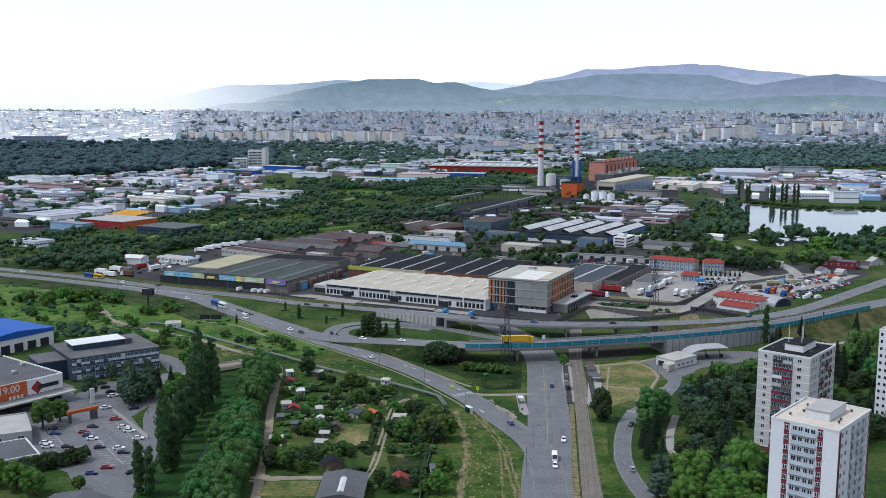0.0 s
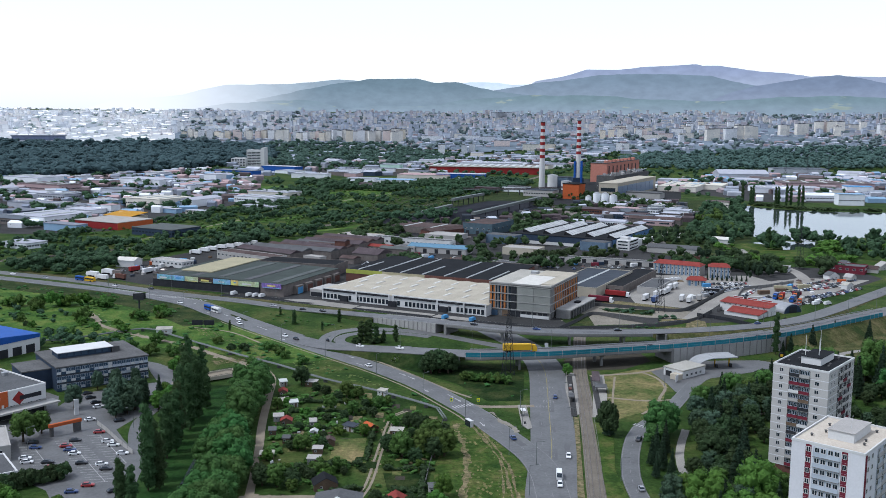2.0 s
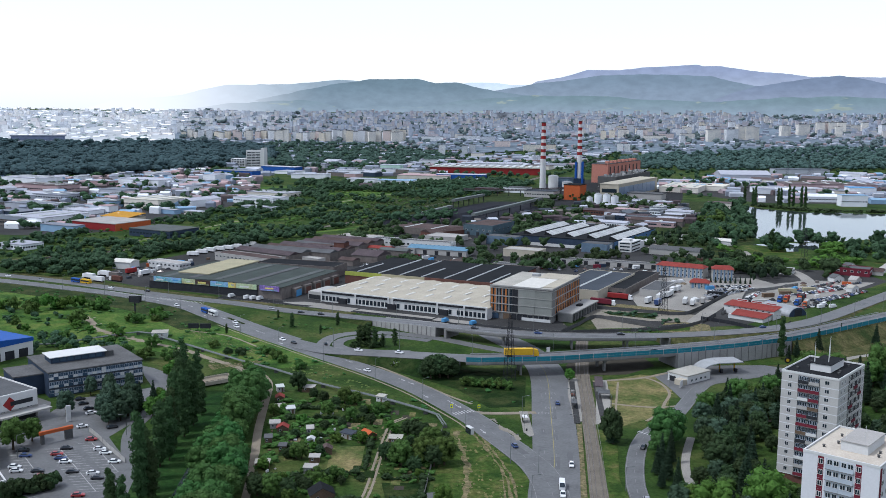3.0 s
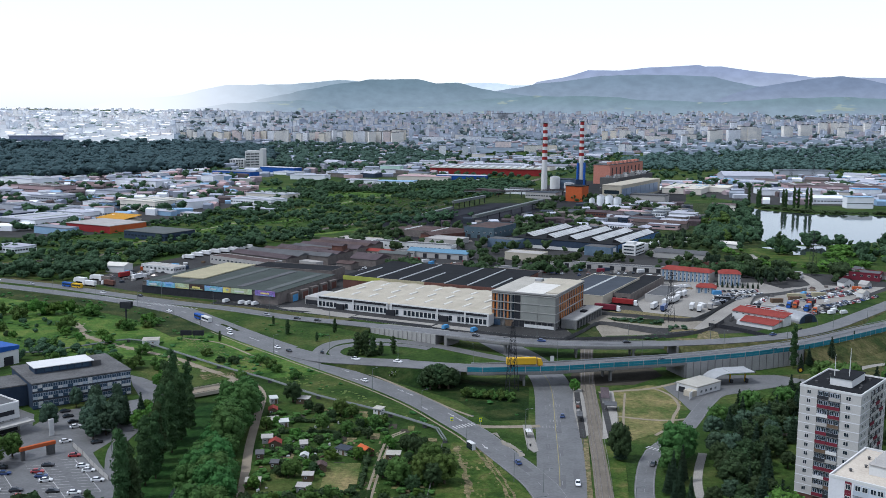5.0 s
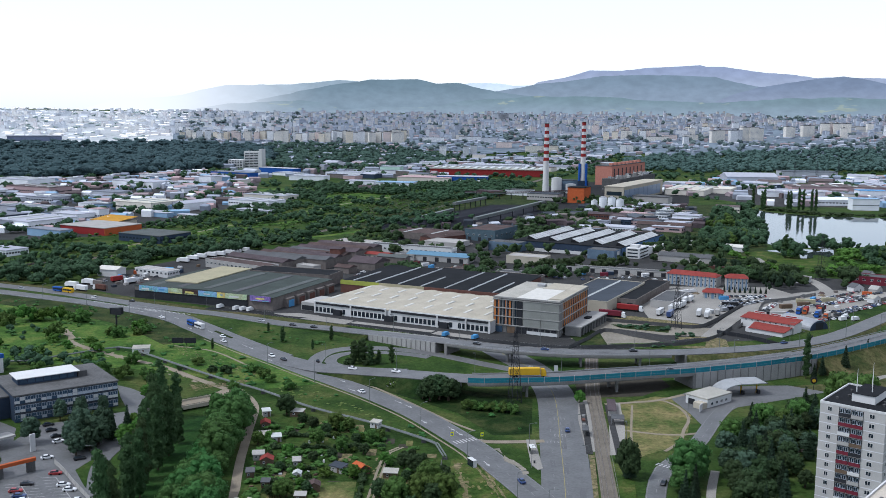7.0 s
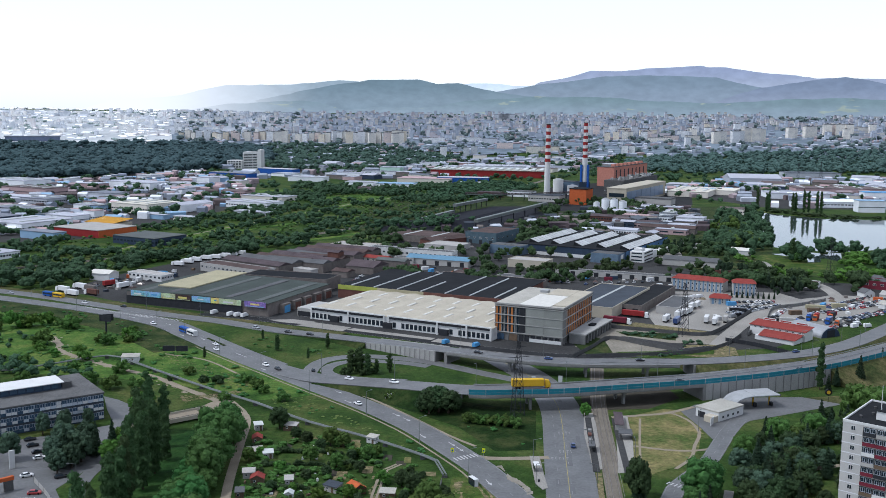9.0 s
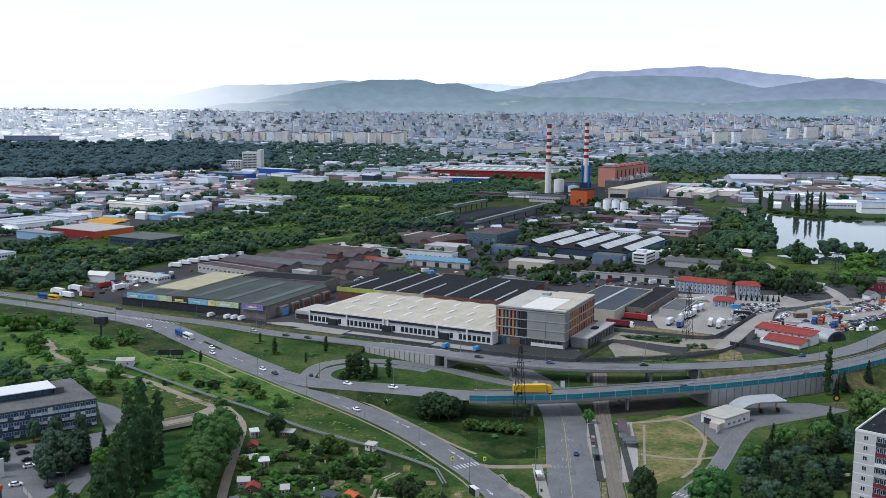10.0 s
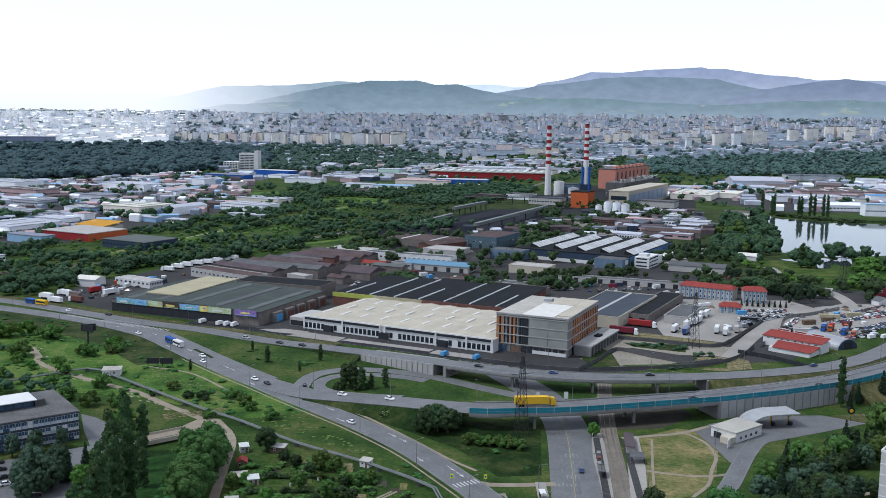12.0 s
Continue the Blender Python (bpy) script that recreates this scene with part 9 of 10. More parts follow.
# car park by the store
for k, x, y in (("k", -136.3, 363), ("r", -137.4, 357), ("b", -134.5, 353), ("w", -131.4, 349.2), ("k", -125.4, 340), ("w", -118.2, 339), ("k", -115.2, 334.8), ("r", -131, 372.8), ("w", -124.3, 362.6), ("w", -120.8, 358.6),
                ("w", -114.7, 350), ("k", -137.3, 340.4), ("r", -133.9, 335.2), ("w", -146.6, 344), ("w", -144.4, 340.2), ("b", -147.5, 354.8), ("k", -150.8, 360.3), ("r", -116, 320), ("b", -119.2, 314.4)):
    put_car(k, x, y, 12 + 2 * math.sin(x))
for k, x, y in (("w", -139.8, 387.6), ("w", -142.6, 404.4), ("k", -145.7, 410.3), ("k", -150.3, 417), ("k", -154, 423.4), ("k", -128.2, 387), ("r", -127.9, 412.8), ("r", -130.6, 416), ("k", -125.5, 410), ("k", -106.2, 315.7)):
    put_car(k, x, y, 35 + 3 * math.sin(y))
lines = Mesh()
for (x0, y0), (x1, y1), n, w0, w1 in (((-139, 363.5), (-112, 324), 19, -4.9, 4.9), ((-130, 370), (-110.5, 341), 13, -4.6, 0), ((-151, 359), (-137, 339), 9, -4.6, 0)):
    d = Vector((x1 - x0, y1 - y0)).normalized()
    for i in range(n):
        x, y = x0 + (x1 - x0) * i / (n - 1), y0 + (y1 - y0) * i / (n - 1)
        e = Vector((math.cos(radians(12)), math.sin(radians(12))))
        a, b = Vector((x, y)) + e * w0, Vector((x, y)) + e * w1
        lines.quad((a.x, a.y, 0.2), (a.x + d.x * 0.2, a.y + d.y * 0.2, 0.2), (b.x + d.x * 0.2, b.y + d.y * 0.2, 0.2), (b.x, b.y, 0.2))
    lines.quad((x0, y0, 0.204), (x0 + 0.2, y0 + 0.1, 0.204), (x1 + 0.2, y1 + 0.1, 0.204), (x1, y1, 0.204))
tagged(part("bay_lines", lines, M["line"]), "white painted parking bay lines", "road marking", kind="structure")
t = thing("entrance_gate", "orange-topped entrance portal of the car park", "gate", pose(-147, 368, 0, 0, 0, 46))
part("beam", Mesh().chamfer_box(-1, 11.5, -0.6, 0.6, 3.6, 4.8, 0.05), M["orange"], t, "orange beam")
for x in (0, 9.0):
    part("pillar", Mesh().chamfer_box(x - 0.6, x + (0.6 if x == 0 else 2.2), -0.5, 0.5, 0, 3.59, 0.02), M["concrete_dark"], t)
t = thing("advert_pylon", "white upright advertising pylon", "sign", pose(-147.8, 394.7, 0, 0, 0, 40))
part("board", Mesh().chamfer_box(-0.9, 0.9, -0.3, 0.3, 0, 6.5, 0.05), M["white"], t)
hall("low white shop with grey flat roof by the hedge", (-139, 321), 216, 30, 20, 4.8, "white", "roof_grey", wins=6, name="shop")
hall("low pale shop with light roof beside the car park", (-151, 343), 208, 30, 24, 5.6, "grey_wall", "roof_light", wins=4, name="shop")
# trees of the car park
for x, y, s in ((-155, 362, 0.9), (-152, 371, 0.7), (-137, 402, 0.85), (-134, 396, 0.9), (-131, 391, 0.8), (-136, 410, 0.8), (-131, 402, 0.85), (-128, 396, 0.8), (-152, 430, 0.7), (-146, 436, 0.7), (-139, 441, 0.6)):
    tree("pine0" if int(x + y) % 3 else "oak0", x, y, s * 1.2, slim=0.85)
for x, y, s in ((-117, 402, 0.9), (-114, 410, 0.8), (-120, 420, 0.7), (-122, 450, 0.6), (-128, 462, 0.6), (-152, 470, 0.6), (-138, 300, 1.0), (-131, 296, 0.9), (-146, 303, 0.95), (-118, 300, 0.5)):
    tree("oak1", x, y, s)
for i in range(16):
    tree("bush1", -147.5 + i * 1.35, 311.5 + i * 1.05, 1.65, label="clipped dark green hedge bush at the car park")

for k, (x, y, s) in enumerate(((-131, 398, 1.4), (-127, 402, 1.3), (-134, 405, 1.45), (-124, 408, 1.2), (-129, 412, 1.35), (-137, 411, 1.3), (-121, 416, 1.1), (-152, 403, 1.15), (-144, 430, 0.9))):
    tree("pine0" if k % 3 else "spruce0", x, y, s * (0.95 if k % 3 else 0.75), slim=0.9)

# yards: car rows
PAINTS = "wkswbkrwsk"


def car_row(a, b, n, turn, seed):
    r = np.random.default_rng(seed)
    for i in range(n):
        u = (i + 0.5) / n
        put_car(PAINTS[int(r.integers(10))], a[0] + (b[0] - a[0]) * u + float(r.uniform(-0.6, 0.6)), a[1] + (b[1] - a[1]) * u + float(r.uniform(-0.6, 0.6)), turn + float(r.uniform(-8, 8)))


car_row((180, 694), (212, 713), 13, 110, 1)
car_row((171, 675), (201, 696), 9, 110, 2)
car_row((225, 678), (282, 711), 20, 120, 3)
car_row((238, 655), (290, 700), 20, 120, 31)
car_row((247, 668), (262, 682), 6, 120, 32)
car_row((175, 672), (214, 704), 16, 30, 33)
car_row((176, 690), (192, 697), 7, 100, 34)
car_row((224, 656), (269, 680), 15, 118, 4)
car_row((221, 638), (242, 648), 7, 120, 5)
car_row((95, 775), (150, 790), 9, 60, 6)
car_row((205, 642), (222, 634), 6, 150, 41)
car_row((246, 690), (300, 735), 18, 40, 42)
car_row((240, 700), (285, 736), 14, 40, 43)
car_row((186, 712), (214, 716), 10, 95, 44)
car_row((140, 742), (152, 722), 6, 20, 45)
car_row((196, 664), (212, 690), 8, 150, 46)
car_row((123, 690), (134, 718), 8, 150, 47)
for x, y, m in ((158, 722, "car_white"), (163, 726, "car_white"), (168, 729, "car_white"), (127, 705, "car_white"), (236, 640, "car_white"), (240, 646, "car_white"), (244, 641, "car_white"), (172, 664, "silver"), (176, 668, "car_black")):
    van(m, "van parked in a crowded yard", x, y, 30)
for k, (x, y, m, L) in enumerate(((233, 694, "roof_yellow", 12), (250, 700, "roof_yellow", 9), (214, 676, "wood", 8), (180, 682, "car_black", 10), (228, 684, "wood", 7), (197, 652, "steel_dark", 9))):
    t = thing("storage_container", "long weathered storage container in the yard", "container", pose(x, y, 0.08, 0, 0, -8 + 11 * (k % 3)), "containers")
    part("body", Mesh().chamfer_box(-L / 2, L / 2, -1.4, 1.4, 0, 2.7, 0.05), M[m], t)
    part("door", Mesh().box(L / 2 + 0.002, L / 2 + 0.06, -1.2, 1.2, 0.15, 2.5), M["steel_dark"], t)
car_row((232, 692), (275, 718), 10, 120, 7)
for x, y, h in ((129, 651, 63), (142, 668, 63), (146, 672, 63), (149, 677, 63), (153.5, 690, 63), (158, 695, 63), (152.5, 650, 70), (156, 645, 70), (148, 708, 63), (139, 664, 63)):
    truck("car_white", "white", "parked white box trailer in the truck yard", x, y, h, 9, False, name="trailer")
truck("blue", "car_blue", "dark blue parked box trailer in the truck yard", 134, 645, 63, 9, False, name="trailer")
truck("car_blue", "grey_wall", "small blue lorry in the truck yard", 164, 651, 70, 6)
truck("car_white", "red", "red semi-trailer truck parked beside a hall", 112, 662, -26)
truck("car_white", "crimson", "dark red semi-trailer truck parked beside a hall", 98, 643, -26)
for x, y, m, h in ((217, 660, "car_blue", 240), (221, 660, "red", 240), (225, 650, "car_blue", 235), (228.5, 645, "grey_wall", 235), (232, 664, "steel_dark", 235)):
    truck("blue" if m == "car_blue" else "orange", m, "tipper truck parked in the scrap yard", x, y, h, 6)
truck("sky_blue", "roof_light", "long pale trailer beside the restaurant", 189, 632, -5, 13.6)
truck("blue", "grey_wall", "blue lorry with grey body in the scrap yard", 200, 646, -5, 9)
for x, y, h, m in ((-259, 721, 150, "car_white"), (-252, 733, 150, "car_white"), (-236, 711, 150, "brick"), (-236, 746, 60, "red"), (-224, 739, 60, "car_white"), (-248, 708, 150, "car_white"), (-243, 726, 150, "tan")):
    truck("car_white", m, "truck parked on the gravel yard beside the highway", x, y, h, 9, True)
for x, y in ((-214, 837), (-210, 850), (-206, 860), (-200, 870), (-194, 876), (-188, 884), (-184, 893), (-179, 901)):
    truck("car_white", "car_white", "white lorry in a long parked row", x, y, 160, 8, True)
for x, y in ((-142, 656), (-131, 651), (-126.5, 649.5), (-122, 648)):
    van("car_white", "white delivery van before the billboard hall", x, y, 65)
van("sky_blue", "blue van parked before the white hall", -2, 586, 60)
van("sky_blue", "blue van parked before the white hall", 14, 580, 60)
# traffic
truck("yellow", "yellow", "yellow semi-trailer truck on the flyover", 34, 477.6, 6, 13.6, True, 7.14)
bus("blue", "white", "blue and white articulated city bus", -143, 601, -49)
bus("blue", "yellow", "blue and yellow articulated city bus", -258, 703, -27)
for k, x, y, h, z in (("w", -230, 683, 155, .1), ("k", -202, 672, 155, .1), ("s", -109, 617, -28, .1), ("k", -89, 606, -28, .3), ("k", -76, 599, -28, .8), ("k", 14, 542, -28, 5.95), ("b", 47, 530, -10, 6.4), ("k", 90, 529, 4, 6.4),
                      ("b", 172, 554, 30, 5.6), ("w", -169, 624, -42, .15), ("w", -122, 576, -50, .15), ("w", -119, 565, -50, .15), ("w", -88, 535, -50, .15), ("k", -81, 528, -50, .15), ("k", -64, 526, 100, .1),
                      ("w", -45, 507, -25, 1.7), ("w", -24, 494, -28, 4.0), ("k", 100, 490.5, 16, 7.16), ("k", 160, 513.5, 26, 7.1), ("w", -38, 474, 130, .15), ("b", 24.5, 371, 105, .15), ("w", 43, 352, -95, .1), ("w", 37, 325, -95, .1),
                      ("b", 46, 425, 85, .1), ("k", 71.5, 371, -115, .1), ("s", 63, 322, 90, .1), ("s", -290, 712, -25, .1), ("w", -320, 727, -25, .1)):
    put_car(k, x, y, h, z)
van("car_white", "white delivery van on the main street", 37.5, 332, -95)
put_car("w", 69, 300, 40)

# ---- poles, lamps, signs ----
def lamp(x, y, heading, h=9.0, arm=2.0, z=0.0, label="tall grey street lamp with curved arm"):
    t = thing("street_lamp", label, "street lamp", pose(x, y, z, 0, 0, heading), "street lamps")
    part("pole", Mesh().tube((0, 0, -0.3), (0, 0, h), 0.12, 0.07, 7), M["pipe"], t)
    part("arm", Mesh().tube((0, 0, h - 0.1), (arm, 0, h + 0.3), 0.06, 0.05, 6), M["pipe"], t)
    part("lamp_head", Mesh().chamfer_box(arm - 0.1, arm + 0.8, -0.18, 0.18, h + 0.2, h + 0.4, 0.05), M["pipe"], t)


for line, off, step, hd in ((LOWER, -7.5, 6, 0), (UPPER, 7.0, 7, 0), (FLYOVER, 8.0, 6, 0)):
    s = sides(line)
    for i in range(4, len(line) - 3, step):
        p, n = line[i], s[i]
        if 296 < p.y < 720 and -260 < p.x < 270:
            a = math.degrees(math.atan2(n.y, n.x)) + (0 if off < 0 else 180)
            q = p + n * off
            lamp(q.x, q.y, a, 10, 2, max(0, p.z - 0.2))
for x, y, h in ((-150, 354, 40), (-120, 379, 200), (30, 409, 0), (29, 385, 0), (31, 345, 0), (52, 420, 180), (49, 385, 180), (66, 410, 90), (57.8, 330, 0), (97, 445, 60)):
    lamp(x, y, h, 8)


def pylon(x, y, h, w, label, turn=0):
    """Lattice mast."""
    t = thing("lattice_mast", label, "pylon", pose(x, y, 0, 0, 0, turn))
    n = 8
    at = lambda k, i: ((-1 if i in (0, 3) else 1) * w / 2 * (1 - 0.8 * k / n), (-1 if i < 2 else 1) * w / 2 * (1 - 0.8 * k / n), h * k / n)
    for i in range(4):
        part("leg", Mesh().tube((at(0, i)[0], at(0, i)[1], -0.3), at(n, i), 0.14, 0.08, 5), M["steel_dark"], t)
    for k in range(n):
        m = Mesh()
        for i in range(4):
            m.tube(at(k, i), at(k + 1, (i + 1) % 4), 0.06, 0.06, 4).tube(at(k, (i + 1) % 4), at(k + 1, i), 0.06, 0.06, 4)
        tagged(part("bracing", m, M["steel_dark"], t), kind="stuff")
    for z, a in ((0.78, 4.5), (0.92, 3.2)):
        part("cross_arm", Mesh().tube((-a, 0, h * z), (a, 0, h * z), 0.13, 0.13, 5), M["steel_dark"], t)


pylon(28, 462.5, 31, 4.6, "dark lattice power mast between the slip roads", 20)
pylon(130, 612, 30, 4.5, "dark lattice power mast beside the yards", 20)
pylon(279, 792, 34, 5, "grey lattice power mast among scrub", 20)
for x, y in ((700, 1950), (760, 2000), (850, 1900), (930, 1980), (640, 1900)):
    pylon(x, y, 38, 6, "far lattice power mast beyond the lake", 10)
for x, y, h in ((1.5, 411, 3.6), (12.6, 411, 3.6)):
    t = thing("crossing_sign", "fluorescent yellow pedestrian crossing sign on a pole", "road sign", pose(x, y, 0))
    part("pole", Mesh().tube((0, 0, -0.2), (0, 0, h), 0.06), M["steel"], t)
    part("board", Mesh().chamfer_box(-0.55, 0.55, -0.1, -0.061, h - 1.3, h + 0.2, 0.02), M["fluo"], t)
    part("symbol", Mesh().box(-0.28, 0.28, -0.13, -0.101, h - 0.9, h - 0.3), M["blue"], t)
zs = Mesh()
for i in range(5):
    x, y = 72.4 + i * 1.05, 389.2 - i * 0.95
    zs.quad((x, y, 0.15), (x + 0.4, y - 0.35, 0.15), (x + 2.0, y + 1.4, 0.15), (x + 1.6, y + 1.75, 0.15))
tagged(part("zebra_crossing", zs, M["line"]), "white zebra bars on the side street", "road marking", kind="structure")
zb = Mesh()
for i in range(7):
    x, y = 1.6 + i * 1.2, 411.0 + i * 0.75
    zb.quad((x, y, 0.20), (x + 0.5, y + 0.3, 0.20), (x + 2.2, y - 2.6, 0.20), (x + 1.7, y - 2.9, 0.20))
tagged(part("zebra_crossing", zb, M["line"]), "worn white zebra crossing bars", "road marking", kind="structure")
t = thing("billboard_mast", "tall dark steel advertising mast with angled boards", "billboard", pose(-184, 590, 0))
part("mast", Mesh().tube((0, 0, -0.3), (0, 0, 11), 0.55, 0.45, 10), M["steel_dark"], t)
for a in (-18, 18):
    part("board", Mesh().chamfer_box(-3.6, 3.6, -0.2, 0.2, 9, 12.6, 0.05), M["steel_dark"], t, at=pose(0, -0.9 if a < 0 else 0.9, 0, 0, 0, a))
for x in (-144, -137.5):
    t = thing("billboard", "dark back of a low roadside billboard", "billboard", pose(x + 3, 557, 0, 0, 0, 4))
    part("board", Mesh().chamfer_box(-3, 3, -0.15, 0.15, 1.2, 4.0, 0.03), M["steel_dark"], t)
    for o in (-2, 2):
        part("post", Mesh().box(o - 0.1, o + 0.1, 0.16, 0.36, -0.2, 3.6), M["steel_dark"], t)
for x, y in ((38, 505), (50, 506)):
    t = thing("info_board", "small white road information board on a post", "road sign", pose(x, y, 0))
    part("post", Mesh().tube((0, 0, -0.2), (0, 0, 2.2), 0.08), M["steel"], t)
    part("board", Mesh().box(-0.9, 0.9, -0.12, -0.07, 2.0, 5.0), M["white"], t)
shed(-155, 541, 8, 6, 2.6, 10, "white", "roof_white", "white low service building beside the pipeline", False)

patch("pavement_bus_stop", [(29.2, 414), (32.6, 414), (32.8, 384), (31, 382.5), (29, 388)], M["pale_yard"], "worn paving of the bus stop", 0.105)
t = thing("bus_shelter", "small white bus stop shelter with glass sides", "shelter", pose(30.4, 400, 0, 0, 0, 4))
part("roof", Mesh().chamfer_box(-1.0, 1.0, -1.9, 1.9, 2.45, 2.65, 0.05), M["white"], t)
part("back_wall", Mesh().box(-0.9, -0.82, -1.8, 1.8, 0.2, 2.44), M["glass"], t)
for y0 in (-1.7, 1.7):
    part("post", Mesh().box(0.75, 0.85, y0 - 0.05, y0 + 0.05, -0.1, 2.44), M["steel"], t)
t = thing("litter_bin", "dark litter bin at the bus stop", "bin", pose(30.3, 389, 0.1))
part("bin", Mesh().tube((0, 0, 0), (0, 0, 1.0), 0.32, 0.36, 10), M["steel_dark"], t)
# tram stop
for x, y, n, w in ((67.0, 435.5, "grey tram stop shelter with flat roof", 2.6), (52.3, 421, "small glass tram stop shelter", 1.2)):
    t = thing("stop_shelter", n, "shelter", pose(x, y, 0, 0, 0, -7))
    part("roof", Mesh().chamfer_box(-w, w, -3, 3, 2.6, 2.85, 0.05), M["roof_grey"], t)
    part("back_wall", Mesh().box(w - 0.2, w - 0.1, -2.8, 2.8, 0, 2.59), M["glass"], t)
    for y0 in (-2.6, 0, 2.6):
        part("post", Mesh().box(-w + 0.2, -w + 0.32, y0 - 0.06, y0 + 0.06, -0.1, 2.59), M["steel"], t)
t = thing("kiosk", "long stop kiosk with rust-brown sheet roof", "kiosk", pose(67.2, 452, 0, 0, 0, -7))
part("wall", Mesh().box(-1.4, 1.4, -8, 8, -0.1, 2.5), M["grey_wall"], t)
part("roof", Mesh().loft([[(-1.8, -8.4, 2.5), (1.8, -8.4, 2.5), (1.8, -8.4, 2.6), (-1.8, -8.4, 2.75)], [(-1.8, 8.4, 2.5), (1.8, 8.4, 2.5), (1.8, 8.4, 2.6), (-1.8, 8.4, 2.75)]]), M["roof_maroon"], t)
part("shutter", Mesh().box(-1.46, -1.401, -6, -2, 0.9, 2.1), M["steel"], t)
part("shutter", Mesh().box(-1.46, -1.401, 1, 5, 0.9, 2.1), M["steel"], t)
patch("pavement_stop", [(58, 398), (64, 400), (69, 430), (72.5, 462), (68, 466), (64.5, 442), (60, 410)], M["pale_yard"], "worn pale paving of the tram stop", 0.09)
patch("pavement_median", [(50, 400), (53.4, 402), (58, 448), (59, 466), (55.5, 466), (52, 440)], M["pale_yard"], "narrow paved strip between street and tram", 0.09)
tree("oak1", 55.5, 462, 0.55)
for k, (x, y) in enumerate(((54.6, 443), (54.0, 438), (53.4, 432), (53.0, 428))):
    t = tagged(part("paving_pallet", Mesh().chamfer_box(-0.7, 0.7, -1.2, 1.2, -0.05, 0.7, 0.05), M["brick" if k % 2 else "concrete"]), "pallet of paving blocks beside the tram track", "pallet", "pallets")
    t.matrix_basis = pose(x, y, 0.2, 0, 0, -7 + 5 * k)
patch("verge_tram", [(50.5, 398), (52.6, 398), (48, 356), (44.3, 320), (38.5, 260), (36.5, 260), (41.8, 318), (46.4, 356)], M["soil_dry"], "dusty weedy strip between street and tram track", 0.088, "verge")
patch("verge_side", [(58, 398), (62, 398), (64, 386), (60.5, 360), (57.6, 340), (57, 318), (58, 300), (49.5, 300), (53, 340), (56.5, 380)], M["verge"], "green strip between tram track and side street", 0.087, "verge")
# worn lettering on the street, shown as bars
lt = Mesh()
for x0, y0, n, dy in ((42.3, 438.7, 4, 3.0), (40.4, 418, 4, 3.0), (36.8, 411, 5, 2.2)):
    for k in range(n):
        x = x0 + 1.35 * k
        lt.quad((x, y0, 0.132), (x + 0.28, y0, 0.132), (x + 0.28, y0 + dy, 0.132), (x, y0 + dy, 0.132))
        if k % 2 == 0:
            lt.quad((x + 0.28, y0 + dy * 0.8, 0.132), (x + 0.8, y0 + dy * 0.8, 0.132), (x + 0.8, y0 + dy, 0.132), (x + 0.28, y0 + dy, 0.132))
tagged(part("road_lettering", lt, M["line_worn"]), "worn white painted marks on the street", "road marking", kind="structure")
for o, m in ((-5.2, "concrete_yard"), (5.4, "concrete_yard")):
    tagged(part("platform", band([p for p in TRAM if 395 < p.y < 462], o - 1.2, o + 1.2, 0.0, 0.28), M[m]), "low concrete tram platform", "platform", kind="structure")
t = thing("bus_shelter", "white bus shelter at the kerb", "shelter", pose(8.5, 386, 0, 0, 0, -62))
part("roof", Mesh().chamfer_box(-2, 2, -0.8, 0.8, 2.4, 2.6, 0.05), M["white"], t)
part("back_wall", Mesh().box(-2, 2, -0.8, -0.72, 0, 2.39), M["glass"], t)
part("side_wall", Mesh().box(1.92, 2.0, -0.71, 0.7, 0, 2.39), M["white"], t)


# ---- industrial quarter: named halls ----
hall("long grey workshop with brown roof and window row", (-138.7, 780), 145, 64, 16, 6.5, "grey_wall", "roof_brown", wins=14, name="workshop")
for k in range(5):
    hall("gabled workshop row with %s roof" % ("maroon sheet", "grey felt", "rusty brown")[k % 3], (-128 + 14.1 * k * math.cos(radians(55)), 800 + 14.1 * k * math.sin(radians(55))), 145, 62 - 3 * k, 14, 6.5 + 0.5 * (k % 2), "tan", ("roof_maroon", "roof_grey", "roof_brown")[k % 3], pitched=True, name="workshop")
for k in range(3):
    hall("gabled workshop with dark weathered roof", (-96.6 + 13.1 * k * math.cos(radians(65)), 812 + 13.1 * k * math.sin(radians(65))), 155, 54 - 6 * k, 13, 7.0, "tan", ("roof_grey", "roof_maroon", "roof_brown")[k], pitched=True, name="workshop", doors=0)
for k in range(3):
    hall("gabled workshop with maroon sheet roof", (-78 + 15.1 * k * math.cos(radians(65)), 858 + 15.1 * k * math.sin(radians(65))), 155, 58, 15, 7.0, "tan", ("roof_maroon", "roof_brown", "roof_maroon")[k], pitched=True, name="workshop")
hall("small lean-to shed with pale roof", (-104, 798), 145, 18, 8, 4.5, "grey_wall", "roof_light", name="workshop")
hall("small lean-to shed with rusty roof", (-76, 790), 150, 14, 10, 4.5, "tan", "roof_brown", name="workshop", pitched=True)
hall("old brick lift house above the workshops", (-88, 838), 155, 10, 8, 12, "brick", "roof_maroon", name="workshop", pitched=True)
hall("narrow workshop with weathered grey roof", (-36, 838), 155, 26, 9, 5.5, "tan", "roof_light_strip", name="workshop", pitched=True)
hall("low workshop with grey felt roof and pale wall", (-30, 862), 155, 18, 10, 5, "grey_wall", "roof_grey", name="workshop", wins=4)
hall("brown-walled long shed behind the works", (251, 1083), 157, 57, 16, 6, "tan", "roof_brown", name="workshop", pitched=True)
hall("row of pinkish sheds with rusty roofs", (230, 1141), 173, 50, 14, 5.5, "far_pink", "roof_maroon", name="workshop", pitched=True)
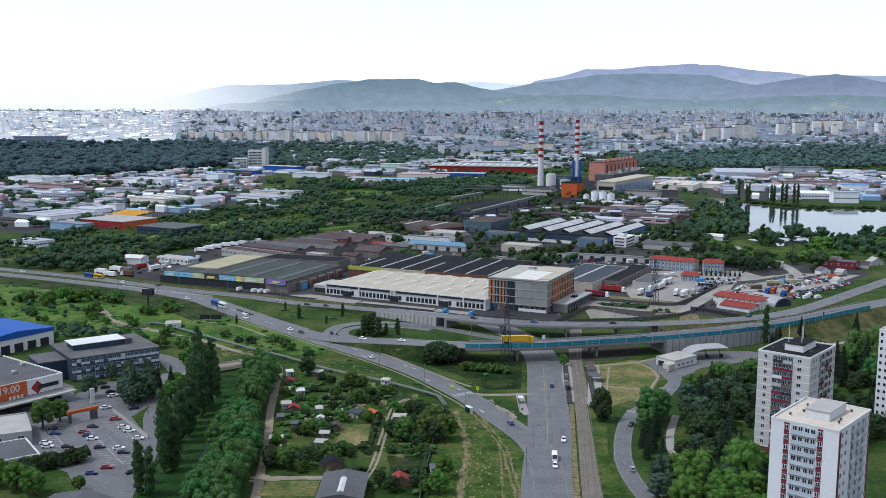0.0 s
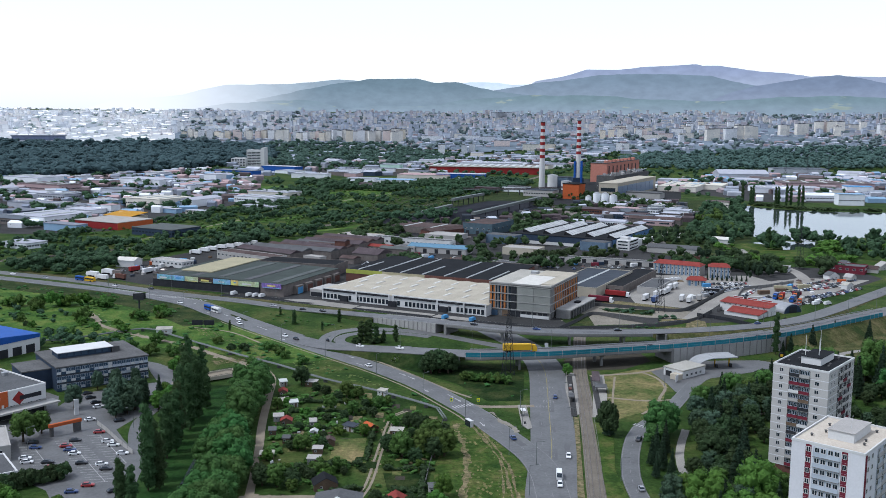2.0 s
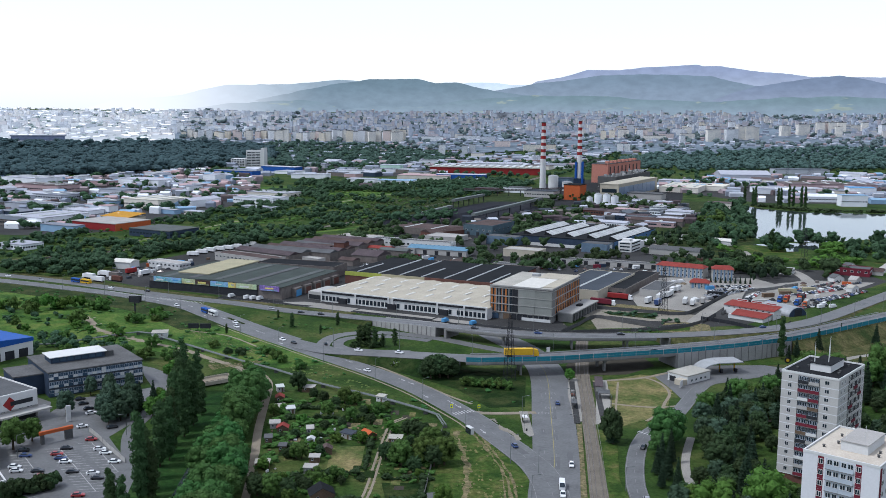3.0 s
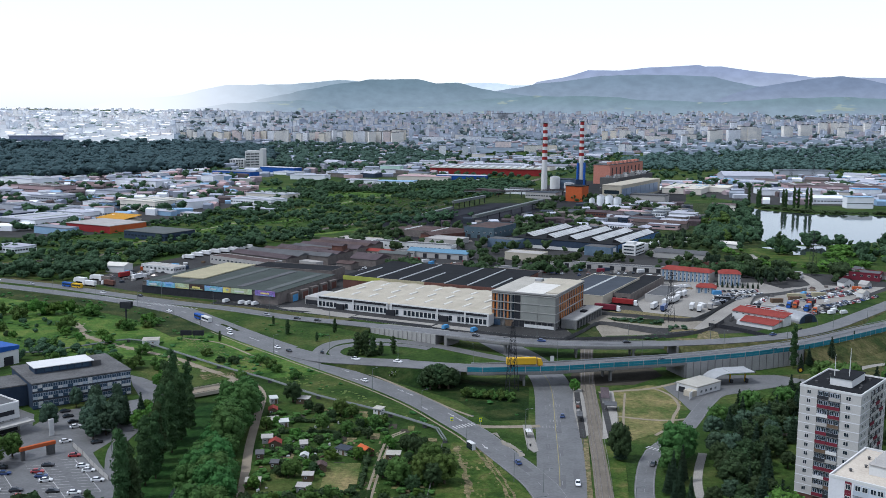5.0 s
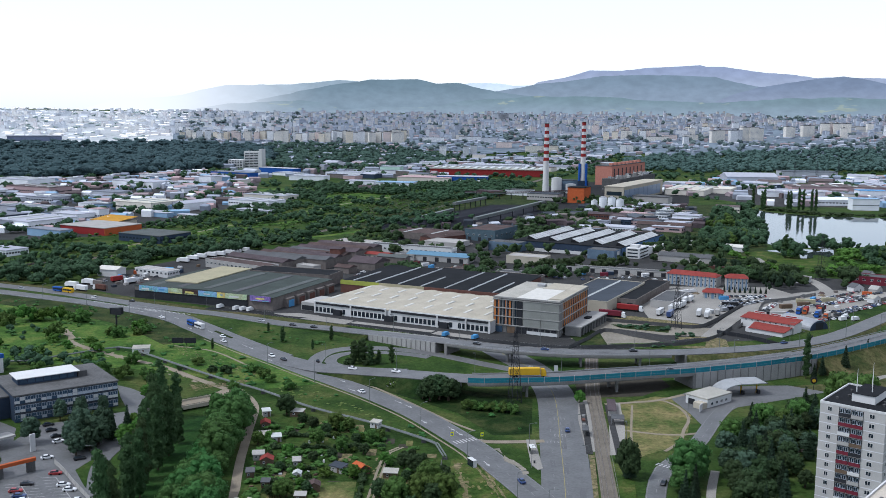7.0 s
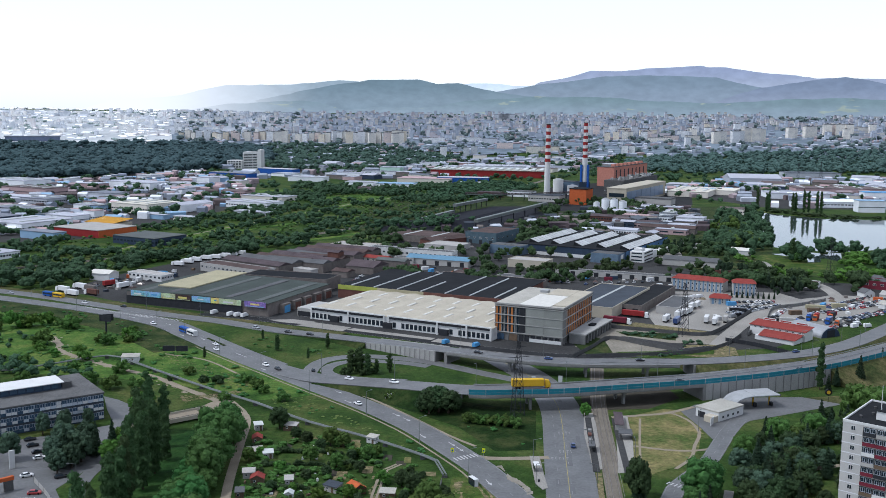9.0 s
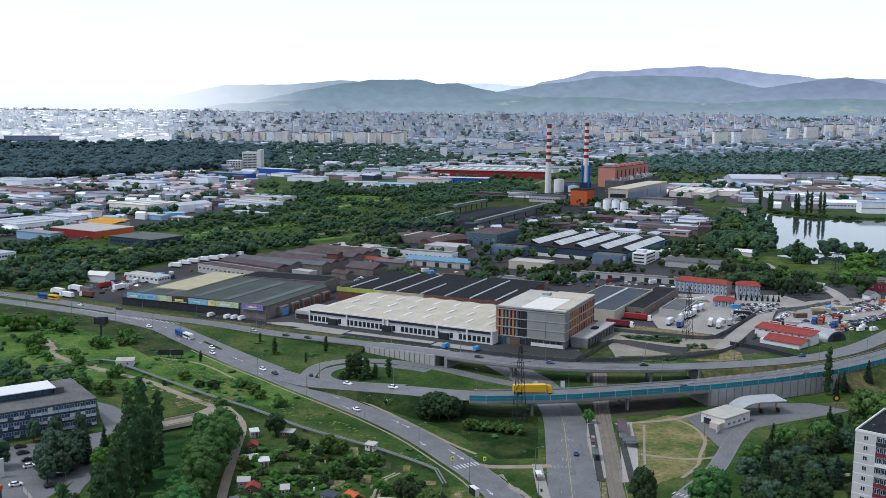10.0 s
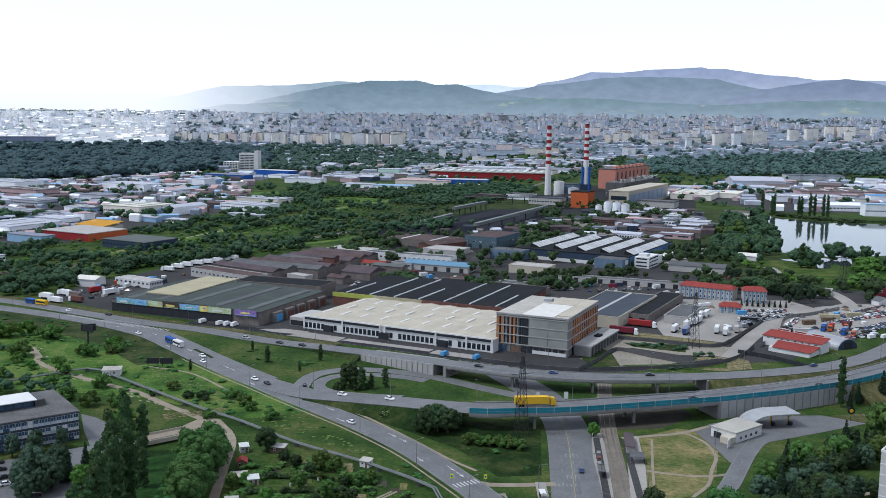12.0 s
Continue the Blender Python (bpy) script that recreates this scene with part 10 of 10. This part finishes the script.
hall("low workshops with faded brown roofs beside the coal yard", (20, 1004), 220, 50, 16, 5, "brick", "roof_brown", name="workshop", pitched=True)
hall("low dark-roofed hall with long grey front", (-84, 733), 163, 63, 24, 8.5, "tan", "roof_dark", name="warehouse")
hall("brown workshop with pitched roof", (-58, 806), 155, 24, 24, 5.5, "tan", "roof_maroon", pitched=True, name="workshop")
hall("low shed with red roof", (-52, 862), 155, 24, 10, 4, "cream", "red_roof", wins=5, name="workshop", pitched=True)
hall("pale grey gatehouse of the truck yard", (-205, 762), 150, 34, 12, 5, "white", "roof_light", wins=8, name="gatehouse")
hall("cream depot with pale flat roof", (-69, 924), 155.6, 42, 22, 5.5, "cream", "roof_light", doors=6, name="depot")
hall("two-storey white office row with small windows", (1, 880), 157, 78, 12, 7.5, "white", "roof_grey", wins=18, name="office_row")
hall("workshop with light blue pitched roof", (14, 846), 158, 54, 15, 5.0, "grey_wall", "cyan_roof", doors=5, name="workshop", pitched=True)
hall("low grey shed with pale roof", (6, 938), 153, 34, 26, 5, "grey_wall", "roof_light", name="workshop")
hall("old workshop with rusty roof", (-6, 985), 153, 60, 40, 6.5, "tan", "roof_brown", 2, name="workshop")
hall("blue-green clad hall with rusty roof", (42, 985), 152, 32, 52, 11, "teal_clad", "roof_brown", doors=3, name="workshop", wins=5)
hall("cream low building with pale flat roof", (75, 842), 156, 32, 18, 6.5, "cream", "roof_light", name="depot")
hall("hall with grey-blue sheet roof behind the offices", (97, 655), 153, 34, 82, 7, "cream", "roof_blue", 1, name="warehouse")
hall("long narrow hall with dark roof beside the truck yard", (117, 668), 153, 15, 82, 6, "tan", "roof_dark", doors=2, name="warehouse")
hall("grey flat shed in the truck yard", (140, 668), 153, 14, 40, 5, "grey_wall", "roof_grey", name="shed")
hall("long white garage row with flat roof", (165, 790), 160, 90, 10, 4, "grey_wall", "roof_grey", doors=10, name="garage_row")
hall("low dark shed beside the red-roofed offices", (235, 810), 160, 40, 12, 4.5, "brick", "roof_brown", name="shed")
hall("red and white shop building at the road", (318, 762), 150, 30, 16, 6, "crimson", "roof_grey", wins=6, name="shop")
hall("pale office with red stripe near the lot", (262, 770), 150, 14, 12, 4, "white", "roof_brown", wins=3, name="shop")


M["pilaster"] = mat("grey_blue_pilaster", (0.16, 0.24, 0.34), 0.7, 0.2)


def red_office(corner, left, L, W, h, label, n):
    t = thing("red_roofed_office", label, "office building", place(corner, left, L))
    part("wall", Mesh().box(0, L, 0, W, -0.2, h), M["grey_wall"], t)
    part("roof", Mesh().loft([[(-0.6, -0.6, h), (L + 0.6, -0.6, h), (L + 0.6, W + 0.6, h), (-0.6, W + 0.6, h)], [(2.4, W / 2 - 0.2, h + 2.4), (L - 2.4, W / 2 - 0.2, h + 2.4), (L - 2.4, W / 2 + 0.2, h + 2.4), (2.4, W / 2 + 0.2, h + 2.4)]]), M["red_roof"], t)
    for i in range(n):
        x = L * (i + 0.5) / n
        part("pilaster", Mesh().box(x - L / n * 0.18, x + L / n * 0.18, -0.12, 0.02, 0, h - 0.1), M["pilaster"], t)
        for z in (1.0, h * 0.56):
            window(t, x + L / n * 0.4, -0.03, z, 1.0, 1.5)


red_office((188, 746), 149, 36, 13, 7.6, "two-storey office with red roof and blue pilasters", 12)
red_office((208, 737), 168, 15, 12, 8.5, "smaller office with hipped red roof beside conifers", 6)
red_office((181.5, 704), 162, 13, 10, 4, "small pavilion with red hipped roof", 3)
for i in range(9):
    tree("spruce1", 190 + i * 3.4, 731 - 0.6 * i, 0.5, slim=0.8)

# red-roofed shop by the road
t = thing("restaurant", "low restaurant with red sheet roofs and white walls", "shop", place((193, 600), 136.6, 32))
part("wall", Mesh().box(0, 32, 0, 10, -0.2, 5.2), M["white"], t)
part("roof", Mesh().loft([[(-0.5, -0.5, 5.2), (32.5, -0.5, 5.2), (32.5, -0.5, 5.4), (-0.5, -0.5, 5.4)], [(-0.5, 10.5, 6.8), (32.5, 10.5, 6.8), (32.5, 10.5, 7.0), (-0.5, 10.5, 7.0)]]), M["red_roof"], t)
part("front_wing", Mesh().box(9, 31, -12, -0.02, -0.2, 2.4), M["white"], t)
part("front_roof", Mesh().loft([[(11, -12.5, 2.5), (32, -12.5, 2.5), (32, -12.5, 2.7), (11, -12.5, 2.7)], [(8.5, -0.05, 3.7), (31.5, -0.05, 3.7), (31.5, -0.05, 3.9), (8.5, -0.05, 3.9)]]), M["red_roof"], t)
for i in range(8):
    window(t, 3 + i * 3.7, -0.03, 4.1, 1.4, 0.8)
for i in range(3):
    part("roof_sign", Mesh().box(3 + i * 9.5, 10.5 + i * 9.5, 10.0, 10.2, 7.0, 8.2), M["white"], t)
    part("bar", Mesh().box(3.6 + i * 9.5, 9.9 + i * 9.5, 9.94, 9.98, 7.3, 7.9), M["red"], t)
t = thing("arched_hall", "grey arched sheet-metal hall", "hall", pose(212, 614, 0, 0, 0, 28))
arc = [(7.4 * math.cos(a), 5.4 * math.sin(a)) for a in [k * math.pi / 14 for k in range(15)]]
part("shell", Mesh().loft([[(x, y, z) for x, z in arc] for y in (-0.2, 24)]), M["steel"], t)
part("front", Mesh().loft([[(x * 0.95, y, z * 0.95) for x, z in arc] for y in (-0.6, -0.21)]), M["navy"], t)
part("gate", Mesh().box(-3, 3, -0.75, -0.61, 0, 4), M["steel_dark"], t)


# sawtooth works
def saw_hall():
    L, W, h = 100.0, 120.0, 9.0
    t = thing("sawtooth_works", "big blue-grey works hall with rows of white roof lights", "factory hall", place((145, 888), 151, L))
    part("wall", Mesh().box(0, L, 0, W, -0.3, h - 0.4), M["navy"], t)
    part("roof", Mesh().box(-0.3, L + 0.3, -0.3, W + 0.3, h - 0.397, h), M["roof_dark"], t)
    part("plinth", Mesh().box(12, L - 24, -0.15, -0.01, 0.2, 3.0), M["white"], t)
    part("side_cladding", Mesh().box(L + 0.01, L + 0.2, 2, W, 1, h - 0.6), M["blue_clad"], t)
    for i in range(5):
        x = 8 + i * 21
        y0, y1 = 10, 104
        rg = part("roof_monitor", Mesh().loft([[(x, y0, h), (x + 9, y0, h), (x + 0.8, y0, h + 3.2)], [(x, y1, h), (x + 9, y1, h), (x + 0.8, y1, h + 3.2)]]), M["roof_dark"], t)
        n = 14
        for k in range(n):
            ya, yb = y0 + (y1 - y0) * k / n + 0.4, y0 + (y1 - y0) * (k + 1) / n - 0.4
            part("roof_light", Mesh().loft([[(x + 8.4, ya, h + 0.34), (x + 8.4, yb, h + 0.34), (x + 1.2, yb, h + 3.18), (x + 1.2, ya, h + 3.18)], [(x + 8.5, ya, h + 0.5), (x + 8.5, yb, h + 0.5), (x + 1.3, yb, h + 3.34), (x + 1.3, ya, h + 3.34)]]), M["skylight_old"], rg)
    for x0, x1 in ((-18, 12), (76, 100)):
        part("front_block", Mesh().chamfer_box(x0, x1, -16, -0.02, -0.2, 8, 0.1), M["block_clad"], t)
        part("block_roof", Mesh().box(x0 + 0.3, x1 - 0.3, -15.7, -0.3, 8.003, 8.2), M["roof_grey"], t)
    part("white_sign", Mesh().box(100.01, 100.2, -10, -4, 3.5, 7), M["white"], t)
    an = part("white_annex", Mesh().chamfer_box(103, 115, 4, 30, -0.2, 9, 0.1).chamfer_box(104, 113, 30.1, 46, -0.2, 6.5, 0.1).chamfer_box(105, 112, 8, 16, 9.0, 11.2, 0.1), M["white"], t, "white stepped annex")
    for z in (1.2, 4.2, 7.0):
        part("window_strip", Mesh().box(104.5, 113.5, 3.9, 3.99, z, z + 1.1), M["glass"], an)
        part("window_strip", Mesh().box(115.01, 115.08, 6, 28, z, z + 1.1), M["glass"], an)
    part("white_wing", Mesh().chamfer_box(103, 113, 46.2, 84, -0.2, 4.5, 0.1), M["white"], t)


M["blue_clad"] = mat("blue_cladding", (0.10, 0.19, 0.34), 0.6, 0.2)
saw_hall()

patch("pavement_works_lot", [(175, 896), (195, 897), (207, 950), (184, 940)], M["pale_yard"], "pale parking ground beside the works", 0.055)
hall("long low workshop with arched grey roof among trees", (214, 858), 155, 44, 15, 5, "grey_wall", "roof_grey", name="workshop", pitched=True)
hall("small shed with white roof among shore trees", (262, 935), 150, 16, 12, 4, "white", "roof_box", name="shed", pitched=True)
hall("white garden depot beside the lake path", (232, 975), 150, 24, 14, 4.5, "white", "roof_light", name="shed")
# plant yard in front of the chimneys
for x, y, r, h in ((193, 1305, 5, 17), (203, 1300, 5, 17), (213, 1296, 5, 15), (183, 1312, 4, 12)):
    t = thing("silo", "white round silo of the power station", "silo", pose(x, y, 0))
    part("shell", Mesh().tube((0, 0, -0.3), (0, 0, h), r, r, 16), M["far_white"], t)
    part("lid", Mesh().tube((0, 0, h), (0, 0, h + 1.8), r, r * 0.3, 16), M["steel"], t)
t = thing("pipe_rack", "rusty pipe rack across the plant yard", "pipe rack", FAR)
rk = [Vector((20, 1478, 7)), Vector((70, 1470, 7)), Vector((120, 1474, 8)), Vector((165, 1490, 9)), Vector((200, 1520, 9))]
for o, z in ((-2, 0), (0, 0.4), (2, 0), (-1, 1.8), (1, 1.8)):
    part("pipe", band(rk, o - 0.5, o + 0.5, z, z + 0.9), M["roof_maroon" if z else "pipe"], t)
for a, b in zip(rk, rk[1:]):
    for u in (0.0, 0.33, 0.67):
        q = a.lerp(b, u)
        part("trestle", Mesh().box(q.x - 0.5, q.x + 0.5, q.y - 2.6, q.y + 2.6, -0.3, q.z), M["steel_dark"], t)
for lab, c, L, W, h, wl, rf in (("low grey boiler annex with pipes", (150, 1440), 46, 26, 9, "grey_wall", "roof_blue"), ("pale switch building of the plant", (118, 1520), 40, 20, 8, "far_white", "roof_grey"), ("brown brick pump house", (70, 1510), 36, 18, 7, "brick", "roof_maroon"), ("blue-grey filter house beside the chimney", (190, 1600), 30, 24, 18, "block_clad", "roof_blue")):
    hall(lab, c, 156, L, W, h, wl, rf, 0, 0, 0, 6, "plant_building", False, "", far=True)

# conveyors and coal
def conveyor(a, b, h, label):
    t = thing("conveyor_bridge", label, "conveyor", FAR)
    ln = [Vector((*a, h)), Vector((*b, h))]
    n = 12
    ln = [ln[0].lerp(ln[1], k / n) for k in range(n + 1)]
    part("gallery", band(ln, -2.2, 2.2, -3.2, 0), M["pipe"], t)
    for p in ln[::2]:
        part("trestle", Mesh().box(p.x - 0.6, p.x + 0.6, p.y - 0.6, p.y + 0.6, -0.3, p.z - 3.2), M["steel_dark"], t)


conveyor((-34, 1168), (2, 1264), 5, "long grey coal conveyor bridge")
conveyor((26, 1114), (120, 1330), 10, "long pale coal conveyor bridge towards the chimneys")
conveyor((4, 1279), (46, 1370), 11, "steel gantry over the coal store")
t = tagged(part("coal_mound", Mesh().loft([[(-30, 1150, -0.1), (16, 1130, -0.1), (78, 1270, -0.1), (40, 1300, -0.1)], [(-14, 1166, 5), (10, 1156, 5), (60, 1264, 5.5), (38, 1276, 5)]]), M["coal"]), "long flat-topped black coal heap", "coal heap")

# landmarks farther off
t = thing("stadium_hall", "long dark blue hall at the forest edge", "hall", pose(-1240, 2990, ground_z(-1240, 2990), 0, 0, 22))
part("wall", Mesh().box(-75, 75, -20, 20, -6, 16), M["stadium_wall"], t)
part("roof", Mesh().box(-78, 78, -22, 22, 16.003, 18), M["far_roof_grey"], t)
t = thing("white_office_building", "white stepped office building before a dark forest", "office building", place((-402, 2150), 172, 72))
for x0, x1, y0, hh in ((0, 32, -8, 18), (32.1, 65, 0, 36), (65.1, 72, -1, 41)):
    part("wing", Mesh().box(x0, x1, y0, 22, -0.3, hh), M["white"], t)
for s2 in range(5):
    for i in range(5):
        part("window_band", Mesh().box(2 + i * 6, 6 + i * 6, -8.15, -7.98, 1.5 + s2 * 3.3, 3.3 + s2 * 3.3), M["glass"], t)
for s2 in range(9):
    for i in range(3):
        part("window_band", Mesh().box(34 + i * 10, 43 + i * 10, -0.15, 0.02, 3 + s2 * 3.4, 4.6 + s2 * 3.4), M["glass"], t)
t = thing("red_long_hall", "very long hall with dark red walls and white roof", "factory hall", place((182, 1955), 171, 226))
part("wall", Mesh().box(0, 226, 0, 70, -0.3, 13), M["red"], t)
part("roof", Mesh().box(-1, 227, -1, 71, 13.003, 14), M["roof_white"], t)
for i in range(14):
    part("roof_light", Mesh().chamfer_box(4 + i * 15.8, 12 + i * 15.8, 6, 64, 14, 16, 0.8), M["skylight"], t)
t = thing("orange_hall", "hall with orange-red front and pale roof", "warehouse", place((-334, 998), 152, 62))
part("wall", Mesh().box(0, 62, 0, 48, -0.3, 7), M["red"], t)
part("roof", Mesh().box(-0.4, 62.4, -0.4, 48.4, 7.003, 7.6), M["roof_light"], t)
part("end_wall", Mesh().box(62.01, 62.3, 0, 48, 0, 7), M["orange"], t)
t = thing("yellow_hall", "long hall with bright yellow-orange roof", "warehouse", place((-340, 1064), 152, 44))
part("wall", Mesh().box(0, 40, 0, 26, -0.3, 6), M["cream"], t)
part("roof", Mesh().loft([[(-0.5, -0.5, 6), (40.5, -0.5, 6), (40.5, -0.5, 6.4), (-0.5, -0.5, 6.4)], [(-0.5, 26.5, 9), (40.5, 26.5, 9), (40.5, 26.5, 9.4), (-0.5, 26.5, 9.4)]]), M["amber_roof"], t)
for x, y, h in ((165, 1600, 22), (185, 1580, 14)):
    t = thing("storage_tank", "round pale storage tank beside the chimney", "tank", pose(x, y, 0))
    part("shell", Mesh().tube((0, 0, -0.3), (0, 0, h), 8, 8, 20), M["white"], t)
    part("lid", Mesh().tube((0, 0, h), (0, 0, h + 1.6), 8, 2, 20), M["steel"], t)

# trees between the halls
rng = np.random.default_rng(123)
for poly, n, seed, sorts, s0, s1 in (
        ([(60, 812), (150, 830), (150, 866), (110, 852), (60, 850)], 34, 1, ("oak3", "spruce1", "oak0"), 0.5, 0.8), ([(25, 815), (70, 800), (75, 820), (30, 835)], 9, 2, ("oak0", "oak3"), 0.6, 0.9),
        ([(-60, 870), (-40, 900), (-30, 925), (-70, 905)], 8, 3, ("oak0", "oak1"), 0.6, 0.9), ([(15, 840), (40, 850), (40, 900), (12, 890)], 8, 4, ("oak0", "oak3"), 0.6, 0.9),
        ([(165, 800), (240, 815), (240, 870), (170, 880)], 18, 5, ("oak3", "spruce1", "oak0"), 0.5, 0.9), ([(205, 765), (260, 775), (270, 840), (215, 830)], 16, 6, ("oak3", "spruce1", "oak0"), 0.5, 0.9),
        ([(-330, 640), (-230, 600), (-200, 560), (-300, 560)], 26, 7, ("bush0", "bush2", "oak1"), 0.4, 0.9),
        ([(-280, 770), (-250, 800), (-330, 850), (-400, 800), (-350, 760)], 40, 9, ("oak0", "oak1", "oak3"), 0.5, 0.8), ([(-260, 815), (-180, 900), (-190, 930), (-270, 850)], 34, 10, ("oak0", "oak1"), 0.5, 0.8),
        ([(-220, 540), (-165, 520), (-150, 500), (-210, 505)], 20, 12, ("bush2", "oak1", "oak3"), 0.35, 0.6)):
    spots = scatter(poly, n, 200 + seed, 2.5)
    woodland("tree_group", "group of green trees between halls and yards", spots, "leaf_dark" if seed < 7 else "leaf_far", 7.5 * (s0 + s1) / 1.6 * (0.5 if "bush0" in sorts else 1), 8.5 * (s0 + s1) / 1.6 * (0.45 if "bush0" in sorts else 1), 300 + seed, 1.0, 110, 7)

woodland("yard_edge_trees", "leafy trees along the truck yard", scatter([(-300, 735), (-268, 722), (-258, 752), (-250, 792), (-270, 800), (-330, 770)], 40, 501, 4) + scatter([(-250, 795), (-224, 852), (-162, 916), (-120, 985), (-140, 1000), (-250, 880)], 70, 502, 4) + scatter([(-330, 742), (-280, 728), (-290, 745), (-340, 765)], 14, 503, 4), "leaf_far", 8.5, 8.5, 504, 0.9, 80, 6)
hall("white tarpaulin hall at the truck yard", (-243, 764), 165, 16, 12, 5.2, "white", "roof_box", name="tarp_hall", pitched=True)
woodland("lot_conifers", "row of dark conifers round the red-roofed offices", scatter([(222, 735), (240, 742), (252, 770), (225, 775)], 20, 505, 3) + scatter([(188, 930), (216, 932), (232, 1010), (205, 1010)], 30, 515, 4) + scatter([(196, 835), (226, 830), (228, 815), (198, 822)], 14, 516, 3), "needle", 3.6, 8.5, 506, 1.0, 110, 7)
woodland("restaurant_shrubs", "low weedy shrubs along the fences below the truck yard", scatter([(95, 620), (126, 616), (123, 602), (99, 611)], 16, 507, 2) + scatter([(103, 563), (118, 566), (122, 575), (112, 571)], 10, 517, 2) + scatter([(120, 582), (134, 590), (136, 600), (122, 596)], 6, 518, 2), "leaf_far", 3.0, 1.7, 511, 1.1, 90, 6)
woodland("park_trees", "dark tall trees beside the offices and the lake path", scatter([(232, 735), (256, 742), (258, 800), (256, 840), (236, 830), (228, 780)], 10, 512, 4.5) + scatter([(276, 745), (300, 760), (320, 800), (290, 830), (274, 800)], 9, 513, 5), "leaf_dark", 8.5, 10, 514, 1.1, 110, 7)
for k, (x, y, tn, w, d, rf) in enumerate(((285, 742, 20, 9, 7, "roof_grey"), (296, 735, 40, 8, 6, "roof_light"), (300, 780, 10, 10, 6, "roof_light"), (330, 775, 60, 8, 8, "roof_brown"), (318, 800, 30, 9, 7, "roof_grey"), (345, 790, 15, 12, 7, "roof_light"), (280, 700, 30, 7, 5, "roof_white"))):
    shed(x, y, w, d, 3.0, tn, "grey_wall" if k % 2 else "white", rf, "small pale outbuilding among scrub near the lake", True)

CRATES = [Mesh().chamfer_box(-1.6, 1.6, -1.1, 1.1, -0.05, 1.5, 0.08).made("goods_crate"), Mesh().chamfer_box(-3.0, 3.0, -1.2, 1.2, -0.05, 2.5, 0.06).made("container"), Mesh().loft([[(-2.4, -1.8, -0.1), (2.2, -1.5, -0.1), (2.5, 1.7, -0.1), (-2.0, 1.9, -0.1)], [(-0.8, -0.6, 1.2), (0.9, -0.4, 1.4), (0.7, 0.7, 1.3), (-0.6, 0.6, 1.1)]]).made("scrap_mound")]
CRATE_KINDS = {}
rng = np.random.default_rng(611)
for poly, n, seed in (([(125, 660), (150, 640), (168, 664), (190, 700), (150, 745), (128, 720)], 16, 1), ([(182, 642), (205, 632), (245, 672), (290, 730), (262, 738), (210, 700)], 22, 2), ([(-250, 728), (-225, 715), (-205, 760), (-195, 830), (-225, 800), (-245, 760)], 22, 3),
                      ([(-50, 800), (0, 800), (30, 812), (-10, 850), (-60, 850)], 16, 4), ([(90, 780), (150, 790), (200, 770), (150, 830), (80, 820)], 18, 5), ([(-110, 940), (-40, 950), (30, 920), (60, 960), (-20, 1040), (-80, 1020)], 20, 6)):
    for x, y in scatter(poly, n, 600 + seed, 6):
        k = int(rng.integers(3))
        key = (k, int(rng.integers(5)))
        if key not in CRATE_KINDS:
            me = CRATES[k].copy()
            me.materials.append(M[(("wood", "white", "roof_blue", "tan", "roof_light"), ("crimson", "sky_blue", "white", "orange", "navy"), ("roof_brown", "concrete_dark", "rail", "soil", "steel_dark"))[k][key[1]]])
            CRATE_KINDS[key] = me
        t = tagged(part(("goods_crate", "container", "scrap_mound")[k], CRATE_KINDS[key], None), ("large goods crate in an industrial yard", "steel shipping container in an industrial yard", "low mound of scrap in an industrial yard")[k], ("crate", "container", "mound")[k], "yard goods")
        t.matrix_basis = pose(x, y, 0.09, 0, 0, float(rng.uniform(0, 180)))
# parked cars and small yards among the halls
car_row((40, 800), (88, 782), 12, 62, 21)
car_row((10, 812), (36, 800), 6, 62, 22)
car_row((-70, 770), (-66, 800), 6, 150, 23)
car_row((125, 735), (150, 765), 7, 150, 24)
car_row((-20, 800), (5, 790), 6, 62, 25)
car_row((-246, 742), (-216, 780), 8, 60, 26)
car_row((150, 800), (196, 782), 10, 62, 27)
for x, y, m in ((150, 770, "car_white"), (158, 768, "car_white"), (120, 700, "car_white"), (-60, 690, "car_white"), (-52, 684, "sky_blue")):
    van(m, "delivery van parked in an industrial yard", x, y, 30)
hall("small grey storage building among yards", (60, 775), 153, 30, 12, 4, "grey_wall", "roof_grey", doors=4, name="storage_building")
hall("low brown shed behind the black-roofed hall", (22, 790), 153, 24, 12, 4, "tan", "roof_brown", doors=2, name="storage_building")
hall("narrow dark-roofed annex behind the black-roofed hall", (64, 754), 156, 80, 12, 5, "tan", "roof_dark", name="storage_building")
woodland("yard_trees", "dark leafy trees along yards and walls", scatter([(20, 765), (100, 775), (105, 800), (10, 800)], 26, 401, 4) + scatter([(172, 776), (236, 770), (240, 805), (160, 800)], 28, 402, 3.5) +
         scatter([(-55, 770), (-20, 760), (-15, 800), (-50, 815)], 12, 403, 4), "leaf_dark", 7.5, 8.5, 405, 0.8, 110, 7)
